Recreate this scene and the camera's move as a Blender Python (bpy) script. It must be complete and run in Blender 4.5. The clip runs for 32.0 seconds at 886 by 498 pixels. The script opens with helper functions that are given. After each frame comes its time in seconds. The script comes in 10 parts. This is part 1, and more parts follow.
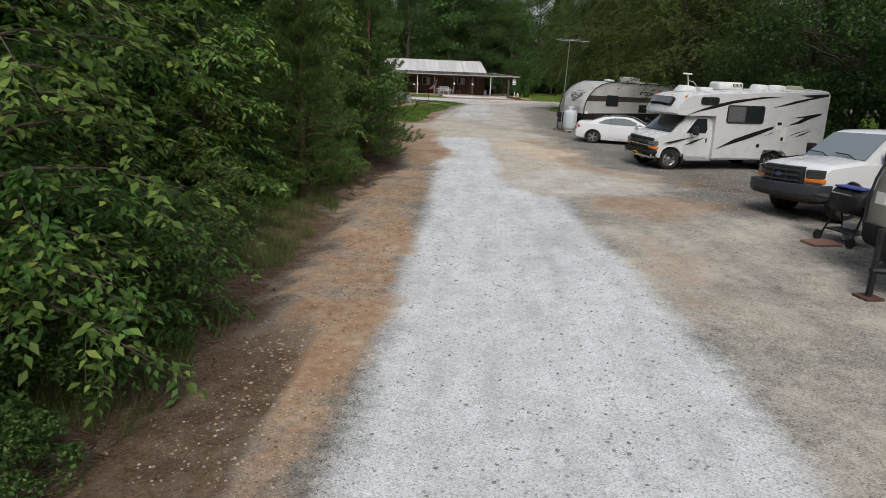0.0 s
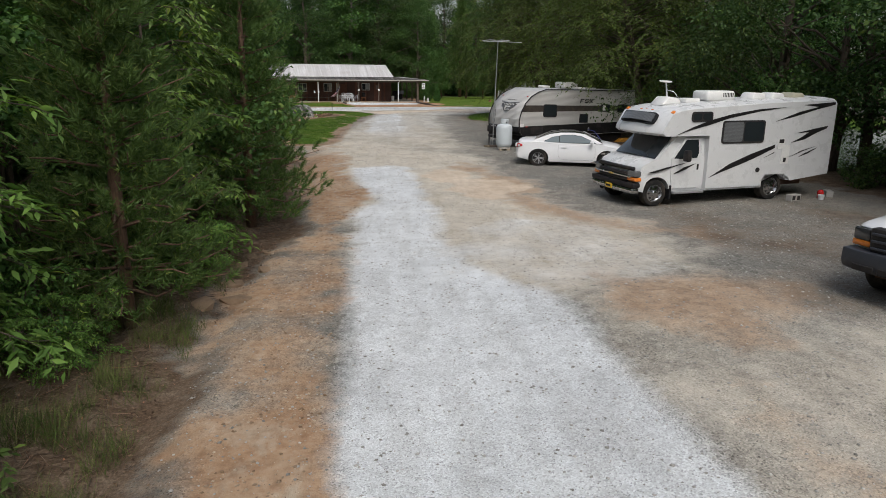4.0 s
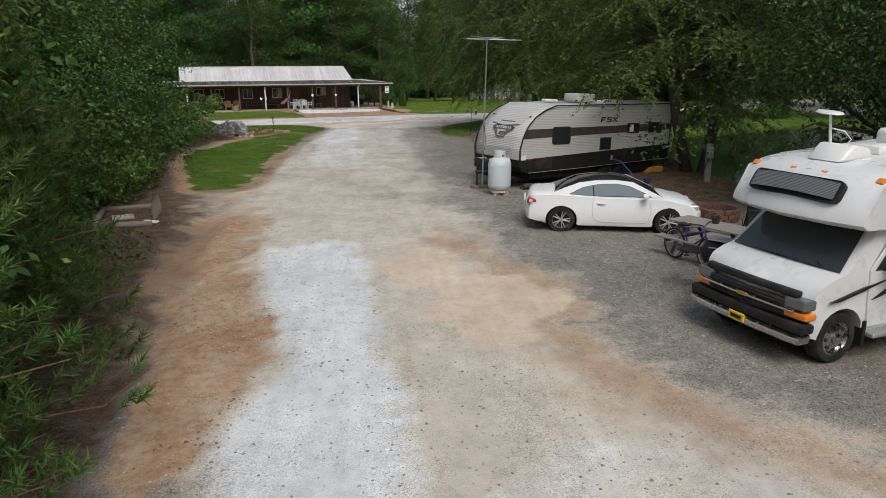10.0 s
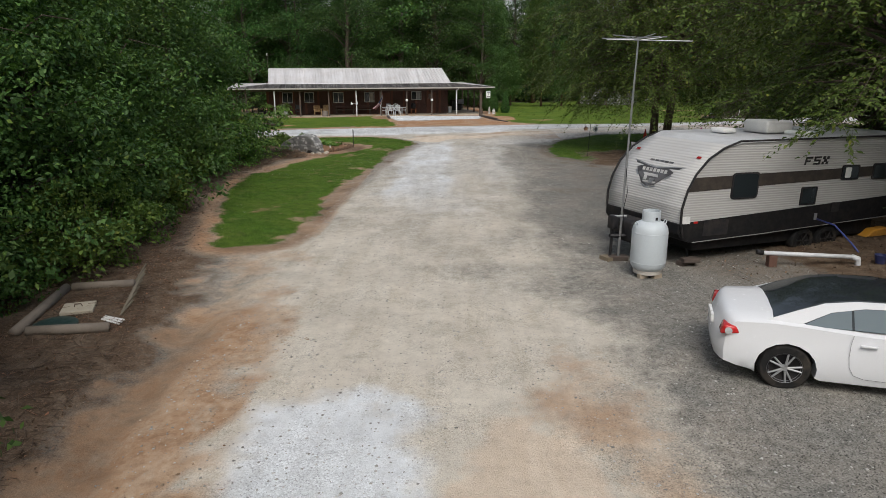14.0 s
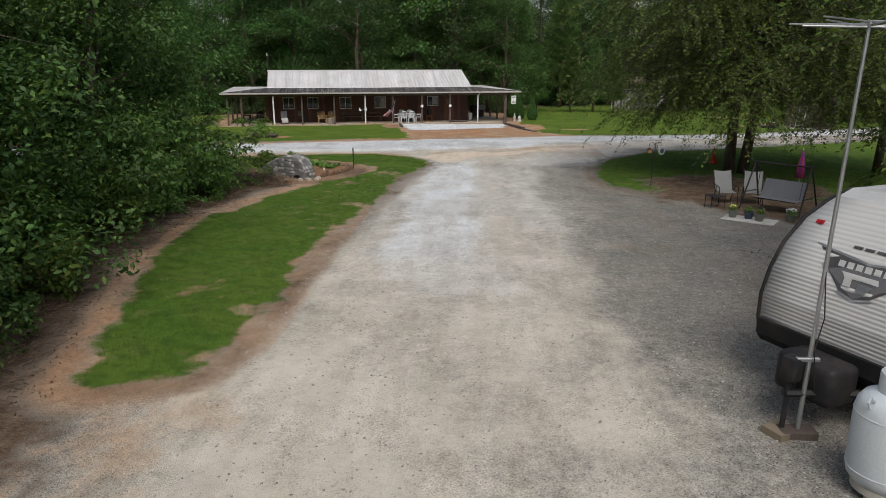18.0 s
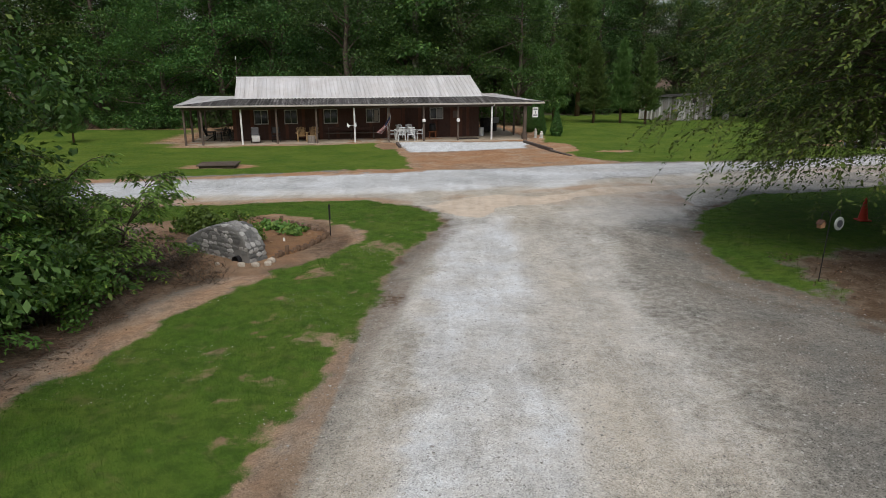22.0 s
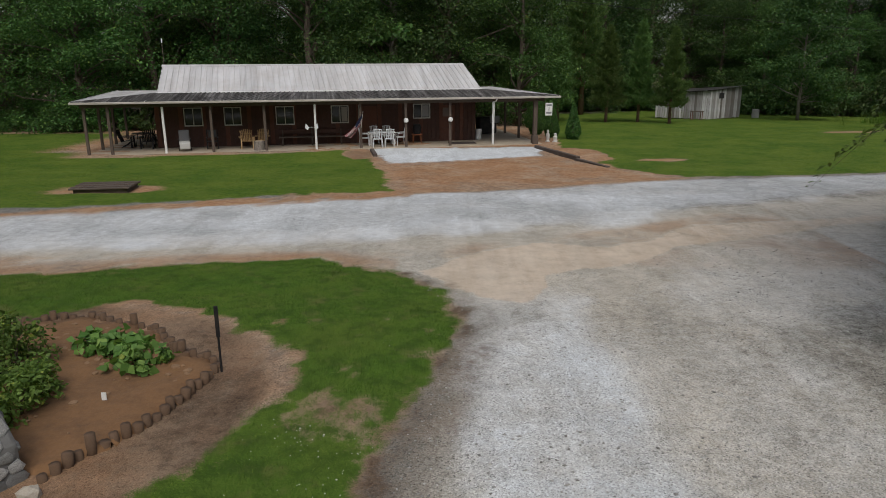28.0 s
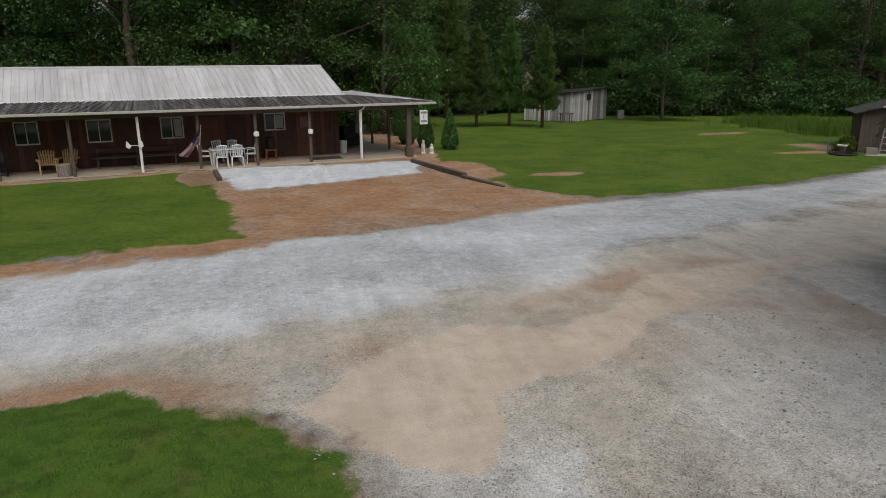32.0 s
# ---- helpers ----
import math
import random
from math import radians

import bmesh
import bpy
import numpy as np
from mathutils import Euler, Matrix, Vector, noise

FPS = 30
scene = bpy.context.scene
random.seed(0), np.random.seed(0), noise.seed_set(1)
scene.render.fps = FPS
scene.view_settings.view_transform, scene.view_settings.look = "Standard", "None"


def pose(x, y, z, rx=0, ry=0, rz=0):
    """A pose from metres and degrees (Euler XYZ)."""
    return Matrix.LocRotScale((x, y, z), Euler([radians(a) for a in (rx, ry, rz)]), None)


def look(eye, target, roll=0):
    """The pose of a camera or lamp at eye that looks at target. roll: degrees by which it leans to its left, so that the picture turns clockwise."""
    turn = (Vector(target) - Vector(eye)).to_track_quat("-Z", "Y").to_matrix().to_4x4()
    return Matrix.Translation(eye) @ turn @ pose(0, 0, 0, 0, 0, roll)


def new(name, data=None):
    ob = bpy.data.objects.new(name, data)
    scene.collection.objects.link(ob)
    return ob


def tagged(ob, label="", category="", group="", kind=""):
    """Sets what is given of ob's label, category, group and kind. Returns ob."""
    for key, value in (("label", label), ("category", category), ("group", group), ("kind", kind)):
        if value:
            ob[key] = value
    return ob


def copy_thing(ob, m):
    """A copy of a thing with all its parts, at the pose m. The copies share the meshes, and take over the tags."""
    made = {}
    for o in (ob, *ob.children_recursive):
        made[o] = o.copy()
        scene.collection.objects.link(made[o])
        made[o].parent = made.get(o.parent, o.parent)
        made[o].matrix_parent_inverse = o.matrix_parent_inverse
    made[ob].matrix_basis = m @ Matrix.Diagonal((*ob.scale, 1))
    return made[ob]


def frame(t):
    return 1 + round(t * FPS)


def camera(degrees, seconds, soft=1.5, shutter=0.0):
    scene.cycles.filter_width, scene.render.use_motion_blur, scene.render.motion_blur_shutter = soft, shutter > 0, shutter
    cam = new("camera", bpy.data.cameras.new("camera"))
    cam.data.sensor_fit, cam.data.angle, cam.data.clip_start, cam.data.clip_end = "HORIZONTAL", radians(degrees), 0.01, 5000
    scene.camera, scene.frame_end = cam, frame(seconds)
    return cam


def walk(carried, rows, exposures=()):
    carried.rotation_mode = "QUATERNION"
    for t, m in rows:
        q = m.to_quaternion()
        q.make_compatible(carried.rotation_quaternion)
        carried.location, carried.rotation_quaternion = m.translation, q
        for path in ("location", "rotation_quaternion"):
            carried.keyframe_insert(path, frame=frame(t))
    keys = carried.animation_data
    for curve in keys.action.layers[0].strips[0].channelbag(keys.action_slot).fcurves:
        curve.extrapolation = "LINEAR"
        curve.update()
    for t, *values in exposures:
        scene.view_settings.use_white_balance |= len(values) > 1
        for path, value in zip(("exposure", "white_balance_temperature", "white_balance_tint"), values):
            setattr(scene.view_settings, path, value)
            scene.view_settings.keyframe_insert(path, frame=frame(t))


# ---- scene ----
cam = camera(66.6, 32.0, soft=0.75)
PATH = [
    (0, (0.815, -2.169, 3.311), (0.715, -0.241, 2.788), 2.3),
    (0.5, (0.708, -1.256, 3.415), (0.606, 0.672, 2.893), 1.6),
    (1, (0.625, -0.285, 3.445), (0.556, 1.644, 2.923), 1.7),
    (1.5, (0.542, 0.587, 3.468), (0.532, 2.519, 2.951), 1.4),
    (2, (0.474, 1.487, 3.545), (0.527, 3.418, 3.027), 1.0),
    (2.5, (0.415, 2.342, 3.565), (0.476, 4.273, 3.049), 0.9),
    (3, (0.288, 3.089, 3.635), (0.353, 5.02, 3.116), 0.8),
    (3.5, (0.21, 3.896, 3.66), (0.334, 5.824, 3.144), 0.8),
    (5.5, (0.075, 6.544, 3.772), (0.263, 8.467, 3.256), 0.5),
    (6, (0.064, 7.249, 3.813), (0.265, 9.171, 3.295), 0.4),
    (6.5, (0.112, 7.994, 3.85), (0.334, 9.913, 3.332), 0.3),
    (7, (0.204, 8.841, 3.877), (0.463, 10.755, 3.358), 0.2),
    (7.5, (0.356, 9.661, 3.926), (0.614, 11.574, 3.406), 0.1),
    (8, (0.463, 10.515, 3.972), (0.721, 12.429, 3.451), -0.0),
    (8.5, (0.623, 11.536, 4.006), (0.881, 13.449, 3.484), -0.1),
    (9, (0.77, 12.639, 4.048), (1.022, 14.553, 3.525), -0.3),
    (9.5, (0.859, 13.636, 4.104), (1.103, 15.55, 3.579), -0.3),
    (10, (0.938, 14.703, 4.149), (1.184, 16.616, 3.623), -0.3),
    (10.5, (1.07, 15.76, 4.186), (1.299, 17.676, 3.66), -0.3),
    (11, (1.189, 16.817, 4.216), (1.416, 18.733, 3.689), -0.3),
    (11.5, (1.275, 17.773, 4.288), (1.478, 19.691, 3.758), -0.3),
    (12, (1.354, 18.745, 4.298), (1.507, 20.667, 3.768), -0.3),
    (12.5, (1.408, 19.633, 4.337), (1.486, 21.56, 3.808), -0.2),
    (13, (1.465, 20.536, 4.362), (1.534, 22.463, 3.834), -0.3),
    (13.5, (1.483, 21.451, 4.356), (1.546, 23.38, 3.829), -0.1),
    (14, (1.444, 22.203, 4.456), (1.406, 24.131, 3.928), -0.1),
    (14.5, (1.48, 23.092, 4.499), (1.391, 25.018, 3.969), -0.3),
    (16.5, (1.373, 26.636, 4.564), (1.282, 28.562, 4.033), -0.4),
    (17, (1.325, 27.564, 4.525), (1.234, 29.491, 3.996), -0.3),
    (17.5, (1.232, 28.552, 4.568), (1.142, 30.478, 4.038), -0.4),
    (18, (1.117, 29.673, 4.573), (1.03, 31.6, 4.045), -0.1),
    (18.5, (0.939, 30.775, 4.596), (0.858, 32.704, 4.072), 0.1),
    (19, (0.821, 32.034, 4.676), (0.739, 33.962, 4.149), -0.1),
    (19.5, (0.644, 33.337, 4.787), (0.564, 35.264, 4.258), -0.2),
    (20, (0.598, 34.725, 4.826), (0.514, 36.652, 4.295), -0.2),
    (20.5, (0.448, 36.181, 4.857), (0.365, 38.107, 4.326), -0.4),
    (21, (0.298, 37.54, 4.837), (0.216, 39.468, 4.31), -0.3),
    (21.5, (0.037, 38.967, 4.864), (-0.04, 40.894, 4.336), -0.3),
    (22, (-0.203, 40.421, 4.919), (-0.275, 42.349, 4.391), -0.2),
    (22.5, (-0.261, 41.581, 4.981), (-0.335, 43.508, 4.452), -0.4),
    (23, (-0.316, 42.668, 4.903), (-0.39, 44.596, 4.374), -0.3),
    (23.5, (-0.426, 43.786, 4.394), (-0.5, 45.714, 3.867), -0.4),
    (24, (-0.561, 44.829, 3.976), (-0.632, 46.756, 3.446), -0.3),
    (24.5, (-0.66, 45.88, 3.819), (-0.731, 47.808, 3.291), -0.4),
    (25, (-0.728, 46.854, 3.875), (-0.789, 48.781, 3.345), -0.2),
    (25.5, (-0.782, 47.734, 3.921), (-0.84, 49.662, 3.392), -0.3),
    (27.5, (-1.125, 50.586, 4.028), (-1.172, 52.514, 3.5), -0.2),
    (28, (-1.215, 51.205, 4.044), (-1.221, 53.134, 3.516), -0.3),
    (28.5, (-1.29, 51.821, 4.039), (-1.248, 53.75, 3.512), -0.3),
    (29, (-1.337, 52.448, 4.038), (-1.276, 54.376, 3.51), -0.4),
    (29.5, (-1.396, 53.112, 4.018), (-1.3, 55.039, 3.492), -0.4),
    (30, (-1.436, 53.718, 4.038), (-1.264, 55.64, 3.51), -0.4),
    (30.5, (-1.482, 54.281, 4.068), (-1.207, 56.191, 3.54), -0.3),
    (31, (-1.515, 54.946, 4.086), (-1.217, 56.852, 3.556), -0.4),
    (31.5, (-1.509, 55.695, 4.095), (-1.199, 57.599, 3.566), -0.4),
    (32, (-1.498, 56.474, 4.142), (-1.096, 58.359, 3.611), -0.4),
]
walk(cam, [(t, look(e, g, r)) for t, e, g, r in PATH], exposures=[(0, 0.0), (13, 0.07), (19, 0.03), (24, -0.12), (28, -0.33), (32, -0.35)])

# ---- light ----
world = bpy.data.worlds.new("sky")
scene.world = world
world.use_nodes = True
wn = world.node_tree
sky = wn.nodes.new("ShaderNodeTexSky")
sky.sky_type, sky.sun_disc = "NISHITA", False
sky.sun_elevation, sky.sun_rotation = radians(52), radians(176)
sky.air_density, sky.dust_density, sky.ozone_density = 1.2, 3.0, 1.0
wn.nodes["Background"].inputs["Strength"].default_value = 0.13
haze = wn.nodes.new("ShaderNodeHueSaturation")
haze.inputs["Saturation"].default_value = 0.62
wn.links.new(sky.outputs["Color"], haze.inputs["Color"])
wn.links.new(haze.outputs["Color"], wn.nodes["Background"].inputs["Color"])
sun_data = bpy.data.lights.new("sun", "SUN")
sun_data.energy, sun_data.angle, sun_data.color = 1.8, radians(32), (1.0, 0.965, 0.91)
sun = new("sun", sun_data)
sun.matrix_world = look((0, 0, 60), Vector((0, 0, 60)) - Vector((math.sin(radians(176)) * 0.62, math.cos(radians(176)) * 0.62, 0.79)))


# ---- materials ----
def rgb(c):
    return (c[0], c[1], c[2], 1.0)


class Mat:
    """A node material with a principled surface and a few short-hands."""

    def __init__(self, name, color=(0.5, 0.5, 0.5), rough=0.6, metal=0.0):
        self.m = bpy.data.materials.new(name)
        self.m.use_nodes = True
        self.t = self.m.node_tree
        self.b = self.t.nodes["Principled BSDF"]
        self.b.inputs["Base Color"].default_value = rgb(color)
        self.b.inputs["Roughness"].default_value = rough
        self.b.inputs["Metallic"].default_value = metal
        self.co = None

    def node(self, kind, **kw):
        n = self.t.nodes.new(kind)
        for k, v in kw.items():
            n.inputs[k].default_value = v
        return n

    def link(self, a, b):
        self.t.links.new(a, b)

    def coords(self):
        if self.co is None:
            self.co = self.t.nodes.new("ShaderNodeTexCoord").outputs["Object"]
        return self.co

    def world(self):
        return self.node("ShaderNodeNewGeometry").outputs["Position"]

    def noise(self, scale, detail=4.0, rough=0.6, co=None, stretch=None):
        n = self.node("ShaderNodeTexNoise", Scale=scale, Detail=detail, Roughness=rough)
        src = co or self.coords()
        if stretch:
            mp = self.node("ShaderNodeMapping")
            mp.inputs["Scale"].default_value = stretch
            self.link(src, mp.inputs["Vector"])
            src = mp.outputs["Vector"]
        self.link(src, n.inputs["Vector"])
        return n.outputs["Fac"]

    def ramp(self, fac, stops):
        r = self.t.nodes.new("ShaderNodeValToRGB")
        e = r.color_ramp.elements
        while len(e) < len(stops):
            e.new(0.5)
        for el, (p, c) in zip(e, stops):
            el.position = p
            el.color = rgb(c) if hasattr(c, "__len__") else (c, c, c, 1)
        self.link(fac, r.inputs["Fac"])
        return r.outputs["Color"]

    def mix(self, fac, a, b, mode="MIX"):
        n = self.t.nodes.new("ShaderNodeMix")
        n.data_type, n.blend_type = "RGBA", mode
        for sock, v in ((n.inputs["Factor"], fac), (n.inputs["A"], a), (n.inputs["B"], b)):
            pass
        for idx, v in ((0, fac), (6, a), (7, b)):
            if hasattr(v, "is_linked"):
                self.link(v, n.inputs[idx])
            elif idx == 0:
                n.inputs[0].default_value = v
            else:
                n.inputs[idx].default_value = rgb(v)
        return n.outputs[2]

    def math(self, op, a, b=0.0, clamp=False):
        n = self.t.nodes.new("ShaderNodeMath")
        n.operation, n.use_clamp = op, clamp
        for i, v in enumerate((a, b)):
            if hasattr(v, "is_linked"):
                self.link(v, n.inputs[i])
            else:
                n.inputs[i].default_value = v
        return n.outputs[0]

    def attr(self, name):
        n = self.t.nodes.new("ShaderNodeAttribute")
        n.attribute_name = name
        return n.outputs["Fac"]

    def color(self, sock):
        self.link(sock, self.b.inputs["Base Color"])
        return self

    def rough(self, sock):
        self.link(sock, self.b.inputs["Roughness"])
        return self

    def bump(self, height, strength=0.4, dist=0.02):
        n = self.node("ShaderNodeBump", Strength=strength, Distance=dist)
        self.link(height, n.inputs["Height"])
        self.link(n.outputs["Normal"], self.b.inputs["Normal"])
        return self


def worn(name, c, rough=0.6, metal=0.0, dirt=(0.25, 0.2, 0.15), amount=0.25, scale=3.0, bump=0.0, fine=60.0):
    """A painted or bare surface with broad stains and fine grain."""
    m = Mat(name, c, rough, metal)
    broad = m.ramp(m.noise(scale, 6, 0.65), [(0.45, 0.0), (0.75, amount)])
    col = m.mix(broad, c, dirt)
    grain = m.ramp(m.noise(fine, 3, 0.6), [(0.3, 0.86), (0.7, 1.0)])
    m.color(m.mix(1.0, col, grain, "MULTIPLY"))
    m.rough(m.ramp(m.noise(scale * 3, 4), [(0.3, max(0.02, rough - 0.1)), (0.7, min(1.0, rough + 0.12))]))
    if bump:
        m.bump(m.noise(fine, 4), bump, 0.01)
    return m.m


def leafy(name, dark, light, trans=0.35):
    m = Mat(name, dark, 0.46)
    isl = m.node("ShaderNodeNewGeometry").outputs["Random Per Island"]
    obj = m.node("ShaderNodeObjectInfo").outputs["Random"]
    c = m.ramp(isl, [(0.0, dark), (0.55, [(a + b) / 2 for a, b in zip(dark, light)]), (0.93, light), (1.0, [min(1, light[0] * 1.7), light[1] * 1.25, light[2]])])
    hs = m.node("ShaderNodeHueSaturation", Saturation=0.95)
    m.link(c, hs.inputs["Color"])
    m.link(m.math("MULTIPLY_ADD", obj, 0.05), hs.inputs["Hue"])
    hs.inputs["Hue"].default_value = 0.5
    h = m.math("ADD", m.math("MULTIPLY", obj, 0.04), 0.48)
    m.link(h, hs.inputs["Hue"])
    m.link(m.math("ADD", m.math("MULTIPLY", obj, 0.5), 0.75), hs.inputs["Value"])
    col = hs.outputs["Color"]
    m.color(col)
    m.b.inputs["Specular IOR Level"].default_value = 0.17
    tr = m.node("ShaderNodeBsdfTranslucent")
    m.link(m.mix(1.0, col, (1.2, 1.3, 0.6), "MULTIPLY"), tr.inputs["Color"])
    mx = m.node("ShaderNodeMixShader", Fac=trans * 0.75)
    out = m.t.nodes["Material Output"]
    m.link(m.b.outputs["BSDF"], mx.inputs[1])
    m.link(tr.outputs["BSDF"], mx.inputs[2])
    m.link(mx.outputs["Shader"], out.inputs["Surface"])
    return m.m


def bark(name, a, b):
    m = Mat(name, a, 0.9)
    n = m.noise(5, 6, 0.7, stretch=(4, 4, 0.8))
    m.color(m.ramp(n, [(0.3, a), (0.65, b)]))
    m.bump(n, 0.8, 0.03)
    return m.m


M_LEAF = leafy("leaf_green", (0.05, 0.105, 0.018), (0.165, 0.275, 0.055), 0.45)
M_LEAF2 = leafy("leaf_dark", (0.026, 0.066, 0.016), (0.095, 0.18, 0.04))
M_LEAF5 = leafy("leaf_mid_green", (0.038, 0.085, 0.016), (0.12, 0.215, 0.045), 0.42)
M_LEAF4 = leafy("leaf_deep_green", (0.02, 0.052, 0.015), (0.075, 0.14, 0.035))
M_LEAF3 = leafy("leaf_yellow_green", (0.042, 0.08, 0.013), (0.125, 0.195, 0.036), 0.35)
M_NEEDLE = leafy("pine_needle", (0.045, 0.095, 0.022), (0.13, 0.215, 0.055), 0.3)
M_BUSH = leafy("bush_leaf", (0.065, 0.135, 0.022), (0.2, 0.33, 0.065), 0.45)
M_TWIG = leafy("dry_twig", (0.06, 0.043, 0.028), (0.24, 0.18, 0.12), 0.05)


def grassy(name, dark, light, dry):
    """Grass blades: tone drifts across the ground in patches, with single pale and dry blades."""
    m = Mat(name, dark, 0.6)
    pos = m.world()
    isl = m.node("ShaderNodeNewGeometry").outputs["Random Per Island"]
    c = m.ramp(m.noise(1.3, 6, 0.7, pos), [(0.4, dark), (0.62, light)])
    c = m.mix(m.ramp(m.noise(5.0, 4, 0.6, pos), [(0.45, 0.0), (0.65, 0.8)]), c, [v * 0.6 for v in dark])
    c = m.mix(m.ramp(m.noise(0.45, 4, 0.6, pos), [(0.5, 0.0), (0.75, 0.6)]), c, dry)
    c = m.mix(m.ramp(m.noise(1.9, 5, 0.7, pos), [(0.55, 0.0), (0.72, 0.55)]), c, (0.17, 0.15, 0.06))
    c = m.mix(m.ramp(isl, [(0.8, 0.0), (1.0, 0.7)]), c, dry)
    m.color(c)
    m.b.inputs["Specular IOR Level"].default_value = 0.08
    return m.m


M_GRASSB = grassy("grass_blade", (0.038, 0.093, 0.009), (0.090, 0.176, 0.019), (0.19, 0.235, 0.05))
M_WEED = grassy("weed_blade", (0.05, 0.085, 0.02), (0.13, 0.165, 0.045), (0.27, 0.24, 0.11))
M_GRASSY = grassy("lawn_blade", (0.07, 0.13, 0.012), (0.135, 0.205, 0.02), (0.23, 0.25, 0.045))
M_BARK = bark("bark_brown", (0.035, 0.025, 0.018), (0.13, 0.1, 0.075))
M_BARKG = bark("bark_grey", (0.07, 0.06, 0.05), (0.24, 0.21, 0.18))
M_BARKP = bark("bark_pine", (0.05, 0.03, 0.02), (0.19, 0.11, 0.07))

M_WHITE = worn("white_paint", (0.78, 0.78, 0.76), 0.35, amount=0.1)
M_GELCOAT = worn("white_gelcoat", (0.67, 0.68, 0.685), 0.3, dirt=(0.42, 0.4, 0.36), amount=0.14, scale=0.9, fine=140.0)
M_CARWHITE = worn("car_white", (0.76, 0.77, 0.785), 0.16, amount=0.03, fine=600.0)
M_BLACK = worn("black_plastic", (0.02, 0.02, 0.022), 0.5, amount=0.15)
M_RUBBER = worn("tyre_rubber", (0.018, 0.018, 0.018), 0.85, amount=0.3)
for dull in (M_BLACK, M_RUBBER):
    dull.node_tree.nodes["Principled BSDF"].inputs["Specular IOR Level"].default_value = 0.18
M_CHROME = worn("chrome", (0.62, 0.63, 0.65), 0.2, 1.0, amount=0.1)
M_ALLOY = worn("alloy", (0.38, 0.39, 0.4), 0.4, 0.4, amount=0.15)
M_STEEL = worn("galvanised_steel", (0.42, 0.43, 0.44), 0.45, 0.8, amount=0.25)
M_RUST = worn("rusty_iron", (0.09, 0.045, 0.03), 0.85, 0.2, amount=0.4)


def glass_dark(name, c=(0.02, 0.025, 0.028), rough=0.06):
    m = Mat(name, c, rough)
    m.b.inputs["Specular IOR Level"].default_value = 0.5
    m.bump(m.noise(1.2, 2), 0.03, 0.02)
    return m.m


M_GLASS = glass_dark("dark_glass")
M_GLASSB = glass_dark("tinted_glass", (0.13, 0.165, 0.18), 0.05)
M_AMBER = worn("amber_lens", (0.75, 0.22, 0.03), 0.2, amount=0.05)
M_RED = worn("red_lens", (0.5, 0.02, 0.02), 0.2, amount=0.05)
M_LAMP = worn("clear_lens", (0.6, 0.62, 0.63), 0.12, 0.3, amount=0.1)


# ---- mesh tools ----
def part(name, bm, mat, parent=None, label="", smooth=False, m=None):
    """Links a bmesh as one mesh object, under a thing or a part."""
    me = bpy.data.meshes.new(name)
    if smooth:
        for f in bm.faces:
            f.smooth = True
    bm.to_mesh(me)
    bm.free()
    me.materials.append(mat)
    ob = new(name, me)
    ob.parent = parent
    if m is not None:
        ob.matrix_basis = m
    if label:
        ob["label"] = label
    return ob


def thing(name, m, label, category, group="", kind=""):
    ob = new(name)
    ob.empty_display_size = 0.2
    ob.matrix_basis = m
    return tagged(ob, label, category, group, kind)


def mesh_np(name, verts, faces, mat, parent=None, label="", smooth=False, mats=None):
    """A mesh object from arrays; faces is (n, 3) or (n, 4)."""
    me = bpy.data.meshes.new(name)
    v, f = np.asarray(verts, dtype=np.float32), np.asarray(faces, dtype=np.int32)
    k = f.shape[1]
    me.vertices.add(len(v))
    me.vertices.foreach_set("co", v.ravel())
    me.loops.add(f.size)
    me.loops.foreach_set("vertex_index", f.ravel())
    me.polygons.add(len(f))
    me.polygons.foreach_set("loop_start", np.arange(0, f.size, k, dtype=np.int32))
    if smooth:
        me.polygons.foreach_set("use_smooth", np.ones(len(f), dtype=bool))
    me.update(calc_edges=True)
    me.materials.append(mat)
    ob = new(name, me)
    ob.parent = parent
    if label:
        ob["label"] = label
    return ob


def box(x0, x1, y0, y1, z0, z1, bevel=0.0, seg=1, bm=None):
    own = bm is None
    b = bmesh.new()
    bmesh.ops.create_cube(b, size=1)
    bmesh.ops.scale(b, vec=(x1 - x0, y1 - y0, z1 - z0), verts=b.verts)
    bmesh.ops.translate(b, vec=((x0 + x1) / 2, (y0 + y1) / 2, (z0 + z1) / 2), verts=b.verts)
    if bevel:
        bmesh.ops.bevel(b, geom=b.edges[:], offset=bevel, segments=seg, affect="EDGES", profile=0.5)
    return b if own else join(bm, b)


def join(bm, other):
    me = bpy.data.meshes.new("tmp")
    other.to_mesh(me)
    other.free()
    bm.from_mesh(me)
    bpy.data.meshes.remove(me)
    return bm


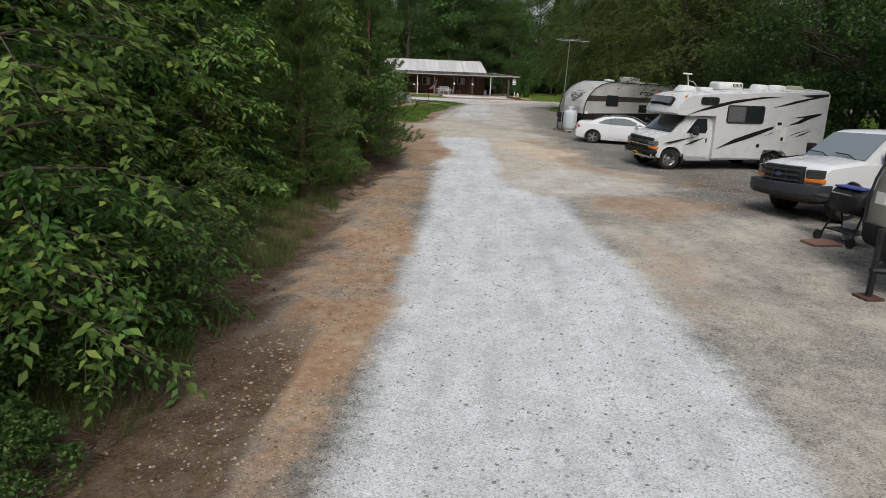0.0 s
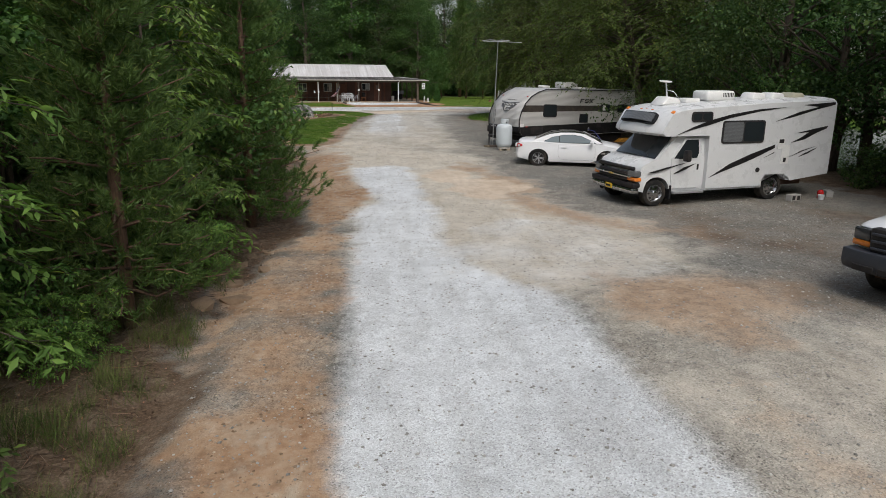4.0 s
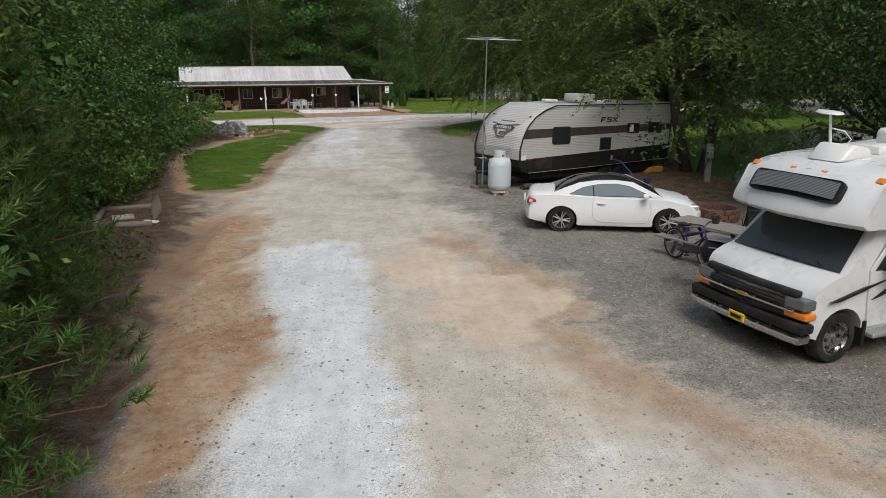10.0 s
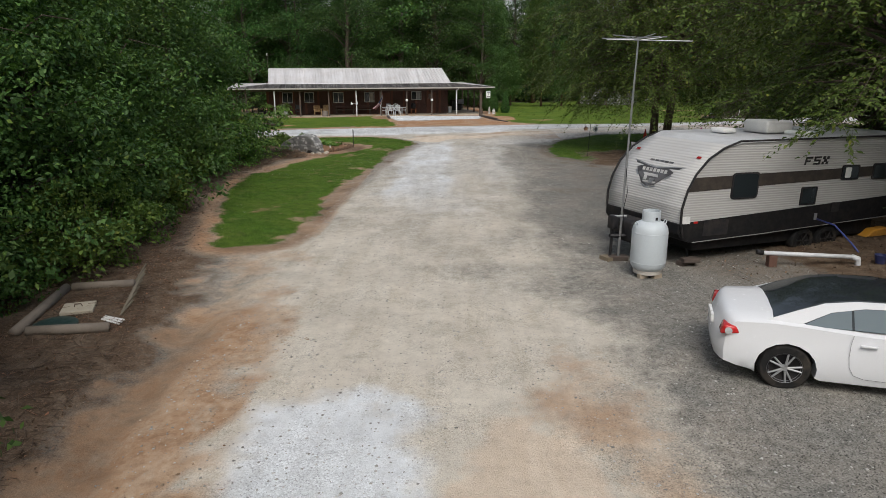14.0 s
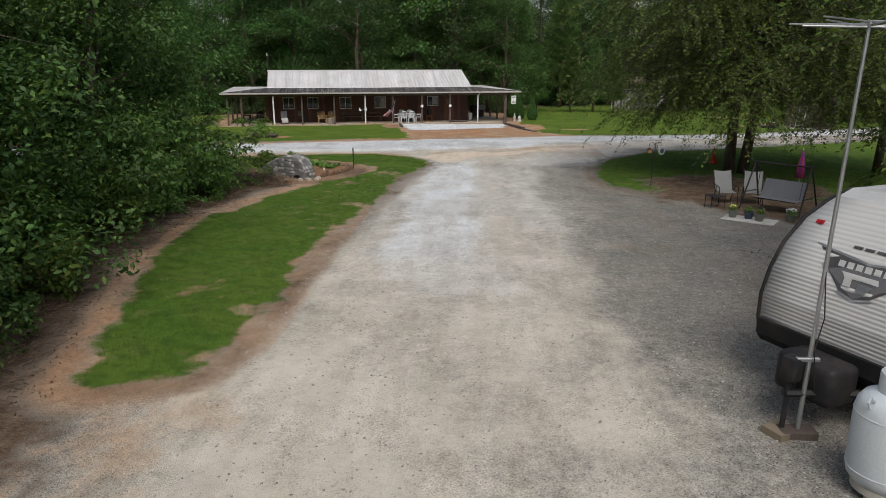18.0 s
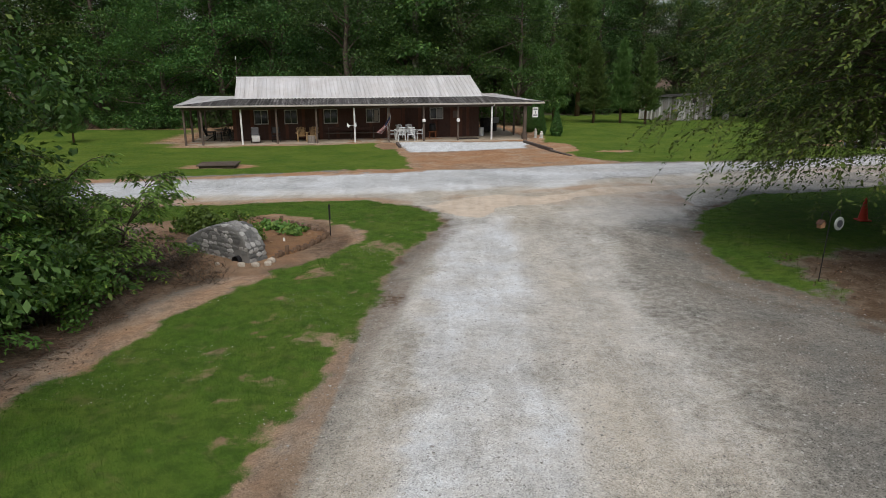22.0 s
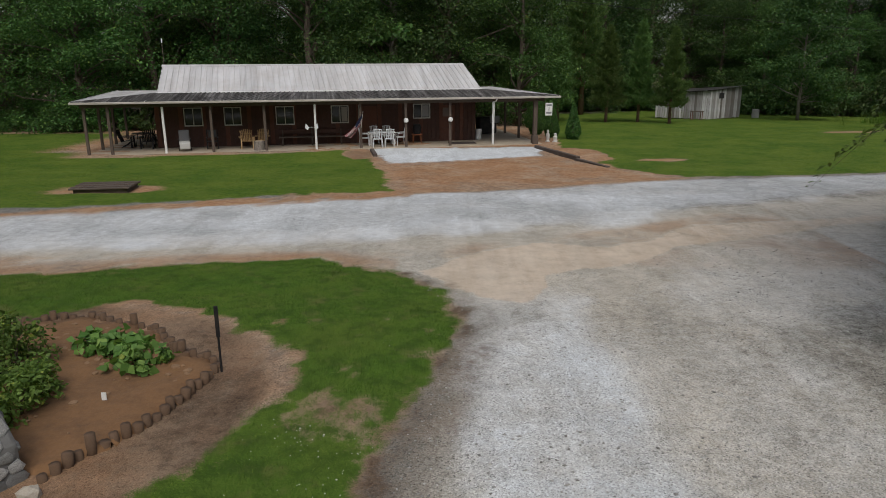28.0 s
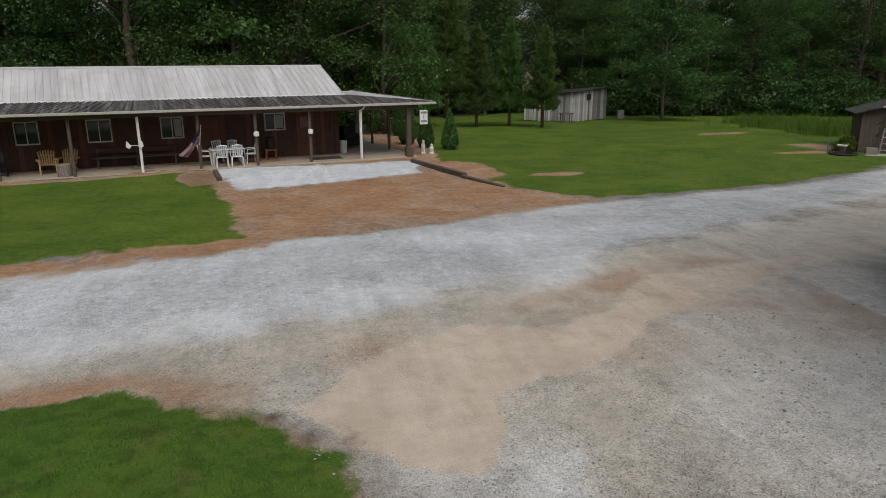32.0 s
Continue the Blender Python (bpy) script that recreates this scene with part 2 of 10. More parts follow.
def tube(points, r, n=8, bm=None, caps=True, r2=None):
    """A round bar along points; r may be one radius or one for each point."""
    b = bm or bmesh.new()
    pts = [Vector(p) for p in points]
    rs = r if hasattr(r, "__len__") else [r + ((r2 if r2 is not None else r) - r) * i / max(1, len(pts) - 1) for i in range(len(pts))]
    rings, last = [], None
    for i, p in enumerate(pts):
        d = (pts[min(i + 1, len(pts) - 1)] - pts[max(i - 1, 0)]).normalized()
        a = last if last is not None else (Vector((1, 0, 0)) if abs(d.z) > 0.9 else Vector((0, 0, 1)))
        s = d.cross(a)
        if s.length < 1e-4:
            s = d.cross(Vector((0, 1, 0)))
        s.normalize()
        u = s.cross(d).normalized()
        last = u
        rings.append([b.verts.new(p + (s * math.cos(2 * math.pi * j / n) + u * math.sin(2 * math.pi * j / n)) * rs[i]) for j in range(n)])
    for q, w in zip(rings, rings[1:]):
        for j in range(n):
            b.faces.new((q[j], q[(j + 1) % n], w[(j + 1) % n], w[j]))
    if caps:
        b.faces.new(rings[0][::-1])
        b.faces.new(rings[-1])
    return b


def lathe(profile, n=24, axis="Z", bm=None):
    """Turns a profile of (radius, height) round an axis."""
    b = bm or bmesh.new()
    rings = []
    for r, h in profile:
        ring = []
        for j in range(n):
            c, s = math.cos(2 * math.pi * j / n) * r, math.sin(2 * math.pi * j / n) * r
            ring.append(b.verts.new({"Z": (c, s, h), "Y": (c, h, -s), "X": (h, c, s)}[axis]))
        rings.append(ring)
    for q, w in zip(rings, rings[1:]):
        for j in range(n):
            b.faces.new((q[j], q[(j + 1) % n], w[(j + 1) % n], w[j]))
    ring_shut = profile[0] == profile[-1]
    if profile[0][0] > 1e-4 and not ring_shut:
        b.faces.new(rings[0][::-1])
    if profile[-1][0] > 1e-4 and not ring_shut:
        b.faces.new(rings[-1])
    bmesh.ops.remove_doubles(b, verts=b.verts, dist=1e-5)
    return b


def prism(outline, y0, y1, bevel=0.0, seg=1, bm=None):
    """A flat outline of (x, z) points, drawn out from y0 to y1."""
    b = bmesh.new()
    lo = [b.verts.new((x, y0, z)) for x, z in outline]
    hi = [b.verts.new((x, y1, z)) for x, z in outline]
    n = len(outline)
    b.faces.new(lo)
    b.faces.new(hi[::-1])
    for i in range(n):
        b.faces.new((lo[i], hi[i], hi[(i + 1) % n], lo[(i + 1) % n]))
    bmesh.ops.recalc_face_normals(b, faces=b.faces)
    if bevel:
        bmesh.ops.bevel(b, geom=b.edges[:], offset=bevel, segments=seg, affect="EDGES", profile=0.5)
    return b if bm is None else join(bm, b)


def loft(sections, bm=None, close=True, caps=True):
    """Skins rows of points, each of the same length."""
    b = bm or bmesh.new()
    rows = [[b.verts.new(p) for p in s] for s in sections]
    n = len(rows[0])
    for q, w in zip(rows, rows[1:]):
        for j in range(n if close else n - 1):
            b.faces.new((q[j], q[(j + 1) % n], w[(j + 1) % n], w[j]))
    if caps and close:
        b.faces.new(rows[0][::-1])
        b.faces.new(rows[-1])
    bmesh.ops.recalc_face_normals(b, faces=b.faces)
    return b


def auto(bm, deg=38):
    """Smooth faces with sharp edges past an angle."""
    for f in bm.faces:
        f.smooth = True
    for e in bm.edges:
        if len(e.link_faces) == 2:
            e.smooth = e.calc_face_angle(0) < radians(deg)
    return bm


# ---- ground ----
def fbm(x, y, scale, seed=0, octaves=4):
    """Cheap value noise on arrays, about -1 to 1."""
    out, amp, tot = np.zeros_like(x), 1.0, 0.0
    for o in range(octaves):
        ca, sa = math.cos(0.7 + 1.9 * o), math.sin(0.7 + 1.9 * o)
        gx, gy = (x * ca - y * sa) / scale + 13.7 * (seed + o), (x * sa + y * ca) / scale - 7.3 * (seed + o)
        ix, iy = np.floor(gx), np.floor(gy)
        fx, fy = gx - ix, gy - iy
        fx, fy = fx * fx * (3 - 2 * fx), fy * fy * (3 - 2 * fy)

        def h(a, b):
            s = np.sin(a * 127.1 + b * 311.7 + seed * 74.7) * 43758.5453
            return (s - np.floor(s)) * 2 - 1
        v = (h(ix, iy) * (1 - fx) + h(ix + 1, iy) * fx) * (1 - fy) + (h(ix, iy + 1) * (1 - fx) + h(ix + 1, iy + 1) * fx) * fy
        out, tot, amp, scale = out + amp * v, tot + amp, amp * 0.55, scale / 2.1
    return out / tot * 1.6


def step(v, a, b):
    t = np.clip((v - a) / (b - a), 0, 1)
    return t * t * (3 - 2 * t)


def inside(x, y, poly):
    """Signed distance to a polygon on arrays, positive inside."""
    d, s = np.full(x.shape, 1e9), np.zeros(x.shape, dtype=bool)
    n = len(poly)
    for i in range(n):
        (ax, ay), (bx, by) = poly[i], poly[(i + 1) % n]
        ex, ey = bx - ax, by - ay
        t = np.clip(((x - ax) * ex + (y - ay) * ey) / (ex * ex + ey * ey), 0, 1)
        d = np.minimum(d, np.hypot(x - ax - ex * t, y - ay - ey * t))
        cond = (ay > y) != (by > y)
        xi = ax + (y - ay) * ex / (ey if abs(ey) > 1e-9 else 1e-9)
        s ^= cond & (x < xi)
    return np.where(s, d, -d)


def blob(x, y, cx, cy, rx, ry, turn=0.0):
    c, s = math.cos(radians(turn)), math.sin(radians(turn))
    dx, dy = x - cx, y - cy
    return 1 - np.hypot((dx * c + dy * s) / rx, (-dx * s + dy * c) / ry)


DRIVE = [(-2.1, -12), (-2.0, 6), (-2.1, 10), (-2.6, 14), (-2.6, 17), (-1.9, 19.5), (-2.2, 24), (-3.3, 28), (-3.6, 34), (-4.4, 38.3),
         (-3.2, 39.2), (-3.0, 46), (-2.4, 52), (-2.0, 57), (-0.9, 61.5), (-2.2, 64.3), (-4.0, 65.2), (-9.9, 64.2), (-40, 58),
         (-40, 66), (-13.8, 70.4), (-3.0, 73.2), (-3.9, 79), (-5.4, 88), (4.2, 88.5), (6.0, 80), (8, 76.6), (12.3, 77.5), (16, 78), (40, 88), (41, 80),
         (15.3, 68.2), (10.9, 67), (7.8, 63.4), (6.7, 59.5), (6.4, 56.5), (7.6, 54.2), (9.4, 51), (11.5, 48.5), (12.0, 44), (8.5, 40.5), (9.5, 36), (13, 33), (14.6, 27), (15.6, 20), (16, -12)]
STRIP = [(-4.6, 38.3), (-3.3, 38.9), (-2.9, 40.3), (-3.05, 46.2), (-2.4, 51.7), (-2.05, 57.2), (-0.9, 61.6), (-1.3, 63.1), (-2.2, 64.2), (-4, 65.1), (-7, 64.7),
         (-11, 63.9), (-40, 58), (-40, 54), (-12, 60.8), (-8.5, 61.6), (-6.5, 62.2), (-4.9, 61.5), (-3.6, 60.3), (-3.2, 59.1), (-3.8, 57.5), (-4.8, 56.0), (-6.1, 53.0), (-7.0, 48.5), (-6.2, 44), (-5.3, 41)]
ISLAND = [(6.7, 61), (6.35, 57.5), (6.6, 55.8), (7.8, 54.2), (9.2, 55.3), (12.5, 53.6), (14, 50), (40, 50), (40, 78), (15.3, 68.0), (12.6, 66.6), (10.9, 66.8), (7.9, 63.5)]
LAWN_L = [(-3.0, 73.5), (-13.8, 70.6), (-40, 66.5), (-70, 62), (-70, 100), (-24, 97), (-20, 83.5), (-5.2, 86.5), (-4.8, 83), (-3.8, 78.6)]
LAWN_R = [(6.2, 79.6), (8.0, 76.5), (12.3, 77.2), (16, 77.7), (40, 88.0), (70, 100), (70, 128), (6, 122), (5.6, 92), (5.0, 87)]


WHITE = [(-0.4, -12), (-0.35, 2.4), (-0.35, 5), (-0.5, 8.5), (-0.5, 12.4), (-0.55, 16), (-0.75, 19.5), (-0.85, 21.8), (-0.25, 24), (-0.95, 27), (-1.3, 30.4), (0.3, 30.8), (0.9, 30.1), (1.15, 27), (1.3, 23.3), (1.4, 21.4),
         (1.5, 19.0), (2.2, 16.5), (3.3, 15.0), (3.2, 12.7), (3.7, 8.6), (3.9, 5.5), (3.9, 3.3), (4.1, -12)]
CLAY = [(-2.6, -12), (-0.4, -12), (-0.4, 6), (-0.5, 12), (-0.6, 16), (-0.85, 20), (-1.0, 22), (-0.3, 24), (-1.0, 27), (-1.5, 30.1), (-1.5, 34), (-2.4, 37), (-4.4, 38), (-5.2, 41), (-6.5, 44), (-6.0, 41), (-4.8, 37), (-4.0, 34.5), (-3.6, 32),
        (-2.5, 30.2), (-2.3, 27), (-1.9, 22), (-1.8, 20), (-2.7, 16), (-2.6, 13), (-2.2, 10)]
BED = [(-3.4, 59.2), (-3.8, 60.6), (-5.1, 61.7), (-7.4, 62.2), (-10.5, 61.6), (-10, 57.5), (-6.5, 55.2), (-5.6, 55.4), (-4.4, 56.0), (-3.5, 57.5)]
POND = [(15.0, 40.5), (15.1, 37.6), (16.5, 34.5), (18.5, 31), (24, 27), (34, 30), (42, 48), (34, 62), (25, 58), (16.5, 56.8), (14.9, 54.5), (14.9, 52.5), (15.8, 50), (16.4, 46), (15.6, 43)]


def rise(x, y):
    """The parking side lies a little higher at the start of the drive."""
    return 0.28 * step(x, 0.8, 3.4) * step(-y, -20.5, -14.0)


def ground_z(x, y):
    """Height of the ground on arrays."""
    z = -0.30 * step(y, 70, 84) - 0.5 * step(y, 92, 122)
    z = z - 0.9 * step(inside(x, y, POND), -1.0, 1.2)
    left = -2.4 - 0.8 * step(y, 26, 34) - 1.2 * step(y, 37, 44) - 20 * step(y, 54, 58)
    bank = step(left - x, 0.0, 2.5) * (1 - step(y, 52, 57))
    z = z + bank * (0.10 + 0.10 * fbm(x, y, 2.5, 3))
    z = z - 0.10 * np.exp(-((x - left + 0.1) / 0.35) ** 2) * (1 - step(y, 34, 40))
    z = z + 0.035 * fbm(x, y, 0.55, 17, 4) * step(-x, 0.5, 1.1) * step(x, -4.5, -3.0) * (1 - step(y, 33, 37))
    z = z + 0.012 * fbm(x, y, 0.7, 5, 3) + 0.03 * fbm(x, y, 5.0, 6, 2)
    z = z + rise(x, y)
    out = np.maximum(step(inside(x, y, DRIVE), 0.0, -1.0), 0.0)
    z = z + out * (0.05 + 0.02 * fbm(x, y, 0.5, 8, 2))
    return z


def axis(fine0, fine1, d, far0, far1):
    a = list(np.arange(fine0, fine1, d))
    v, s = fine0, d
    while v > far0:
        s *= 1.22
        v -= s
        a.insert(0, v)
    v, s = fine1, d
    while v < far1:
        a.append(v)
        s *= 1.22
        v += s
    a.append(v)
    return np.array(a)


gx, gy = axis(-9, 16, 0.14, -1500, 1500), axis(-2, 90, 0.17, -1500, 1800)
GX, GY = np.meshgrid(gx, gy)
GX, GY = GX.ravel(), GY.ravel()
near = (np.abs(GX) < 90) & (GY < 150) & (GY > -40)
GZ = np.where(near, ground_z(GX, GY), -0.3)
nx, ny = len(gx), len(gy)
ii = (np.arange(ny - 1)[:, None] * nx + np.arange(nx - 1)[None, :]).ravel()
gfaces = np.stack([ii, ii + 1, ii + nx + 1, ii + nx], axis=1)


def ground_zones(x, y):
    """Weights of what covers the ground: white gravel, orange clay, pale sand, grass, leaf litter, and how smooth it is worn."""
    up = rise(x, y)
    x, y = x + 0.31 * up * (x - 0.4), y + 2.8 * up
    w1, w2, w3 = fbm(x, y, 1.6, 11), fbm(x, y, 0.5, 12), fbm(x, y, 4.5, 13, 3)

    def area(poly, soft=0.35, rag=0.35):
        return step(inside(x, y, poly) + 0.55 * rag * w1 + 0.75 * rag * w2, -soft, soft)

    drive = area(DRIVE, 0.45, 0.5)
    white = area(WHITE, 0.35, 0.12 + 0.22 * step(y, 12, 18))
    lobe = area([(1.5, 18.5), (1.9, 20.4), (2.9, 21.5), (4.2, 21.3), (5.2, 20.7), (6.4, 16.9), (6.0, 15.9), (4.3, 15.7), (3.4, 15.8), (2.2, 16.5)], 0.3, 0.4)
    white = np.maximum(white * (1 - 0.35 * area([(1.5, 17.0), (1.5, 21.6), (3.0, 21.6), (3.4, 17.0)], 0.5, 0.5)), lobe * (0.48 + 0.3 * w1))
    white = white * (1 - 0.18 * step(w3, 0.1, 0.9))
    near_edge = np.interp(x, [-40, -11.3, -6.2, -2.4, 3.3, 6.3, 13, 40], [59, 66, 66.1, 66.6, 68.2, 70.2, 72.7, 82])
    far_edge = np.interp(x, [-40, -13.8, -2.8, 7.1, 16, 40], [65.6, 70, 72.6, 75.7, 77.5, 88])
    cross = step(y - near_edge + 0.5 * w1, -0.6, 0.8) * step(far_edge - y + 0.3 * w1, -0.3, 0.5)
    white = np.maximum(white, cross * (0.74 + 0.14 * w1 - 0.12 * step(x, 4, 12)))
    white = np.maximum(white, area([(-5.3, 87.5), (4.2, 88), (3.4, 84.2), (-0.9, 82.4), (-3.6, 81.6)], 0.3, 0.35))
    white = np.maximum(white, (0.3 + 0.2 * step(y, 46, 54) + 0.2 * w1) * area([(-0.3, 40), (-1.9, 47), (-1.9, 52), (-1.2, 57), (0.2, 61.5), (4.4, 61.5), (5.4, 57), (5.0, 50), (2.6, 43)], 1.8, 0.9))
    sand = area([(-3.2, 35), (-3.6, 38), (-1.1, 37.4), (2.3, 36.7), (3.7, 34.6), (4.0, 31), (4.6, 27.2), (5.3, 22.7), (6.4, 20.6), (6.9, 18), (6.4, 16.4), (5.5, 16.0), (3.5, 15.0), (1.5, 15.0), (-0.6, 17.0), (-1.2, 22.0), (-1.4, 27), (-2.4, 28)], 1.0, 0.7)
    sand = np.maximum(sand, (0.85 + 0.25 * w1) * area([(-4.3, 36), (-3.2, 40), (-2.8, 50), (-2, 57), (-0.8, 62), (5.4, 62), (5.2, 50), (3.6, 42), (3.8, 38.8), (4.0, 33)], 1.5, 0.7))
    sand = np.maximum(sand, (0.55 + 0.3 * w1) * area([(2.6, -12), (2.4, 15.5), (5.5, 15.5), (8.5, 13), (7.8, 4), (5.5, -12)], 1.6, 0.9))
    sand = np.maximum(sand, 0.3 * area([(-2.6, -12), (-0.3, -12), (-0.3, 13), (-2.6, 13)], 0.5, 0.4))
    smooth = area([(-1.76, 64.2), (-0.65, 65.5), (0.8, 66.6), (2.5, 66), (3.6, 66.6), (5.3, 68.2), (9.0, 68.9), (12.6, 69.9), (12.4, 69.2), (8.5, 67.8), (4, 65.9), (2, 64.4), (0.9, 64.1), (0.3, 62.4), (-0.1, 62.4), (-0.9, 63)], 0.12, 0.2)
    smooth = smooth * (1 - 0.45 * step(x + 0.8 * w1, 3.2, 6.0)) * (1 - 0.3 * step(w2, 0.2, 0.9))
    sand = np.maximum(sand, (0.85 + 0.15 * w1) * area([(-16, 61.5), (-4, 64.8), (-1, 62), (3, 61), (7, 62.5), (10, 67.4), (15, 69.5), (15, 73.0), (6, 70.8), (-2, 68.0), (-12, 67.2)], 0.6, 0.6))
    white = np.maximum(white, (0.36 + 0.16 * w1) * area([(1.5, 57), (6.3, 57), (7.6, 63.5), (12, 67.6), (14, 72.5), (4, 66.4), (2, 62)], 0.9, 0.8) * (1 - smooth) * (1 - step(x, 7.5, 10.5)))
    sand = np.maximum(sand, (0.75 + 0.15 * w1) * area([(-1.4, 59), (3, 59), (4.5, 66), (-1.6, 64.4)], 0.7, 0.5))
    sand = np.maximum(sand, (0.5 + 0.3 * w1) * area([(5.5, 65), (8, 63.5), (11, 66.8), (15.3, 68), (40, 80), (40, 88), (14, 74), (6, 71)], 0.7, 0.5))
    smooth2 = step(blob(x, y, 3.0, 26.5, 1.9, 5.0, 12) + 0.4 * w1, 0.1, 0.6)
    sand = np.maximum(sand, smooth)
    white = white * (1 - smooth)
    band = step(near_edge - y, -0.2, 0.8) * step(y, 63.6, 65.0) * (x < 8)
    lowrag = 0.12 + 0.28 * step(y, 12, 18)
    orange = area(CLAY, 0.35, lowrag) * (0.98 - (0.02 - 0.25 * w2 - 0.2 * w1) * step(-y, -14, -10) - 0.45 * step(y, 32, 35) - 0.25 * step(y, 12, 14) * step(-y, -19, -17) + 0.4 * w1 + 0.3 * w2)
    orange = np.maximum(orange, (0.35 + 0.8 * step(-y, -34.5, -30) + 0.25 * w1 + 0.2 * w2) * area([(-3.9, 25.5), (-1.3, 23.5), (-1.5, 34), (-2.2, 37.8), (-4.6, 38.4), (-4.6, 34)], 0.4, 0.5))
    for poly, k in (([(3.2, 32), (4.3, 29.0), (4.9, 26.8), (4.9, 23.6), (6.0, 20.6), (7.6, 20.0), (7.4, 19.0), (5.0, 20.6), (3.6, 22.5), (3.1, 25.6), (3.2, 28.5), (2.5, 30.5)], 0.75), ([(3.5, 16.5), (5.5, 16.8), (7.2, 16.1), (7.8, 15.6), (5.3, 12.9), (4.6, 13.9), (3.7, 14.6)], 0.72),
                    ([(3.95, 9.5), (4.5, 12), (5.1, 9.9), (4.1, 7.4)], 0.5), ([(-3.6, 81.4), (-0.9, 82.4), (3.3, 84.0), (6.2, 80), (7.0, 76.8), (-2.5, 74.2), (-3.3, 77.6)], 1.0),
                    ([(-40, 64.2), (-13.8, 69.4), (-2.8, 72.3), (-2.8, 73.6), (-13.8, 70.6), (-40, 66)], 1.1), ([(6.0, 61), (5.5, 56), (7.2, 53.5), (9.5, 51.3), (10.2, 52.5), (8, 54.5), (6.8, 58)], 0.35)):
        orange = np.maximum(orange, k * area(poly, 0.75, 0.6))
    orange = np.maximum(orange, 0.6 * band * (1 - smooth) * (0.7 + 0.6 * w1))
    grass = np.zeros_like(x)
    for poly in (STRIP, ISLAND, LAWN_L, LAWN_R):
        grass = np.maximum(grass, area(poly, 0.25, 0.32))
    bare = step(blob(x, y, 10.9, 55.6, 4.6, 3.9, 0) + 0.3 * w1, 0.1, 0.5)
    for cx, cy, rx, ry in ((-12.9, 73.8, 2.2, 1.3), (9.0, 82.2, 1.6, 0.7), (5.6, 84.6, 1.6, 3.2), (25.0, 94.8, 1.6, 1.0), (23.4, 85.4, 1.9, 0.75), (-5.5, 85.0, 1.0, 2.4), (25.6, 87.6, 1.6, 1.6), (11.7, 106.1, 1.3, 0.7), (14.1, 105.5, 0.9, 0.5), (15.8, 103.1, 0.8, 0.5), (19.5, 109.3, 4.0, 0.8), (27.6, 107, 1.6, 0.7)):
        bare = np.maximum(bare, step(blob(x, y, cx, cy, rx, ry, 0) + 0.3 * w1, 0.1, 0.4))
    worn_grass = np.maximum(step(fbm(x, y, 0.8, 21, 3) + 0.25 * w1, 0.5, 0.8), step(fbm(x, y, 0.45, 22, 3) + 0.35 * w1, 0.75, 0.95)) * (x < 0) * (y < 62) * step(x + 7, 0.5, 3.0)
    grass = grass * (1 - np.maximum(0.95 * bare, 0.7 * worn_grass * (0.7 + 0.5 * w2)))
    bed = step(inside(x, y, BED), -0.1, 0.2)
    rim = step(np.abs(inside(x, y, STRIP)) + 0.25 * w1, 1.25, 0.3) * (1 - grass) * (x < -2.2)
    orange = np.maximum(orange * drive, bed * 0.85)
    orange = np.maximum(orange, rim * (0.8 + 0.3 * w1))
    orange = np.maximum(orange, bare * (0.4 + 0.5 * (y > 66)))
    orange = np.maximum(orange, 0.8 * step(inside(x, y, STRIP), -0.2, 0.1))
    orange = np.maximum(orange, (0.75 + 0.2 * w1) * (y > 72.5) * (y < 112) * (np.abs(x) < 60) * (1 - white) * (1 - 0.6 * step(x, 6.5, 9.0)))
    isle = step(-inside(x, y, ISLAND), -0.3, 0.1) * step(inside(x, y, ISLAND), -1.0, -0.3) * (y < 61) * (x < 9)
    litter = np.maximum((1 - drive) * (1 - grass) * (1 - 0.65 * bed) * (1 - 0.85 * rim) * (1 - 0.9 * (y > 66) * (y < 112) * (np.abs(x) < 60)), 0.5 * bare * (x > 5) * (y < 60))
    litter = np.maximum(litter, 0.55 * isle)
    litter = np.maximum(litter, (0.22 + 0.5 * step(-y, -6, -3.5) + 0.4 * w1 + 0.3 * w2) * step(-x + 0.3 * w1, 1.0, 2.1) * step(-y, -16, -11) * drive)
    litter = np.maximum(litter, 0.34 * (inside(x, y, STRIP) > 0) * (0.8 + 0.5 * w2) * (1 - bed))
    litter = np.maximum(litter, 0.85 * step(blob(x, y, 10.9, 55.6, 4.6, 3.9, 0) + 0.3 * w1, 0.1, 0.5))
    litter = np.maximum(litter, (0.6 + 0.25 * w1) * np.maximum(rim * 0.25, bed * 1.1))
    litter = np.maximum(litter, 0.5 * drive * step(x + 0.8 * w1, 8.5, 12.5) * (y < 47) * (0.8 + 0.5 * w3))
    litter = np.maximum(litter, (0.36 + 0.3 * w1 + 0.15 * w2) * step(x + 0.8 * w3, 5.5, 7.5) * step(y, 13, 15) * step(-y, -26, -23))
    litter = np.maximum(litter, 0.45 * step(x + 0.5 * w1, 5.8, 7.5) * step(y, 34.5, 36.5) * step(-y, -47, -43))
    litter = np.maximum(litter, 0.5 * step(-x + 0.4 * w1, 2.2, 2.9) * step(y, 25.5, 27.5) * step(-y, -34.5, -33))
    litter = np.maximum(litter, (0.5 + 0.3 * w1 + 0.15 * w2) * step(np.abs(inside(x, y, DRIVE) - 0.3), 0.85, 0.15) * (y > 38) * (y < 64) * (x < 0))
    bank = step(-x + 0.12 * w1, 0.92 + 0.16 * step(y, 2, 5) + 0.5 * step(y, 5.5, 8), 1.12 + 0.16 * step(y, 2, 5) + 0.6 * step(y, 5.5, 8)) * step(-y, -7.5, -4.5)
    litter = np.maximum(litter, (0.98 + 0.22 * w2) * bank)
    orange = orange * (1 - 0.6 * bank)
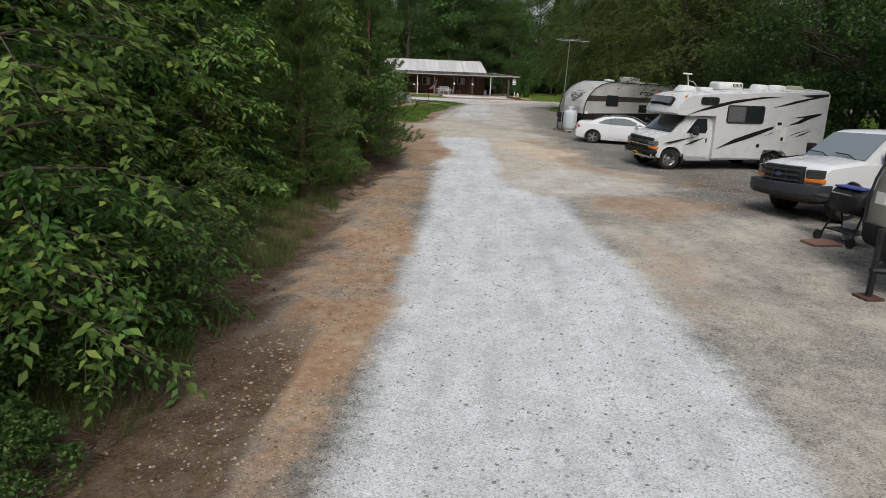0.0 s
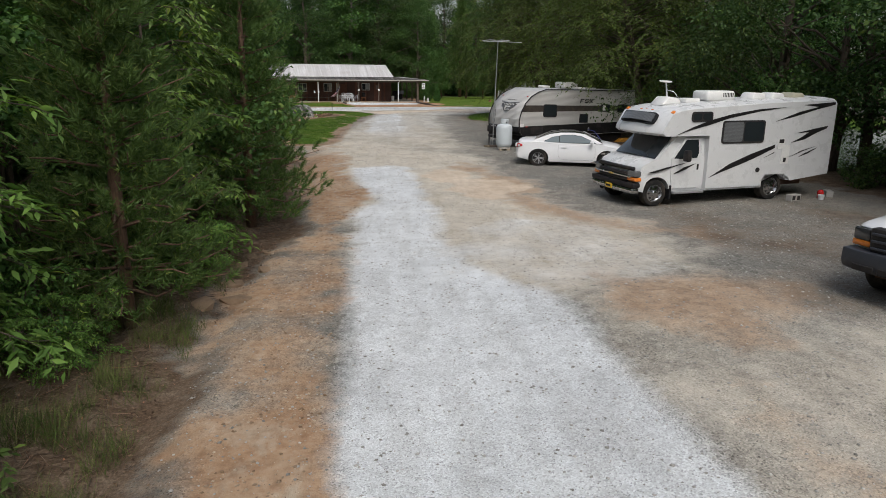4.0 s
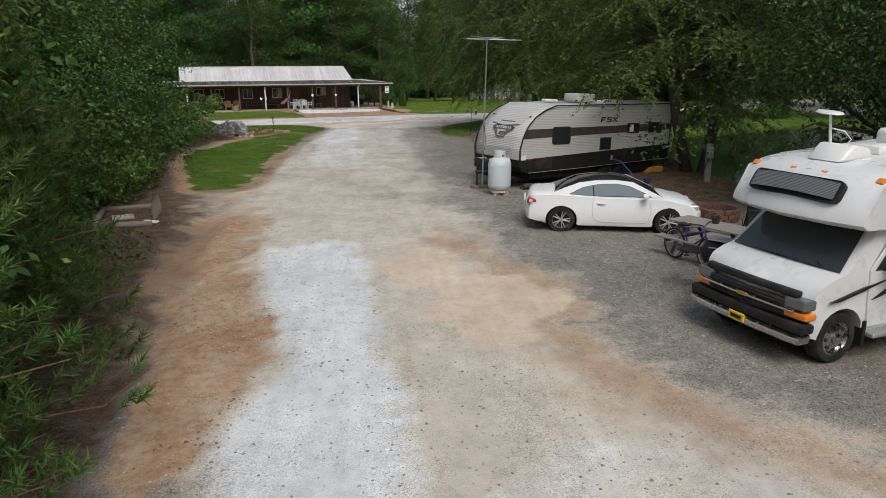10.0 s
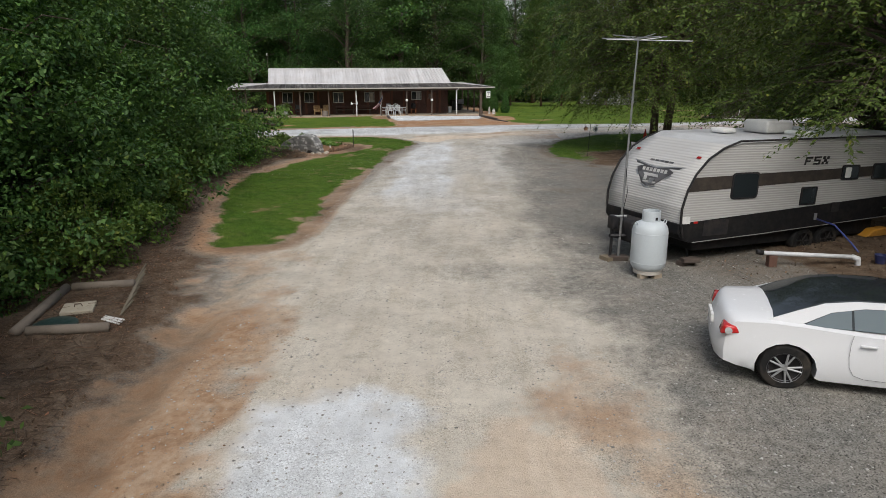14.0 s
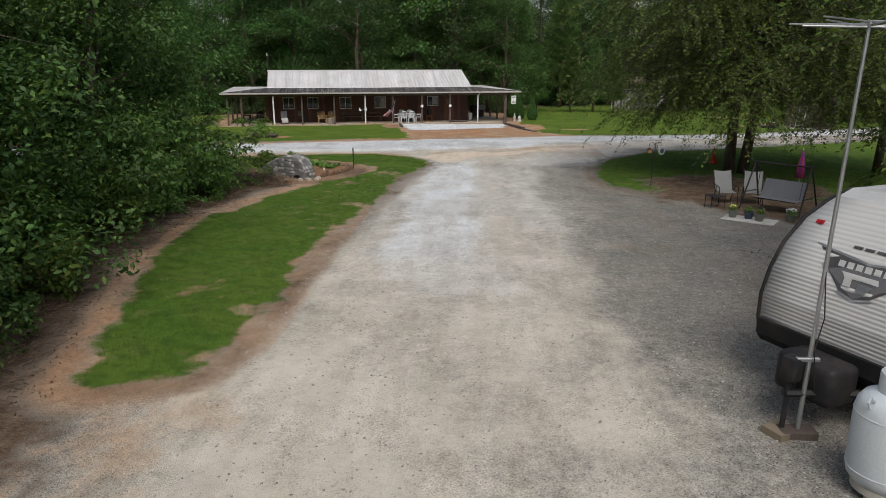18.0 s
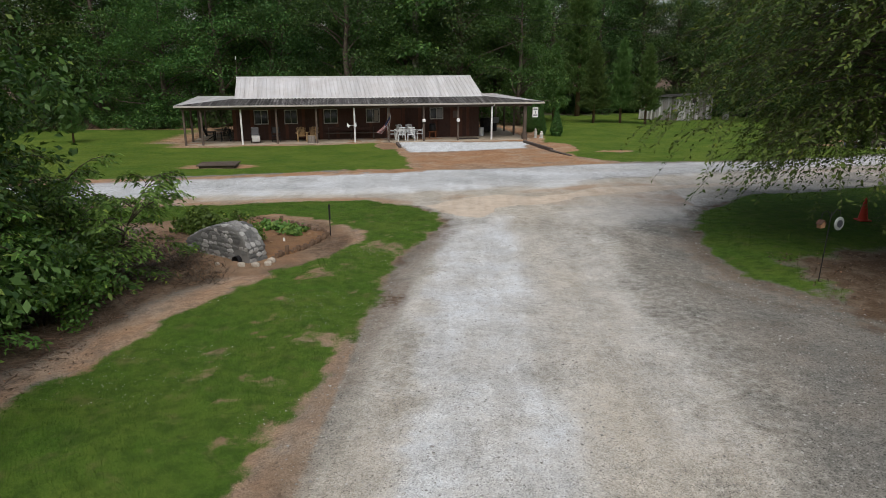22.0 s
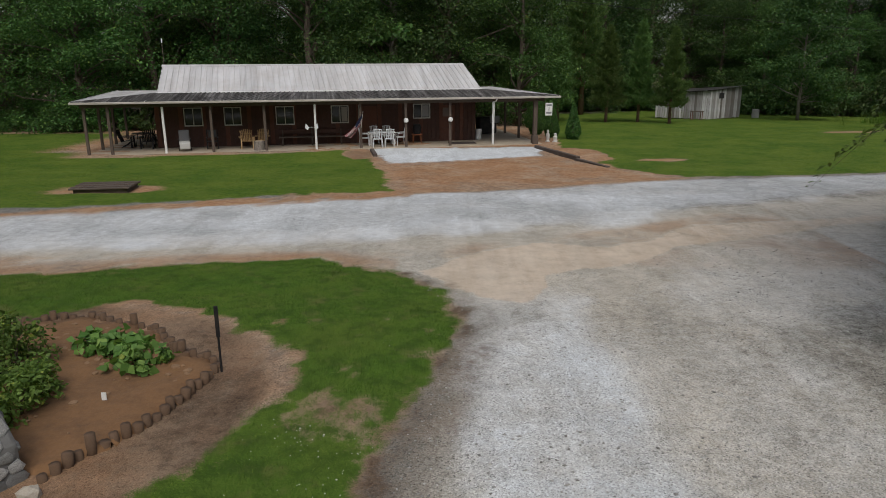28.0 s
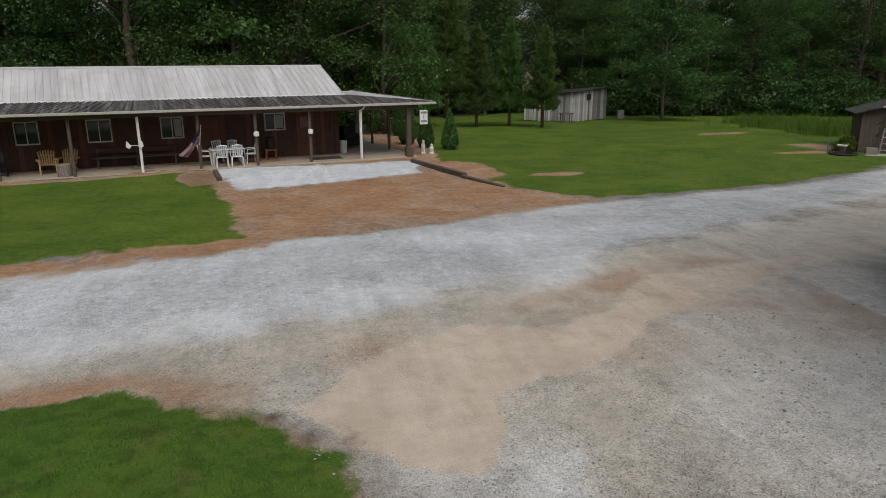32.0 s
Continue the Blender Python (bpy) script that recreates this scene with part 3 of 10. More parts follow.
    track = 0.85 * step(x + 0.6 * w1 + 0.3 * w2 + 0.7 * w3, 3.2, 4.6) * step(y, 40, 44) * step(-y, -63, -59) * (x < 9)
    sand = sand * (1 - 0.8 * track)
    white = white * (1 - 0.75 * track)
    middle = step(y, 43, 47) * step(-y, -64.5, -61)
    strip = np.exp(-((x - 2.1 - 0.35 * w3) / 0.8) ** 2) * (0.75 + 0.5 * w1)
    sand = np.maximum(sand * (1 - 0.1 * middle * (1 - np.clip(strip, 0, 1))), 0.8 * strip * middle)
    white = np.maximum(white * (1 - 0.6 * strip * middle), (0.66 + 0.25 * w1 + 0.15 * w2) * middle * step(x + 0.3 * w2, -1.5, -0.8) * step(-x + 0.3 * w1, -1.7, -0.8))
    # dull right-hand gravel: litter brown here also paints in some lens falloff
    litter = np.maximum(litter, (0.2 + 0.22 * w1 + 0.12 * w2) * middle * step(x + 0.6 * w1, 4.0, 6.0) * drive)
    litter = np.maximum(litter, 0.5 * step(blob(x, y, -5.5, 85.0, 1.0, 2.4, 0) + 0.3 * w1, 0.1, 0.5))
    fringe = step(0.42 - np.abs(0.72 * (x - 5.0) + 0.69 * (y - 55.4) + 0.25 * w1), -0.1, 0.3) * step(x, 4.6, 5.3) * step(-x, -8.6, -7.6)
    litter = np.maximum(litter, (0.5 + 0.3 * w2) * fringe)
    return white * drive, orange, sand * drive, grass, litter, np.maximum(smooth, 0.8 * smooth2)


names = ("z_white", "z_orange", "z_sand", "z_grass", "z_litter", "z_smooth")
weights = ground_zones(GX, GY)

mg = Mat("ground_cover", (0.3, 0.28, 0.25), 0.95)
pos = mg.world()
fine = mg.noise(70, 3, 0.7, pos)
mid = mg.noise(6, 5, 0.65, pos)
wide = mg.noise(0.7, 5, 0.6, pos)
streak = mg.noise(1.0, 4, 0.6, pos, (2.6, 0.35, 1))
vor = mg.node("ShaderNodeTexVoronoi", Scale=60.0)
mg.link(pos, vor.inputs["Vector"])
vor2 = mg.node("ShaderNodeTexVoronoi", Scale=17.0)
mg.link(pos, vor2.inputs["Vector"])
rough_stone = mg.ramp(vor.outputs["Color"], [(0.06, 0.18), (0.28, 0.74), (0.6, 1.05), (0.95, 1.46)])
calm = mg.math("MAXIMUM", mg.attr("z_smooth"), mg.math("MULTIPLY", mg.attr("z_orange"), 0.8))
powder = mg.ramp(mg.noise(0.9, 7, 0.68, pos, (1.3, 0.75, 1)), [(0.42, 0.0), (0.6, 1.0)])
calm = mg.math("MAXIMUM", calm, mg.math("MULTIPLY", mg.attr("z_white"), 0.5))
calm = mg.math("MAXIMUM", calm, mg.math("MULTIPLY", mg.attr("z_sand"), mg.math("ADD", 0.5, mg.math("MULTIPLY", powder, 0.42))))
yy = mg.node("ShaderNodeSeparateXYZ")
mg.link(pos, yy.inputs[0])
loose = mg.ramp(mg.math("MULTIPLY", yy.outputs["Y"], 0.01), [(0.42, 1.0), (0.47, 0.62), (0.61, 0.55), (0.65, 0.9)])
calm = mg.math("MAXIMUM", mg.attr("z_smooth"), mg.math("MULTIPLY", calm, loose))
mottle = mg.ramp(mg.noise(3.2, 7, 0.72, pos), [(0.3, 0.84), (0.52, 1.0), (0.72, 1.07)])
stone = mg.mix(mg.math("MINIMUM", calm, 1.0), rough_stone, (1, 1, 1))
bits = mg.ramp(vor2.outputs["Color"], [(0.03, 0.86), (0.08, 1.0)])


def edged(name, lo=0.3, hi=0.7, k=0.7):
    a = mg.attr(name)
    b = mg.math("ADD", a, mg.math("MULTIPLY", mg.math("SUBTRACT", mid, 0.5), k))
    b = mg.math("ADD", b, mg.math("MULTIPLY", mg.math("SUBTRACT", fine, 0.5), k * 0.8))
    return mg.ramp(b, [(lo, 0.0), (hi, 1.0)])


grey = mg.ramp(mid, [(0.3, (0.155, 0.15, 0.134)), (0.7, (0.28, 0.272, 0.245))])
grey = mg.mix(mg.ramp(wide, [(0.4, 0.0), (0.7, 0.5)]), grey, (0.29, 0.25, 0.205))
col = grey
col = mg.mix(edged("z_sand", 0.15, 1.0), col, mg.ramp(streak, [(0.3, (0.47, 0.42, 0.34)), (0.7, (0.6, 0.56, 0.485))]))
col = mg.mix(mg.math("MULTIPLY", mg.math("MULTIPLY", powder, mg.attr("z_sand")), 0.6), col, (0.6, 0.55, 0.47))
col = mg.mix(edged("z_white", 0.15, 0.95), col, mg.ramp(streak, [(0.3, (0.585, 0.6, 0.605)), (0.65, (0.7, 0.725, 0.74))]))
col = mg.mix(edged("z_orange", 0.2, 0.9), col, mg.mix(0.5, mg.ramp(wide, [(0.3, (0.35, 0.19, 0.1)), (0.5, (0.42, 0.275, 0.17)), (0.75, (0.48, 0.37, 0.265))]), mg.ramp(mid, [(0.32, (0.2, 0.11, 0.065)), (0.5, (0.38, 0.255, 0.165)), (0.7, (0.5, 0.39, 0.285))])))
dusty = mg.math("MULTIPLY", mg.attr("z_orange"), mg.ramp(mg.noise(1.7, 7, 0.72, pos, (1.2, 0.6, 1)), [(0.5, 0.0), (0.64, 0.6)]))
col = mg.mix(dusty, col, mg.ramp(mid, [(0.3, (0.36, 0.28, 0.2)), (0.7, (0.55, 0.46, 0.36))]))
red_clay = mg.math("MULTIPLY", edged("z_orange", 0.35, 0.95), mg.ramp(mg.math("MULTIPLY", yy.outputs["Y"], 0.01), [(0.66, 0.0), (0.72, 0.75)]))
red_bank = mg.math("MULTIPLY", edged("z_orange", 0.35, 0.95), mg.ramp(mg.math("ADD", mg.math("MULTIPLY", yy.outputs["X"], 0.1), 1.0), [(0.58, 0.6), (0.72, 0.0)]))
red_clay = mg.math("MAXIMUM", red_clay, red_bank)
col = mg.mix(mg.math("MULTIPLY", red_clay, mg.ramp(mg.noise(0.55, 6, 0.7, pos), [(0.36, 0.1), (0.56, 1.0)])), col, mg.ramp(mid, [(0.3, (0.27, 0.12, 0.05)), (0.7, (0.45, 0.25, 0.13))]))
col = mg.mix(mg.math("MULTIPLY", edged("z_smooth", 0.34, 0.62, 0.45), 0.85), col, mg.ramp(streak, [(0.3, (0.55, 0.44, 0.33)), (0.7, (0.66, 0.56, 0.45))]))
col = mg.mix(1.0, col, stone, "MULTIPLY")
col = mg.mix(1.0, col, bits, "MULTIPLY")
col = mg.mix(1.0, col, mottle, "MULTIPLY")
col = mg.mix(1.0, col, mg.ramp(wide, [(0.3, 0.84), (0.6, 1.0)]), "MULTIPLY")
litter = mg.ramp(mg.noise(24, 5, 0.75, pos), [(0.3, (0.035, 0.023, 0.016)), (0.55, (0.12, 0.08, 0.052)), (0.75, (0.22, 0.15, 0.1))])
litter = mg.mix(mg.ramp(mg.noise(2.2, 6, 0.7, pos), [(0.45, 0.0), (0.68, 0.65)]), litter, mg.ramp(mg.noise(40, 4, 0.7, pos), [(0.35, (0.12, 0.09, 0.065)), (0.65, (0.34, 0.27, 0.2))]))
col = mg.mix(edged("z_litter", 0.25, 0.85, 0.9), col, litter)
turf = mg.ramp(mg.noise(75, 4, 0.75, pos), [(0.32, (0.018, 0.046, 0.007)), (0.5, (0.06, 0.128, 0.015)), (0.68, (0.14, 0.21, 0.036))])
turf = mg.mix(mg.ramp(wide, [(0.35, 0.0), (0.65, 0.5)]), turf, (0.115, 0.15, 0.026))
turf = mg.mix(mg.ramp(mg.noise(1.9, 5, 0.7, pos), [(0.55, 0.0), (0.72, 0.6)]), turf, (0.15, 0.135, 0.055))
turf = mg.mix(mg.ramp(mg.noise(3.4, 5, 0.7, pos), [(0.45, 0.0), (0.65, 0.7)]), turf, (0.03, 0.065, 0.010))
turf = mg.mix(mg.ramp(mg.math("MULTIPLY", yy.outputs["Y"], 0.01), [(0.66, 0.0), (0.7, 0.75)]), turf, mg.mix(mg.ramp(mg.noise(0.35, 6, 0.7, pos), [(0.4, 0.0), (0.62, 1.0)]), mg.ramp(mg.noise(7, 6, 0.75, pos), [(0.35, (0.035, 0.078, 0.009)), (0.65, (0.095, 0.155, 0.018))]), mg.ramp(mg.noise(7, 6, 0.75, pos), [(0.35, (0.075, 0.12, 0.014)), (0.65, (0.17, 0.21, 0.035))])))
col = mg.mix(edged("z_grass", 0.3, 0.7, 1.1), col, turf)
mg.b.inputs["Specular IOR Level"].default_value = 0.12
mg.color(col)
mg.bump(mg.math("ADD", mg.math("MULTIPLY", vor.outputs["Distance"], -1.0), fine), 0.4, 0.02)
ground = mesh_np("ground", np.stack([GX, GY, GZ], axis=1), gfaces, mg.m, smooth=True)
tagged(ground, "gravel drive, orange clay, mown grass and leaf litter", "ground", kind="structure")
for nm, wv in zip(names, weights):
    a = ground.data.attributes.new(nm, "FLOAT", "POINT")
    a.data.foreach_set("value", wv.astype(np.float32))


def gz(x, y):
    return float(ground_z(np.array([float(x)]), np.array([float(y)]))[0])


# ---- trees and bushes ----
rng = np.random.default_rng(7)


def leaves(centres, spread, count, size, up=0.5, droop=0.0, narrow=0.5, g=rng, fold=True):
    """Leaf blades round clump centres: verts and quad faces. Each is a pointed blade of two quads folded at its rib."""
    c = np.repeat(np.asarray(centres, float), count, axis=0)
    n = len(c)
    sp = np.repeat(np.asarray(spread, float).reshape(len(centres), -1), count, axis=0)
    d = g.normal(size=(n, 3))
    d /= np.linalg.norm(d, axis=1, keepdims=True)
    r = g.random((n, 1)) ** 0.45
    p = c + d * r * sp
    nrm = d * (1 - up) + np.array([0, 0, 1.0]) * up + g.normal(size=(n, 3)) * 0.45
    nrm /= np.linalg.norm(nrm, axis=1, keepdims=True)
    t = g.normal(size=(n, 3)) + d * 0.6 + np.array([0, 0, -droop])
    t -= nrm * np.sum(t * nrm, axis=1, keepdims=True)
    t /= np.linalg.norm(t, axis=1, keepdims=True)
    s = np.cross(nrm, t)
    L = size * (0.65 + 0.7 * g.random((n, 1)))
    W = L * narrow
    a, b = p - t * L * 0.5, p + t * L * 0.5 - nrm * L * 0.12
    mid = p - t * L * 0.05
    v = np.stack([a, mid + s * W * 0.5 + nrm * W * 0.12, b, mid - s * W * 0.5 + nrm * W * 0.12], axis=1).reshape(-1, 3)
    i = np.arange(n) * 4
    return v, np.stack([i, i + 1, i + 2, i + 3], axis=1)


def needles(tips, dirs, count, length, g=rng, width=0.012):
    """Tufts of long needles: thin triangles."""
    c = np.repeat(np.asarray(tips, float), count, axis=0)
    d0 = np.repeat(np.asarray(dirs, float), count, axis=0)
    n = len(c)
    d = d0 * 0.9 + g.normal(size=(n, 3)) * 0.55
    d /= np.linalg.norm(d, axis=1, keepdims=True)
    c = c - d0 * g.random((n, 1)) * length * 1.6
    s = np.cross(d, g.normal(size=(n, 3)))
    s /= np.linalg.norm(s, axis=1, keepdims=True)
    L = length * (0.7 + 0.5 * g.random((n, 1)))
    v = np.stack([c - s * width, c + s * width, c + d * L], axis=1).reshape(-1, 3)
    i = np.arange(n) * 3
    return v, np.stack([i, i + 1, i + 2], axis=1)


def limb(bm, a, b, r0, r1, sag=0.1, g=rng, n=5):
    a, b = Vector(a), Vector(b)
    L = (b - a).length
    pts = []
    for k in range(4):
        t = k / 3
        p = a.lerp(b, t)
        if 0 < k < 3:
            p += Vector(g.normal(size=3)) * L * 0.05 + Vector((0, 0, sag * L * math.sin(t * math.pi)))
        pts.append(p)
    tube(pts, [r0 + (r1 - r0) * k / 3 for k in range(4)], n, bm)


def broadleaf(name, m, h, spread, clear, clumps, per, size, label, mat, seed, barkm=None, trunk_r=None, droop=0.0, narrow=0.5, stems=1, group="", lean=0.0, clump_r=0.9, kindname="tree"):
    """A tree with a tapered trunk, limbs and a crown of many leaf clumps."""
    g = np.random.default_rng(seed)
    ob = thing(name, m, label, kindname, group)
    bm = bmesh.new()
    tr = trunk_r or h * 0.016
    cents, rad = [], []
    tops = []
    for s in range(stems):
        off = Vector((g.uniform(-1, 1), g.uniform(-1, 1), 0)) * (0.35 * (stems > 1))
        top = Vector((g.uniform(-1, 1) * spread * 0.2 + lean, g.uniform(-1, 1) * spread * 0.2, h * 0.92)) + off * 3
        pts = [off + (top - off) * k / 5 + Vector((g.uniform(-1, 1), g.uniform(-1, 1), 0)) * h * 0.012 * (0 < k < 5) for k in range(6)]
        tube(pts, [tr * (1.25, 1.0, 0.85, 0.65, 0.4, 0.12)[k] for k in range(6)], 8, bm)
        tops.append(pts)
    lobe = Vector()
    for k in range(clumps):
        z = clear + (h - clear) * (k + g.random()) / clumps
        f = (z - clear) / (h - clear)
        prof = math.sin(math.pi * min(1, 0.16 + 0.84 * f) ** 0.8) ** 0.7 if f < 0.98 else 0.2
        a, rr = g.uniform(0, 2 * math.pi), spread * prof * (0.35 + 0.65 * g.random() ** 0.5)
        rr *= 1 + 0.25 * math.sin(3 * a + seed)
        c = Vector((math.cos(a) * rr + lean * f, math.sin(a) * rr, z + g.uniform(-0.4, 0.4) - droop * rr * 0.25))
        if k % 6 == 0:
            lobe = c
        else:
            c = lobe + Vector((g.normal() * 1.0, g.normal() * 1.0, g.normal() * 0.45)) * clump_r * 1.05
        cents.append(tuple(c))
        q = clump_r * (0.7 + 0.6 * g.random())
        rad.append((q * 1.25, q * 1.25, q * 0.62))
        if k % 4 == 0:
            pts = tops[k % stems]
            zz = max(clear * 0.7, c.z - rr * 0.55)
            fz = min(0.95, max(0.05, zz / (h * 0.92)))
            j = min(4, int(fz * 5))
            base = pts[j].lerp(pts[j + 1], fz * 5 - j)
            limb(bm, base, c, tr * (1 - fz) * 0.5 + 0.012, 0.01, 0.08, g)
    part("trunk", bm, barkm or M_BARK, ob, smooth=True)
    v, f = leaves(cents, rad, per, size, 0.58, droop, narrow, g)
    mesh_np("crown", v, f, mat, ob)
    return ob


def unit(a):
    return a / np.maximum(1e-9, np.linalg.norm(a, axis=-1, keepdims=True))


def blades_at(p, t, nrm, L, narrow):
    """Folded leaf blades at points p along axes t: verts and quads, two to a leaf."""
    t = unit(t)
    nrm = unit(nrm - t * np.sum(t * nrm, axis=1, keepdims=True))
    s = np.cross(nrm, t)
    W = L * narrow * 0.5
    v = np.stack([p, p + t * L * 0.42 + s * W + nrm * W * 0.25, p + t * L - nrm * L * 0.1, p + t * L * 0.42 - s * W + nrm * W * 0.25, p + t * L * 0.5 - nrm * W * 0.1], axis=1).reshape(-1, 3)
    i = np.arange(len(p)) * 5
    f = np.stack([np.stack([i, i + 1, i + 2, i + 4], axis=1), np.stack([i, i + 4, i + 2, i + 3], axis=1)], axis=1).reshape(-1, 4)
    return v, f


def spray_tree(name, m, h, spread, clear, branches, twigs, per, size, label, mat, seed, barkm=None, trunk_r=None, droop=0.5, narrow=0.45, stems=1, group="", lean=0.0, category="tree", rise=0.35, top=0.35, dangle=0.5, flare=3.2):
    """A tree whose boughs carry flat sprays of leaves that arch over and hang."""
    g = np.random.default_rng(seed)
    ob = thing(name, m, label, category, group)
    bm = bmesh.new()
    tr = trunk_r or h * 0.016
    stem = []
    for q in range(stems):
        off = Vector((0.62 * (q - (stems - 1) / 2), g.uniform(-0.1, 0.1), 0))
        tip = Vector((g.uniform(-1, 1) * spread * 0.12 + lean, g.uniform(-1, 1) * spread * 0.12, h * 0.95)) + off * flare
        pts = [off + (tip - off) * k / 5 + Vector((g.uniform(-1, 1), g.uniform(-1, 1), 0)) * h * 0.01 * (0 < k < 5) for k in range(6)]
        pts[0].z = -0.15
        tube(pts, [tr * w for w in (1.25, 1.0, 0.82, 0.6, 0.35, 0.08)], 8, bm)
        stem.append(pts)
    P, T, N, S = [], [], [], []
    for k in range(branches):
        f = (k + g.random()) / branches
        z0 = clear + (h * 0.95 - clear) * f ** 1.1
        pts = stem[k % stems]
        fz = min(0.97, z0 / (h * 0.95))
        j = min(4, int(fz * 5))
        base = np.array(pts[j].lerp(pts[j + 1], fz * 5 - j))
        a = k * 2.39996 + g.uniform(-0.4, 0.4)
        Lb = spread * (top + (1 - top) * math.sin(math.pi * (0.28 + 0.72 * f)) ** 0.8) * g.uniform(0.6, 1.12)
        d = np.array([math.cos(a), math.sin(a), 0.0])
        up = rise * g.uniform(0.5, 1.4) + 0.5 * f
        dr = droop * g.uniform(0.6, 1.3) + 0.3 * f
        path = lambda t: base + d * Lb * t + np.array([0, 0, Lb * (up * t - dr * t * t)])
        tube([Vector(path(t)) for t in (0, 0.33, 0.66, 1.0)], [tr * (1 - fz) * 0.42 + 0.01, tr * (1 - fz) * 0.25 + 0.008, 0.009, 0.004], 4, bm)
        side = np.array([-d[1], d[0], 0.0])
        for q in range(twigs):
            t = 0.22 + 0.78 * (q + g.random()) / twigs
            sg = 1 if q % 2 else -1
            dt = unit(d * g.uniform(0.5, 1.0) + side * sg * g.uniform(0.3, 1.0) + np.array([0, 0, g.uniform(-0.25, 0.3)]))
            lt = Lb * 0.3 * (1.15 - t) + spread * 0.13 * g.uniform(0.7, 1.4)
            b0 = path(t)
            u = (np.arange(per) + g.random(per)) / per
            pos = b0 + dt * (lt * u)[:, None] + np.array([0, 0, -1.0]) * (dangle * lt * u * u)[:, None]
            tube([Vector(b0), Vector(b0 + dt * lt * 0.5 - np.array([0, 0, dangle * lt * 0.25])), Vector(b0 + dt * lt - np.array([0, 0, dangle * lt]))], [0.006, 0.004, 0.002], 3, bm, caps=False)
            sd = unit(np.cross(dt, np.array([0, 0, 1.0])))
            alt = np.where(np.arange(per) % 2, 1.0, -1.0)[:, None]
            ax = dt * 0.7 + sd * alt * 0.8 + np.array([0, 0, -0.45]) + g.normal(size=(per, 3)) * 0.28
            nm = np.array([0, 0, 1.0]) + g.normal(size=(per, 3)) * 0.38 + d * 0.25
            P.append(pos + g.normal(size=(per, 3)) * size * 0.25)
            T.append(ax)
            N.append(nm)
    P, T, N = np.concatenate(P), np.concatenate(T), np.concatenate(N)
    L = size * (0.6 + 0.75 * g.random((len(P), 1)))
    part("trunk", bm, barkm or M_BARK, ob, smooth=True)
    v, f = blades_at(P, T, N, L, narrow)
    mesh_np("crown", v, f, mat, ob)
    return ob


def pine(name, m, h, spread, label, seed, whorls=13, tuft=22, length=0.2, group="", skirt=0.1, per_branch=9, width=0.012):
    """A pine: straight trunk, whorls of upturned branches, tufts of needles."""
    g = np.random.default_rng(seed)
    ob = thing(name, m, label, "pine tree", group)
    bm = bmesh.new()
    tube([(0, 0, -0.1), (0.03, 0.02, h * 0.5), (0, 0, h)], [h * 0.016 + 0.02, h * 0.009 + 0.015, 0.012], 7, bm)
    tips, dirs = [], []
    for w in range(whorls):
        f = w / (whorls - 1)
        z = h * (skirt + (0.97 - skirt) * f)
        L = spread * (1 - f) ** 0.75 * (0.85 + 0.15 * math.sin(w * 2.1)) + 0.12
        nb = 6 if f < 0.8 else 4
        for k in range(nb):
            a = 2 * math.pi * (k + 0.5 * (w % 2) + g.uniform(-0.25, 0.25)) / nb
            Lb = L * g.uniform(0.65, 1.12)
            rise = Lb * (0.12 + 0.5 * f) + g.uniform(-0.1, 0.1)
            end = Vector((math.cos(a) * Lb, math.sin(a) * Lb, z + rise))
            limb(bm, (0, 0, z), end, 0.022 * (1.2 - f), 0.006, -0.05, g, 4)
            for q in range(per_branch):
                t = 0.3 + 0.7 * (q + 1) / per_branch
                side = (g.random() - 0.5) * Lb * 0.55 * (1.1 - abs(t - 0.75))
                p = Vector((0, 0, z)).lerp(end, t) + Vector((-math.sin(a), math.cos(a), 0)) * side + Vector((0, 0, g.uniform(-0.05, 0.18) * (0.5 + Lb * 0.4)))
                tips.append(tuple(p))
                d = Vector((math.cos(a) * 0.6, math.sin(a) * 0.6, 0.65)) + Vector((-math.sin(a), math.cos(a), 0)) * side * 0.8
                dirs.append(tuple(d.normalized()))
    tips.append((0, 0, h))
    dirs.append((0, 0, 1))
    part("trunk", bm, M_BARKP, ob, smooth=True)
    v, f = needles(tips, dirs, tuft, length, g, width)
    mesh_np("crown", v, f, M_NEEDLE, ob)
    return ob


def bush(name, m, rx, ry, h, clumps, per, size, label, mat, seed, narrow=0.5, category="bush", group="", clump_r=0.35):
    g = np.random.default_rng(seed)
    ob = thing(name, m, label, category, group)
    bm = bmesh.new()
    cents, rad = [], []
    for k in range(clumps):
        a, r = g.uniform(0, 2 * math.pi), g.random() ** 0.5
        z = h * (0.12 + 0.88 * g.random()) * (1 - 0.55 * r * r)
        c = (math.cos(a) * r * rx, math.sin(a) * r * ry, z)
        cents.append(c)
        q = clump_r * g.uniform(0.6, 1.3)
        rad.append((q, q, q * 0.75))
        if k % 2 == 0:
            limb(bm, (c[0] * 0.25, c[1] * 0.25, -0.05), c, 0.02, 0.006, 0.05, g, 4)
    part("stem", bm, M_BARK, ob, smooth=True)
    v, f = leaves(cents, rad, per, size, 0.4, 0.1, narrow, g)
    mesh_np("foliage", v, f, mat, ob)
    return ob


def at(x, y, turn=0.0, s=1.0, dz=0.0):
    return Matrix.Translation((x, y, gz(x, y) + dz)) @ Matrix.Rotation(radians(turn), 4, "Z") @ Matrix.Scale(s, 4)


def scaled_copy(src, x, y, turn, s):
    o = copy_thing(src, at(x, y, turn))
    o.scale = (s, s, s * (0.9 + 0.2 * ((x * 7.3 + y * 3.1) % 1.0)))
    return o


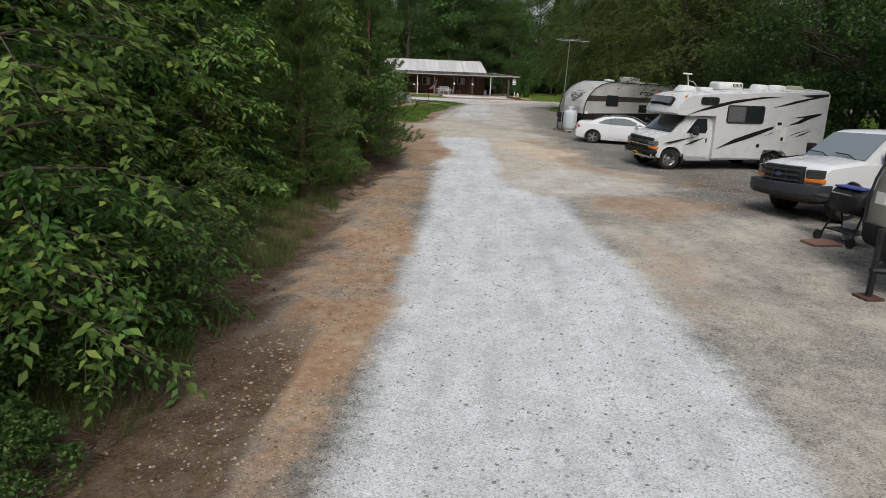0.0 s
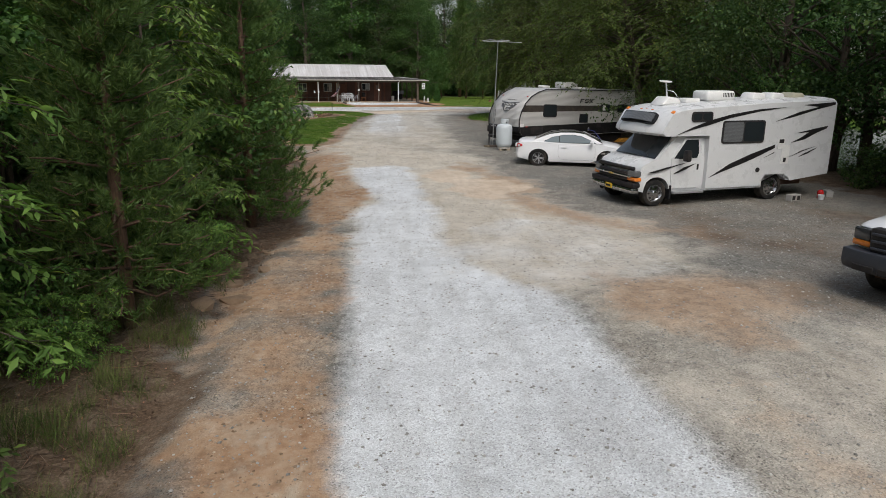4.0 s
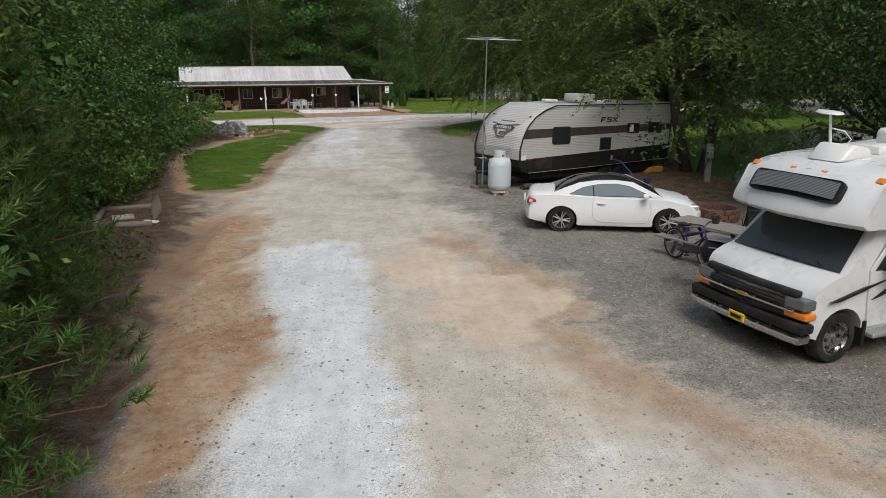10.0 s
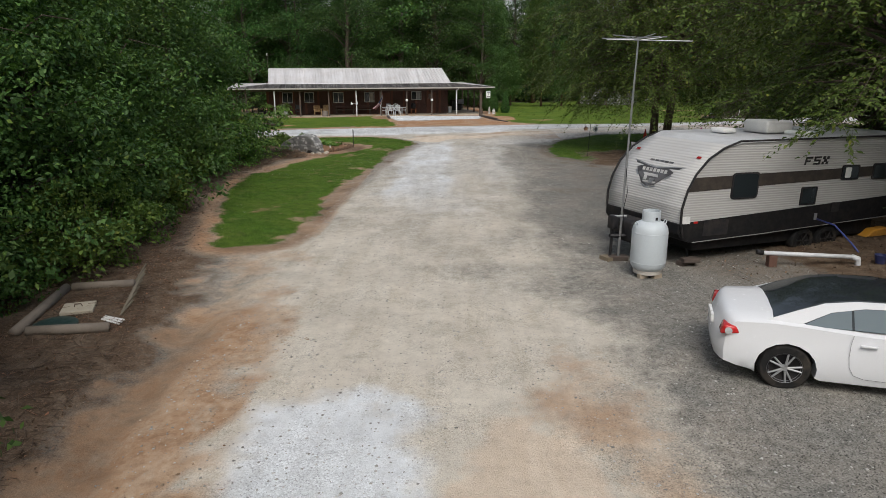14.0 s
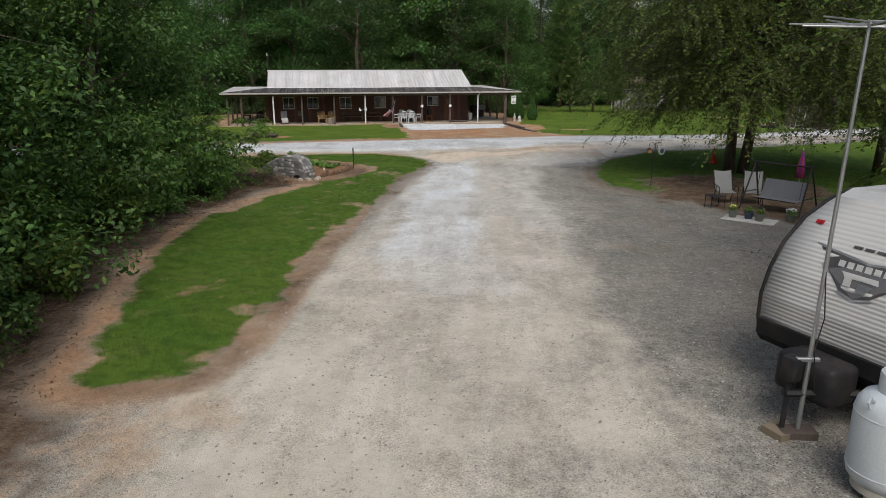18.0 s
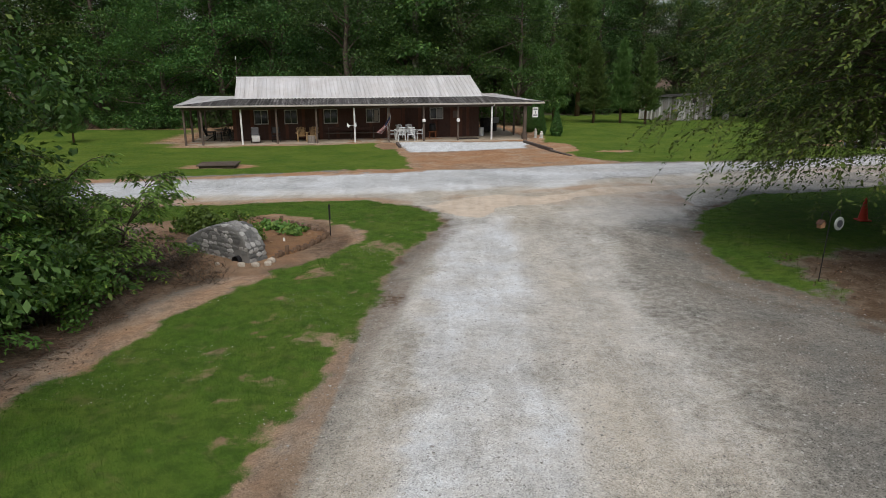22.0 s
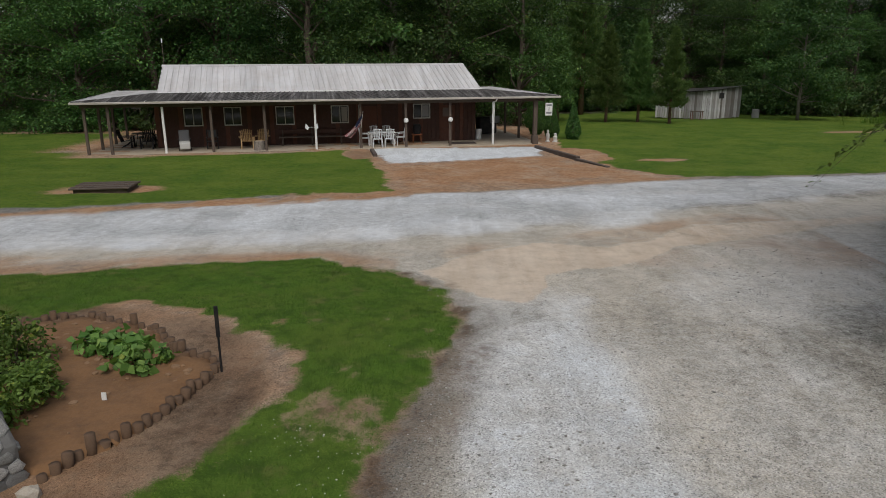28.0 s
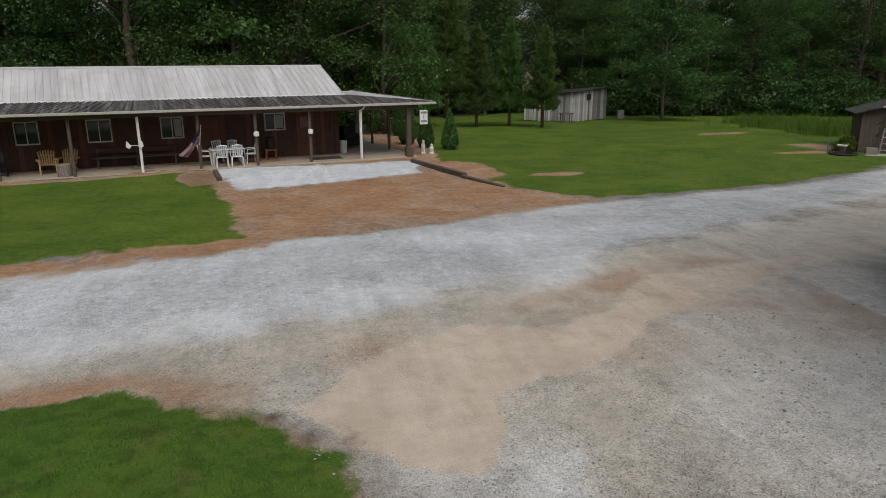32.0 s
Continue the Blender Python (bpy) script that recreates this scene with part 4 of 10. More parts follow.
# far woods behind the house and beyond the lawns
WOODS = "woodland trees"
far = [broadleaf("oak_tree", at(-34, 112), 17, 4.6, 3.0, 170, 150, 0.2, "tall leafy oak in the dark woods", M_LEAF4, 31, group=WOODS, clump_r=1.3),
       broadleaf("maple_tree", at(-22, 106), 15, 4.2, 1.2, 170, 150, 0.2, "green leafy maple at the edge of the woods", M_LEAF2, 32, group=WOODS, clump_r=1.2),
       broadleaf("poplar_tree", at(-10, 113), 19, 3.8, 4.5, 160, 150, 0.2, "tall slender poplar in the woods", M_LEAF4, 33, M_BARK, group=WOODS, clump_r=1.2),
       broadleaf("gum_tree", at(3, 109), 16, 4.4, 1.0, 180, 150, 0.2, "dense green gum tree in the woods", M_LEAF2, 34, group=WOODS, clump_r=1.25),
       pine("tall_pine", at(12, 118), 17, 3.6, "tall dark green pine in the woods", 35, 22, 26, 0.42, WOODS, 0.16, 12, 0.035)]
spots = []
g0 = np.random.default_rng(5)
for row, (yb, dx) in enumerate(((103, 5.2), (111, 6.0), (121, 6.5), (134, 8.0))):
    x = -62.0
    while x < 72:
        yy = yb + 0.16 * x * (x < 0) * 0.7 + g0.uniform(-2.2, 2.2)
        if x > 6:
            yy = yb + 19 - 4 * row * 0 + g0.uniform(-2, 2) + (4 if x < 40 else -0.35 * (x - 40))
        if x < -30:
            yy = yb - 0.9 * (-30 - x) + 2
        spots.append((x + g0.uniform(-1.5, 1.5), yy, row))
        x += dx * g0.uniform(0.75, 1.2)
for k, (x, y, row) in enumerate(spots):
    src = far[int(g0.integers(0, 5)) if row else int(g0.choice([1, 3, 0, 1]))] if x < 8 else far[int(g0.choice([0, 2, 0, 4, 2]))]
    scaled_copy(src, x, y, g0.uniform(0, 360), g0.uniform(0.8, 1.2))

# woods on both sides of the drive
SIDE = "trees along the drive"
side = [broadleaf("hickory_tree", at(-9.5, 8), 10, 3.2, 0.8, 130, 190, 0.15, "leafy hickory crowding the edge of the drive", M_LEAF2, 41, group=SIDE, clump_r=0.9),
        broadleaf("sweetgum_tree", at(-10, 40), 9, 3.0, 0.4, 130, 190, 0.15, "dense green sweetgum beside the drive", M_LEAF2, 42, group=SIDE, clump_r=0.9),
        broadleaf("elm_tree", at(19, 30), 12, 4.0, 2.2, 130, 150, 0.18, "leafy elm behind the parked vehicles", M_LEAF2, 43, group=SIDE, clump_r=1.0, droop=0.4),
        broadleaf("water_oak_tree", at(18, 20), 13, 4.2, 2.0, 140, 150, 0.18, "dark spreading oak behind the parked vehicles", M_LEAF4, 44, group=SIDE, clump_r=1.05, droop=0.3)]
for x, y, k, s in ((-8.5, 1, 1, 1.0), (-12, 3, 0, 1.2), (-11, 14, 1, 1.1), (-9.5, 19, 0, 0.9), (-12.5, 24, 1, 1.2), (-9.0, 28, 0, 0.85), (-12, 33, 0, 1.15), (-8.7, 36.5, 1, 0.8),
                   (-12.5, 45, 0, 1.1), (-10.2, 49.5, 1, 0.95), (-13.5, 53, 0, 1.0), (-16, 12, 0, 1.4), (-17, 22, 1, 1.5), (-17, 32, 0, 1.5), (-18, 42, 1, 1.5), (-19, 51, 0, 1.4), (-17, 2, 1, 1.4),
                   (-24, 56, 0, 1.2), (-22, 48, 1, 1.6), (-15.5, -6, 0, 1.3), (-9, -6, 1, 1.1)):
    scaled_copy(side[k], x, y, g0.uniform(0, 360), s)
for x, y, k, s in ((18.5, 8, 2, 1.0), (22, 14, 3, 1.1), (17.5, 17.5, 2, 0.9), (19, 23, 3, 1.0), (17.3, 29.5, 3, 0.85), (28, 21, 2, 1.3), (27, 6, 3, 1.2), (21, 1, 2, 1.1), (36, 25, 3, 1.4), (46, 36, 2, 1.3), (45, 50, 3, 1.2), (38, 64, 2, 1.0),
                   (30, 64, 2, 0.75), (20, -6, 3, 1.1), (30, 14, 2, 1.4), (46, 60, 2, 1.3), (50, 42, 3, 1.4), (16.0, 12.0, 2, 0.8), (24, 20, 2, 1.0), (52, 70, 3, 1.3), (48, 78, 2, 1.2)):
    scaled_copy(side[k], x, y, g0.uniform(0, 360), s)

# the woods go on behind the first rows
g2 = np.random.default_rng(12)
for x in np.arange(-46, -20, 5.2):
    for y in np.arange(-14, 57, 5.6):
        if x + y < 30 and not (x > -24 and y > 44):
            scaled_copy(side[int(g2.integers(0, 2))], x + g2.uniform(-1.6, 1.6), y + g2.uniform(-1.6, 1.6), g2.uniform(0, 360), g2.uniform(1.25, 1.65))
for x in np.arange(25, 62, 5.8):
    for y in np.arange(-16, 25, 5.8):
        scaled_copy(side[2 + int(g2.integers(0, 2))], x + g2.uniform(-1.6, 1.6), y + g2.uniform(-1.6, 1.6), g2.uniform(0, 360), g2.uniform(1.1, 1.45))

# elms over the trailer and on the grass island
ELM = "leafy elms over the parking place"
spray_tree("elm_tree", at(14.3, 39.8), 11.5, 6.0, 3.4, 190, 13, 38, 0.13, "leaning elm over the trailer with pale green leaves", M_LEAF3, 51, trunk_r=0.2, stems=2, group=ELM, flare=9.0)
spray_tree("elm_tree", at(15.3, 45.2), 10, 4.8, 1.3, 130, 11, 32, 0.14, "leafy elm on the pond bank", M_LEAF3, 52, trunk_r=0.16, group=ELM)
spray_tree("elm_tree", at(12.3, 58.9), 12.5, 7.0, 3.0, 240, 15, 42, 0.13, "broad twin-trunked elm with drooping branches on grass", M_LEAF3, 53, trunk_r=0.2, stems=2, group=ELM, droop=0.5, rise=0.3, dangle=0.8)
spray_tree("elm_tree", at(18.5, 59.5), 9, 4.2, 2.0, 80, 9, 24, 0.15, "leafy elm on the far pond bank", M_LEAF2, 54, trunk_r=0.16, group=ELM)
broadleaf("elm_tree", at(16.2, 31.5), 12, 4.8, 2.6, 170, 220, 0.12, "dark elm hanging over the motorhome", M_LEAF4, 55, trunk_r=0.2, droop=0.4, group=ELM, clump_r=1.0)

# crowded edge on the other side: dark trees behind, pines and leafy branches in front
EDGE = "young trees at the edge of the drive"
for x, y, k, s in ((-6.4, -4, 1, 0.8), (-6.8, 0.5, 1, 0.8), (-7.6, 4.5, 0, 0.85), (-7.6, 9.0, 1, 0.85), (-8.0, 13.2, 1, 0.9), (-6.3, 16.8, 1, 0.75), (-6.6, 20.5, 0, 0.85), (-6.3, 24.5, 1, 0.8), (-7.0, 28.0, 1, 0.75), (-9.0, 31.5, 1, 0.8), (-8.8, 33.8, 0, 0.75),
                   (-9.4, 38.8, 1, 0.75), (-10.0, 42.0, 0, 0.8), (-10.8, 46.0, 1, 0.8), (-11.3, 52.0, 0, 0.7)):
    scaled_copy(side[k], x, y, g0.uniform(0, 360), s)
spray_tree("cherry_tree", at(-4.1, 3.6), 7.0, 2.5, 1.0, 70, 8, 16, 0.115, "wild cherry with drooping glossy leaves over the verge", M_BUSH, 61, trunk_r=0.06, narrow=0.5, group=EDGE)
spray_tree("cherry_tree", at(-6.0, 8.4), 6.6, 2.0, 0.7, 60, 8, 14, 0.11, "wild cherry with drooping glossy leaves over the verge", M_LEAF5, 62, trunk_r=0.06, narrow=0.5, group=EDGE)
spray_tree("sumac_tree", at(-4.5, 1.2), 3.6, 1.7, 0.4, 40, 8, 14, 0.13, "low sumac thicket with long narrow leaves", M_LEAF2, 63, trunk_r=0.04, narrow=0.34, group=EDGE)
spray_tree("chestnut_tree", at(-4.9, 11.4), 6.5, 1.7, 0.8, 50, 7, 14, 0.18, "young chestnut with bright toothed leaves", M_BUSH, 64, trunk_r=0.05, narrow=0.33, group=EDGE)
spray_tree("chestnut_tree", at(-4.0, 17.4), 6.5, 1.8, 0.4, 55, 7, 14, 0.17, "young chestnut with bright toothed leaves", M_BUSH, 65, trunk_r=0.05, narrow=0.33, group=EDGE)
spray_tree("chestnut_tree", at(-4.7, 10.4), 2.7, 0.95, 1.2, 26, 6, 11, 0.13, "small chestnut sapling with bright toothed leaves", M_BUSH, 74, trunk_r=0.025, narrow=0.36, group=EDGE)
PINES = "young pines at the edge of the drive"
pine("young_pine", at(-3.6, 14.1), 6.2, 1.7, "young pine with reddish trunk and green needles", 66, 20, 50, 0.15, PINES, 0.10, 10, 0.009)
pine("young_pine", at(-3.1, 20.6), 7.0, 2.1, "dense dark young pine beside the drive", 67, 19, 50, 0.15, PINES, 0.06, 11, 0.009)
pine("young_pine", at(-3.7, 23.4), 6.5, 2.0, "dense dark young pine beside the drive", 68, 18, 50, 0.15, PINES, 0.06, 11, 0.009)
pine("young_pine", at(-4.9, 18.6), 8.0, 2.2, "dense dark young pine beside the drive", 69, 19, 46, 0.15, PINES, 0.06, 11, 0.009)
pine("young_pine", at(-4.6, 26.2), 6.0, 1.7, "dense dark young pine beside the drive", 70, 16, 46, 0.15, PINES, 0.08, 11, 0.009)

# undergrowth
LOW = "low leafy saplings at the verge"
sap = spray_tree("sapling", at(-3.3, 3.9), 2.2, 1.25, 0.25, 24, 7, 12, 0.12, "low sapling with drooping green leaves on the verge", M_LEAF5, 71, trunk_r=0.022, narrow=0.45, group=LOW)
for x, y, sc in ((-3.0, 5.6, 0.8), (-3.5, 7.6, 0.75), (-3.9, 9.6, 0.7), (-4.3, 4.6, 1.1), (-5.2, 8.3, 0.9), (-4.2, 13.0, 0.6), (-3.4, 18.4, 0.55)):
    scaled_copy(sap, x, y, g0.uniform(0, 360), sc)
BUSHES = "roadside bushes"
bsrc = [bush("roadside_bush", at(-6.9, 36.0), 1.3, 1.2, 2.0, 60, 90, 0.11, "dense green bush beside the dirt path", M_LEAF, 81, group=BUSHES),
        spray_tree("roadside_bush", at(-9.2, 55.0), 2.6, 1.5, 0.1, 80, 8, 17, 0.14, "light green leafy bush beside the flower bed", M_BUSH, 82, trunk_r=0.03, narrow=0.36, group=BUSHES, category="bush", stems=3, rise=0.6, top=0.5),
        bush("roadside_bush", at(-7.1, 39.6), 1.1, 1.2, 1.6, 50, 90, 0.10, "dark low bush under the trees", M_LEAF2, 83, group=BUSHES)]
for x, y, k, s in ((-7.0, 37.9, 0, 1.0), (-8.0, 41.8, 0, 1.15), (-8.9, 44.2, 1, 0.9), (-9.3, 47.0, 0, 1.1), (-9.0, 49.8, 1, 1.0), (-8.6, 52.6, 0, 1.0), (-10.3, 53.8, 1, 1.2), (-7.3, 33.8, 2, 0.9), (-7.6, 31.0, 2, 1.2), (-6.8, 28.8, 2, 1.1), (-10.5, 57.0, 2, 0.8), (-9.5, 53.4, 0, 1.15), (-10.0, 55.6, 0, 1.1),
                   (-4.9, 1.0, 2, 1.1), (-5.3, 4.0, 2, 1.2), (-5.6, 9.0, 2, 1.0), (-5.8, 13.2, 2, 1.2), (-5.0, 15.6, 2, 0.8), (-4.6, 21.8, 2, 1.0), (-5.2, 24.8, 2, 1.1), (-5.0, -2, 2, 1.2), (-3.6, 16.4, 1, 0.4), (-3.9, 12.9, 1, 0.35), (-3.7, 2.6, 2, 0.8)):
    scaled_copy(bsrc[k], x, y, g0.uniform(0, 360), s)
for x, y, s in ((16.5, 26.0, 1.0), (17.5, 20.5, 1.1), (15.4, 34.6, 0.7), (25, 60.5, 0.9), (28.5, 63, 1.0), (21, 60, 0.8), (18.8, 14, 1.1), (17.2, 10, 1.0), (33, 64, 1.1), (15.0, 48.6, 0.6)):
    scaled_copy(bsrc[2 if s > 0.85 else 0], x, y, g0.uniform(0, 360), s)
for x, y, r, k in ((-2.75, 2.3, 20, 0.45), (-3.2, 3.5, 140, 0.55), (-3.1, 5.0, 260, 0.5), (-3.6, 6.4, 75, 0.6)):
    scaled_copy(bsrc[2], x, y, r, k)

g1 = np.random.default_rng(9)
bsrc.append(bush("woodland_bush", at(5.0, 125.0), 1.2, 1.2, 1.8, 50, 90, 0.11, "dark undergrowth at the edge of the woods", M_LEAF4, 84, group="undergrowth of the woods"))
for k in range(34):
    x = 3.5 + 1.7 * k
    scaled_copy(bsrc[3], x + g1.uniform(-0.6, 0.6), (123.5 if x < 41 else 123.5 - 0.35 * (x - 41)) + g1.uniform(-1.2, 1.2), g1.uniform(0, 360), g1.uniform(1.5, 2.3))
for k in range(19):
    x = 27 + 1.7 * k
    y = np.interp(x, [27, 32.4, 38, 43.5, 60], [119, 115.5, 111.5, 107.5, 97])
    scaled_copy(bsrc[3], x + g1.uniform(-0.6, 0.6), y + g1.uniform(-0.8, 0.8), g1.uniform(0, 360), g1.uniform(1.7, 2.8))
    if k % 2 == 0:
        scaled_copy(far[k // 2 % 2], x, y + 4.0 + g1.uniform(-1, 1), g1.uniform(0, 360), g1.uniform(0.6, 0.85))
for k in range(20):
    x = -64 + 2.2 * k
    scaled_copy(bsrc[(2, 3)[k % 2]], x, (103.5 + 0.11 * x if x > -30 else 103.5 - 0.9 * (-30 - x) - 1) - 1.5 + g1.uniform(-1, 1), g1.uniform(0, 360), g1.uniform(1.2, 1.9))

# lawn pines, hedge cones and the tree by the shed
LAWNP = "lawn pines"
lp = pine("lawn_pine", at(11.7, 106.1), 7.4, 1.75, "conical young pine on the lawn", 91, 18, 46, 0.26, LAWNP, 0.2, 12, 0.018)
scaled_copy(lp, 14.1, 105.5, 70, 0.95)
scaled_copy(lp, 15.85, 103.2, 190, 0.92)
scaled_copy(lp, 8.2, 108.5, 120, 1.05)
scaled_copy(lp, 4.2, 104.5, 250, 1.1)
scaled_copy(lp, -27.5, 86.5, 10, 0.55)
broadleaf("lawn_tree", at(27.6, 107.2), 10.0, 2.9, 2.0, 150, 120, 0.2, "slender leafy tree with pale trunk on the lawn", M_LEAF4, 92, M_BARKG, trunk_r=0.11, clump_r=0.8)
broadleaf("woodland_tree", at(31.8, 122.0), 12, 3.6, 4.0, 90, 50, 0.36, "tree with bare pale trunk behind the shed", M_LEAF4, 93, M_BARKG, trunk_r=0.11, clump_r=1.1)
broadleaf("woodland_tree", at(-5.0, 103.0), 16, 3.6, 6.0, 90, 50, 0.4, "tall tree with bare grey trunk behind the roof", M_LEAF2, 94, M_BARKG, trunk_r=0.36, clump_r=1.2)


def cone_shrub(m, h, r, seed):
    g = np.random.default_rng(seed)
    o = thing("arborvitae_shrub", m, "clipped dark green conical shrub by the porch", "shrub", "conical shrubs")
    n = 2600
    z = g.random(n) ** 1.2
    rr = r * np.minimum(1, 0.55 + 2.5 * z) * np.maximum(0.04, 1 - z ** 1.25)
    a = g.random(n) * 2 * np.pi
    c = np.stack([np.cos(a) * rr, np.sin(a) * rr, 0.05 + z * h], axis=1)
    v, f = leaves(c, np.full((n, 3), 0.06), 2, 0.12, 0.1, 0.0, 0.4, g)
    part("trunk", tube([(0, 0, -0.05), (0, 0, h * 0.7)], 0.05, 6), M_BARK, o)
    mesh_np("foliage", v, f, M_LEAF2, o)
    return o


cs = cone_shrub(at(6.35, 91.3), 2.05, 0.5, 95)
for x, y in ((5.3, 92.6), (4.6, 94.6), (5.2, 97.2), (4.9, 99.8)):
    copy_thing(cs, at(x, y, 40 * x))

# loose growth nobody could count
def blades(name, label, n, where, h, w, mat, seed, lean=0.5):
    """Grass blades: thin triangles over the places that where(x, y) keeps."""
    g = np.random.default_rng(seed)
    x, y = where(g, n)
    z = ground_z(x, y)
    a = g.random(len(x)) * 2 * np.pi
    hh = h * (0.5 + 0.8 * g.random(len(x)))
    s = np.stack([np.cos(a), np.sin(a), np.zeros_like(a)], axis=1) * w
    d = np.stack([np.cos(a + 1.3) * lean * hh * (g.random(len(x)) - 0.2), np.sin(a + 1.3) * lean * hh * (g.random(len(x)) - 0.2), hh], axis=1)
    b = np.stack([x, y, z - 0.005], axis=1)
    v = np.stack([b - s, b + s, b + d], axis=1).reshape(-1, 3)
    i = np.arange(len(x)) * 3
    o = mesh_np(name, v, np.stack([i, i + 1, i + 2], axis=1), mat)
    return tagged(o, label, "grass", kind="stuff")


def lawn_where(x0, x1, y0, y1, least=0.5):
    def f(g, n):
        x, y = g.uniform(x0, x1, n), g.uniform(y0, y1, n)
        w = ground_zones(x, y)[3]
        k = w > least * (0.6 + 0.8 * g.random(n))
        return x[k], y[k]
    return f


blades("lawn_grass", "short mown green grass beside the drive", 420000, lawn_where(-12, 0, 38, 66), 0.042, 0.0035, M_GRASSB, 101, 2.4)
blades("lawn_grass", "short green grass on the island under the tree", 70000, lawn_where(6, 18, 52, 69), 0.05, 0.005, M_GRASSB, 102, 2.2)
blades("lawn_grass", "mown green lawn in front of the house", 130000, lawn_where(-30, 0, 69, 88), 0.035, 0.005, M_GRASSY, 103, 2.2)
blades("lawn_grass", "mown green lawn beside the house", 130000, lawn_where(5, 34, 76, 112), 0.035, 0.005, M_GRASSY, 104, 2.2)


def verge(g, n):
    y = g.uniform(3.0, 18, n)
    x = -3.2 + g.normal(size=n) * 0.7 - 0.06 * (y - 9)
    k = (fbm(x, y, 0.45, 31, 3) > 0.12) & (x < -2.15 - 0.03 * y)
    return x[k], y[k]


blades("tall_weeds", "tall thin roadside grass on the verge", 42000, verge, 0.34, 0.0025, M_WEED, 105, 1.8)


def weeds_far(g, n):
    x, y = g.uniform(27, 39, n), g.uniform(88, 108, n)
    k = np.hypot((x - 33.2) / 4.4, (y - 96.5) / 8.0) + 0.5 * fbm(x, y, 1.3, 41, 3) < 0.85
    return x[k], y[k]


blades("tall_weeds", "tall rank weeds at the far side of the lawn", 30000, weeds_far, 0.75, 0.009, M_GRASSB, 106, 1.1)


def scatter_stones(name, label, n, where, r0, r1, mat, seed):
    """Loose stones: squashed octahedra."""
    g = np.random.default_rng(seed)
    x, y = where(g, n)
    n = len(x)
    z = ground_z(x, y)
    r = r0 + (r1 - r0) * g.random(n) ** 3
    o = np.array([[1, 0, 0], [0, 1, 0], [-1, 0, 0], [0, -1, 0], [0, 0, 0.6], [0, 0, -0.4]])
    v = o[None] * r[:, None, None] * (0.65 + 0.6 * g.random((n, 6, 1)))
    a = g.random(n) * 6.28
    c, s = np.cos(a)[:, None], np.sin(a)[:, None]
    v = np.stack([v[..., 0] * c - v[..., 1] * s, v[..., 0] * s + v[..., 1] * c, v[..., 2]], axis=2)
    v += np.stack([x, y, z + r * 0.12], axis=1)[:, None, :]
    t = np.array([[0, 1, 4], [1, 2, 4], [2, 3, 4], [3, 0, 4], [1, 0, 5], [2, 1, 5], [3, 2, 5], [0, 3, 5]])
    f = (np.arange(n) * 6)[:, None, None] + t[None]
    ob = mesh_np(name, v.reshape(-1, 3), f.reshape(-1, 3), mat)
    return tagged(ob, label, "stones", kind="stuff")


def drive_where(x0, x1, y0, y1, skip_sand=True):
    def f(g, n):
        x, y = g.uniform(x0, x1, n), g.uniform(y0, y1, n)
        k = inside(x, y, DRIVE) > 0.1
        x, y = x[k], y[k]
        k = ground_zones(x, y)[5] < 0.4 * g.random(len(x))
        return x[k], y[k]
    return f


def stone_mat(name, lo, hi):
    m = Mat(name, lo, 0.9)
    m.color(m.ramp(m.node("ShaderNodeNewGeometry").outputs["Random Per Island"], [(0.0, lo), (0.6, [(a + b) / 2 for a, b in zip(lo, hi)]), (1.0, hi)]))
    return m.m


scatter_stones("loose_gravel", "loose pale limestone gravel", 60000, drive_where(-2.6, 12, -1, 66), 0.008, 0.028, stone_mat("pale_stones", (0.2, 0.19, 0.175), (0.5, 0.485, 0.455)), 111)
scatter_stones("dark_pebbles", "scattered dark pebbles on the gravel", 2600, drive_where(-2.6, 12, -1, 66), 0.006, 0.017, stone_mat("dark_stones", (0.1, 0.095, 0.085), (0.28, 0.26, 0.23)), 112)


def verge_where(g, n):
    y = g.uniform(0, 60, n)
    left = np.interp(y, [0, 6, 14, 20, 28, 34, 38, 46, 54, 60], [-2.3, -2.3, -2.9, -2.2, -3.4, -4.2, -5.2, -7.3, -7.0, -7.4])
    return left - np.abs(g.normal(size=n)) * 1.6, y


def clay_where(g, n):
    y = g.uniform(-1, 33, n)
    x = -0.6 - np.abs(g.normal(size=n)) * 0.75
    k = (ground_zones(x, y)[1] > 0.25) & (fbm(x, y, 0.9, 51, 3) > -0.35)
    return x[k], y[k]


def clover_where(g, n):
    x, y = g.uniform(-7, -2, n), g.uniform(40, 64, n)
    k = (ground_zones(x, y)[3] > 0.6) & (fbm(x, y, 1.6, 61, 3) > 0.45)
    return x[k], y[k]


tagged(scatter_stones("clover_flowers", "tiny white clover flowers in the grass", 5000, clover_where, 0.008, 0.014, stone_mat("clover_white", (0.5, 0.5, 0.47), (0.75, 0.74, 0.7)), 117), category="flowers")
scatter_stones("clay_rubble", "tan and orange rubble on the clay verge", 9000, clay_where, 0.006, 0.03, stone_mat("clay_stones", (0.17, 0.1, 0.055), (0.52, 0.42, 0.31)), 116)


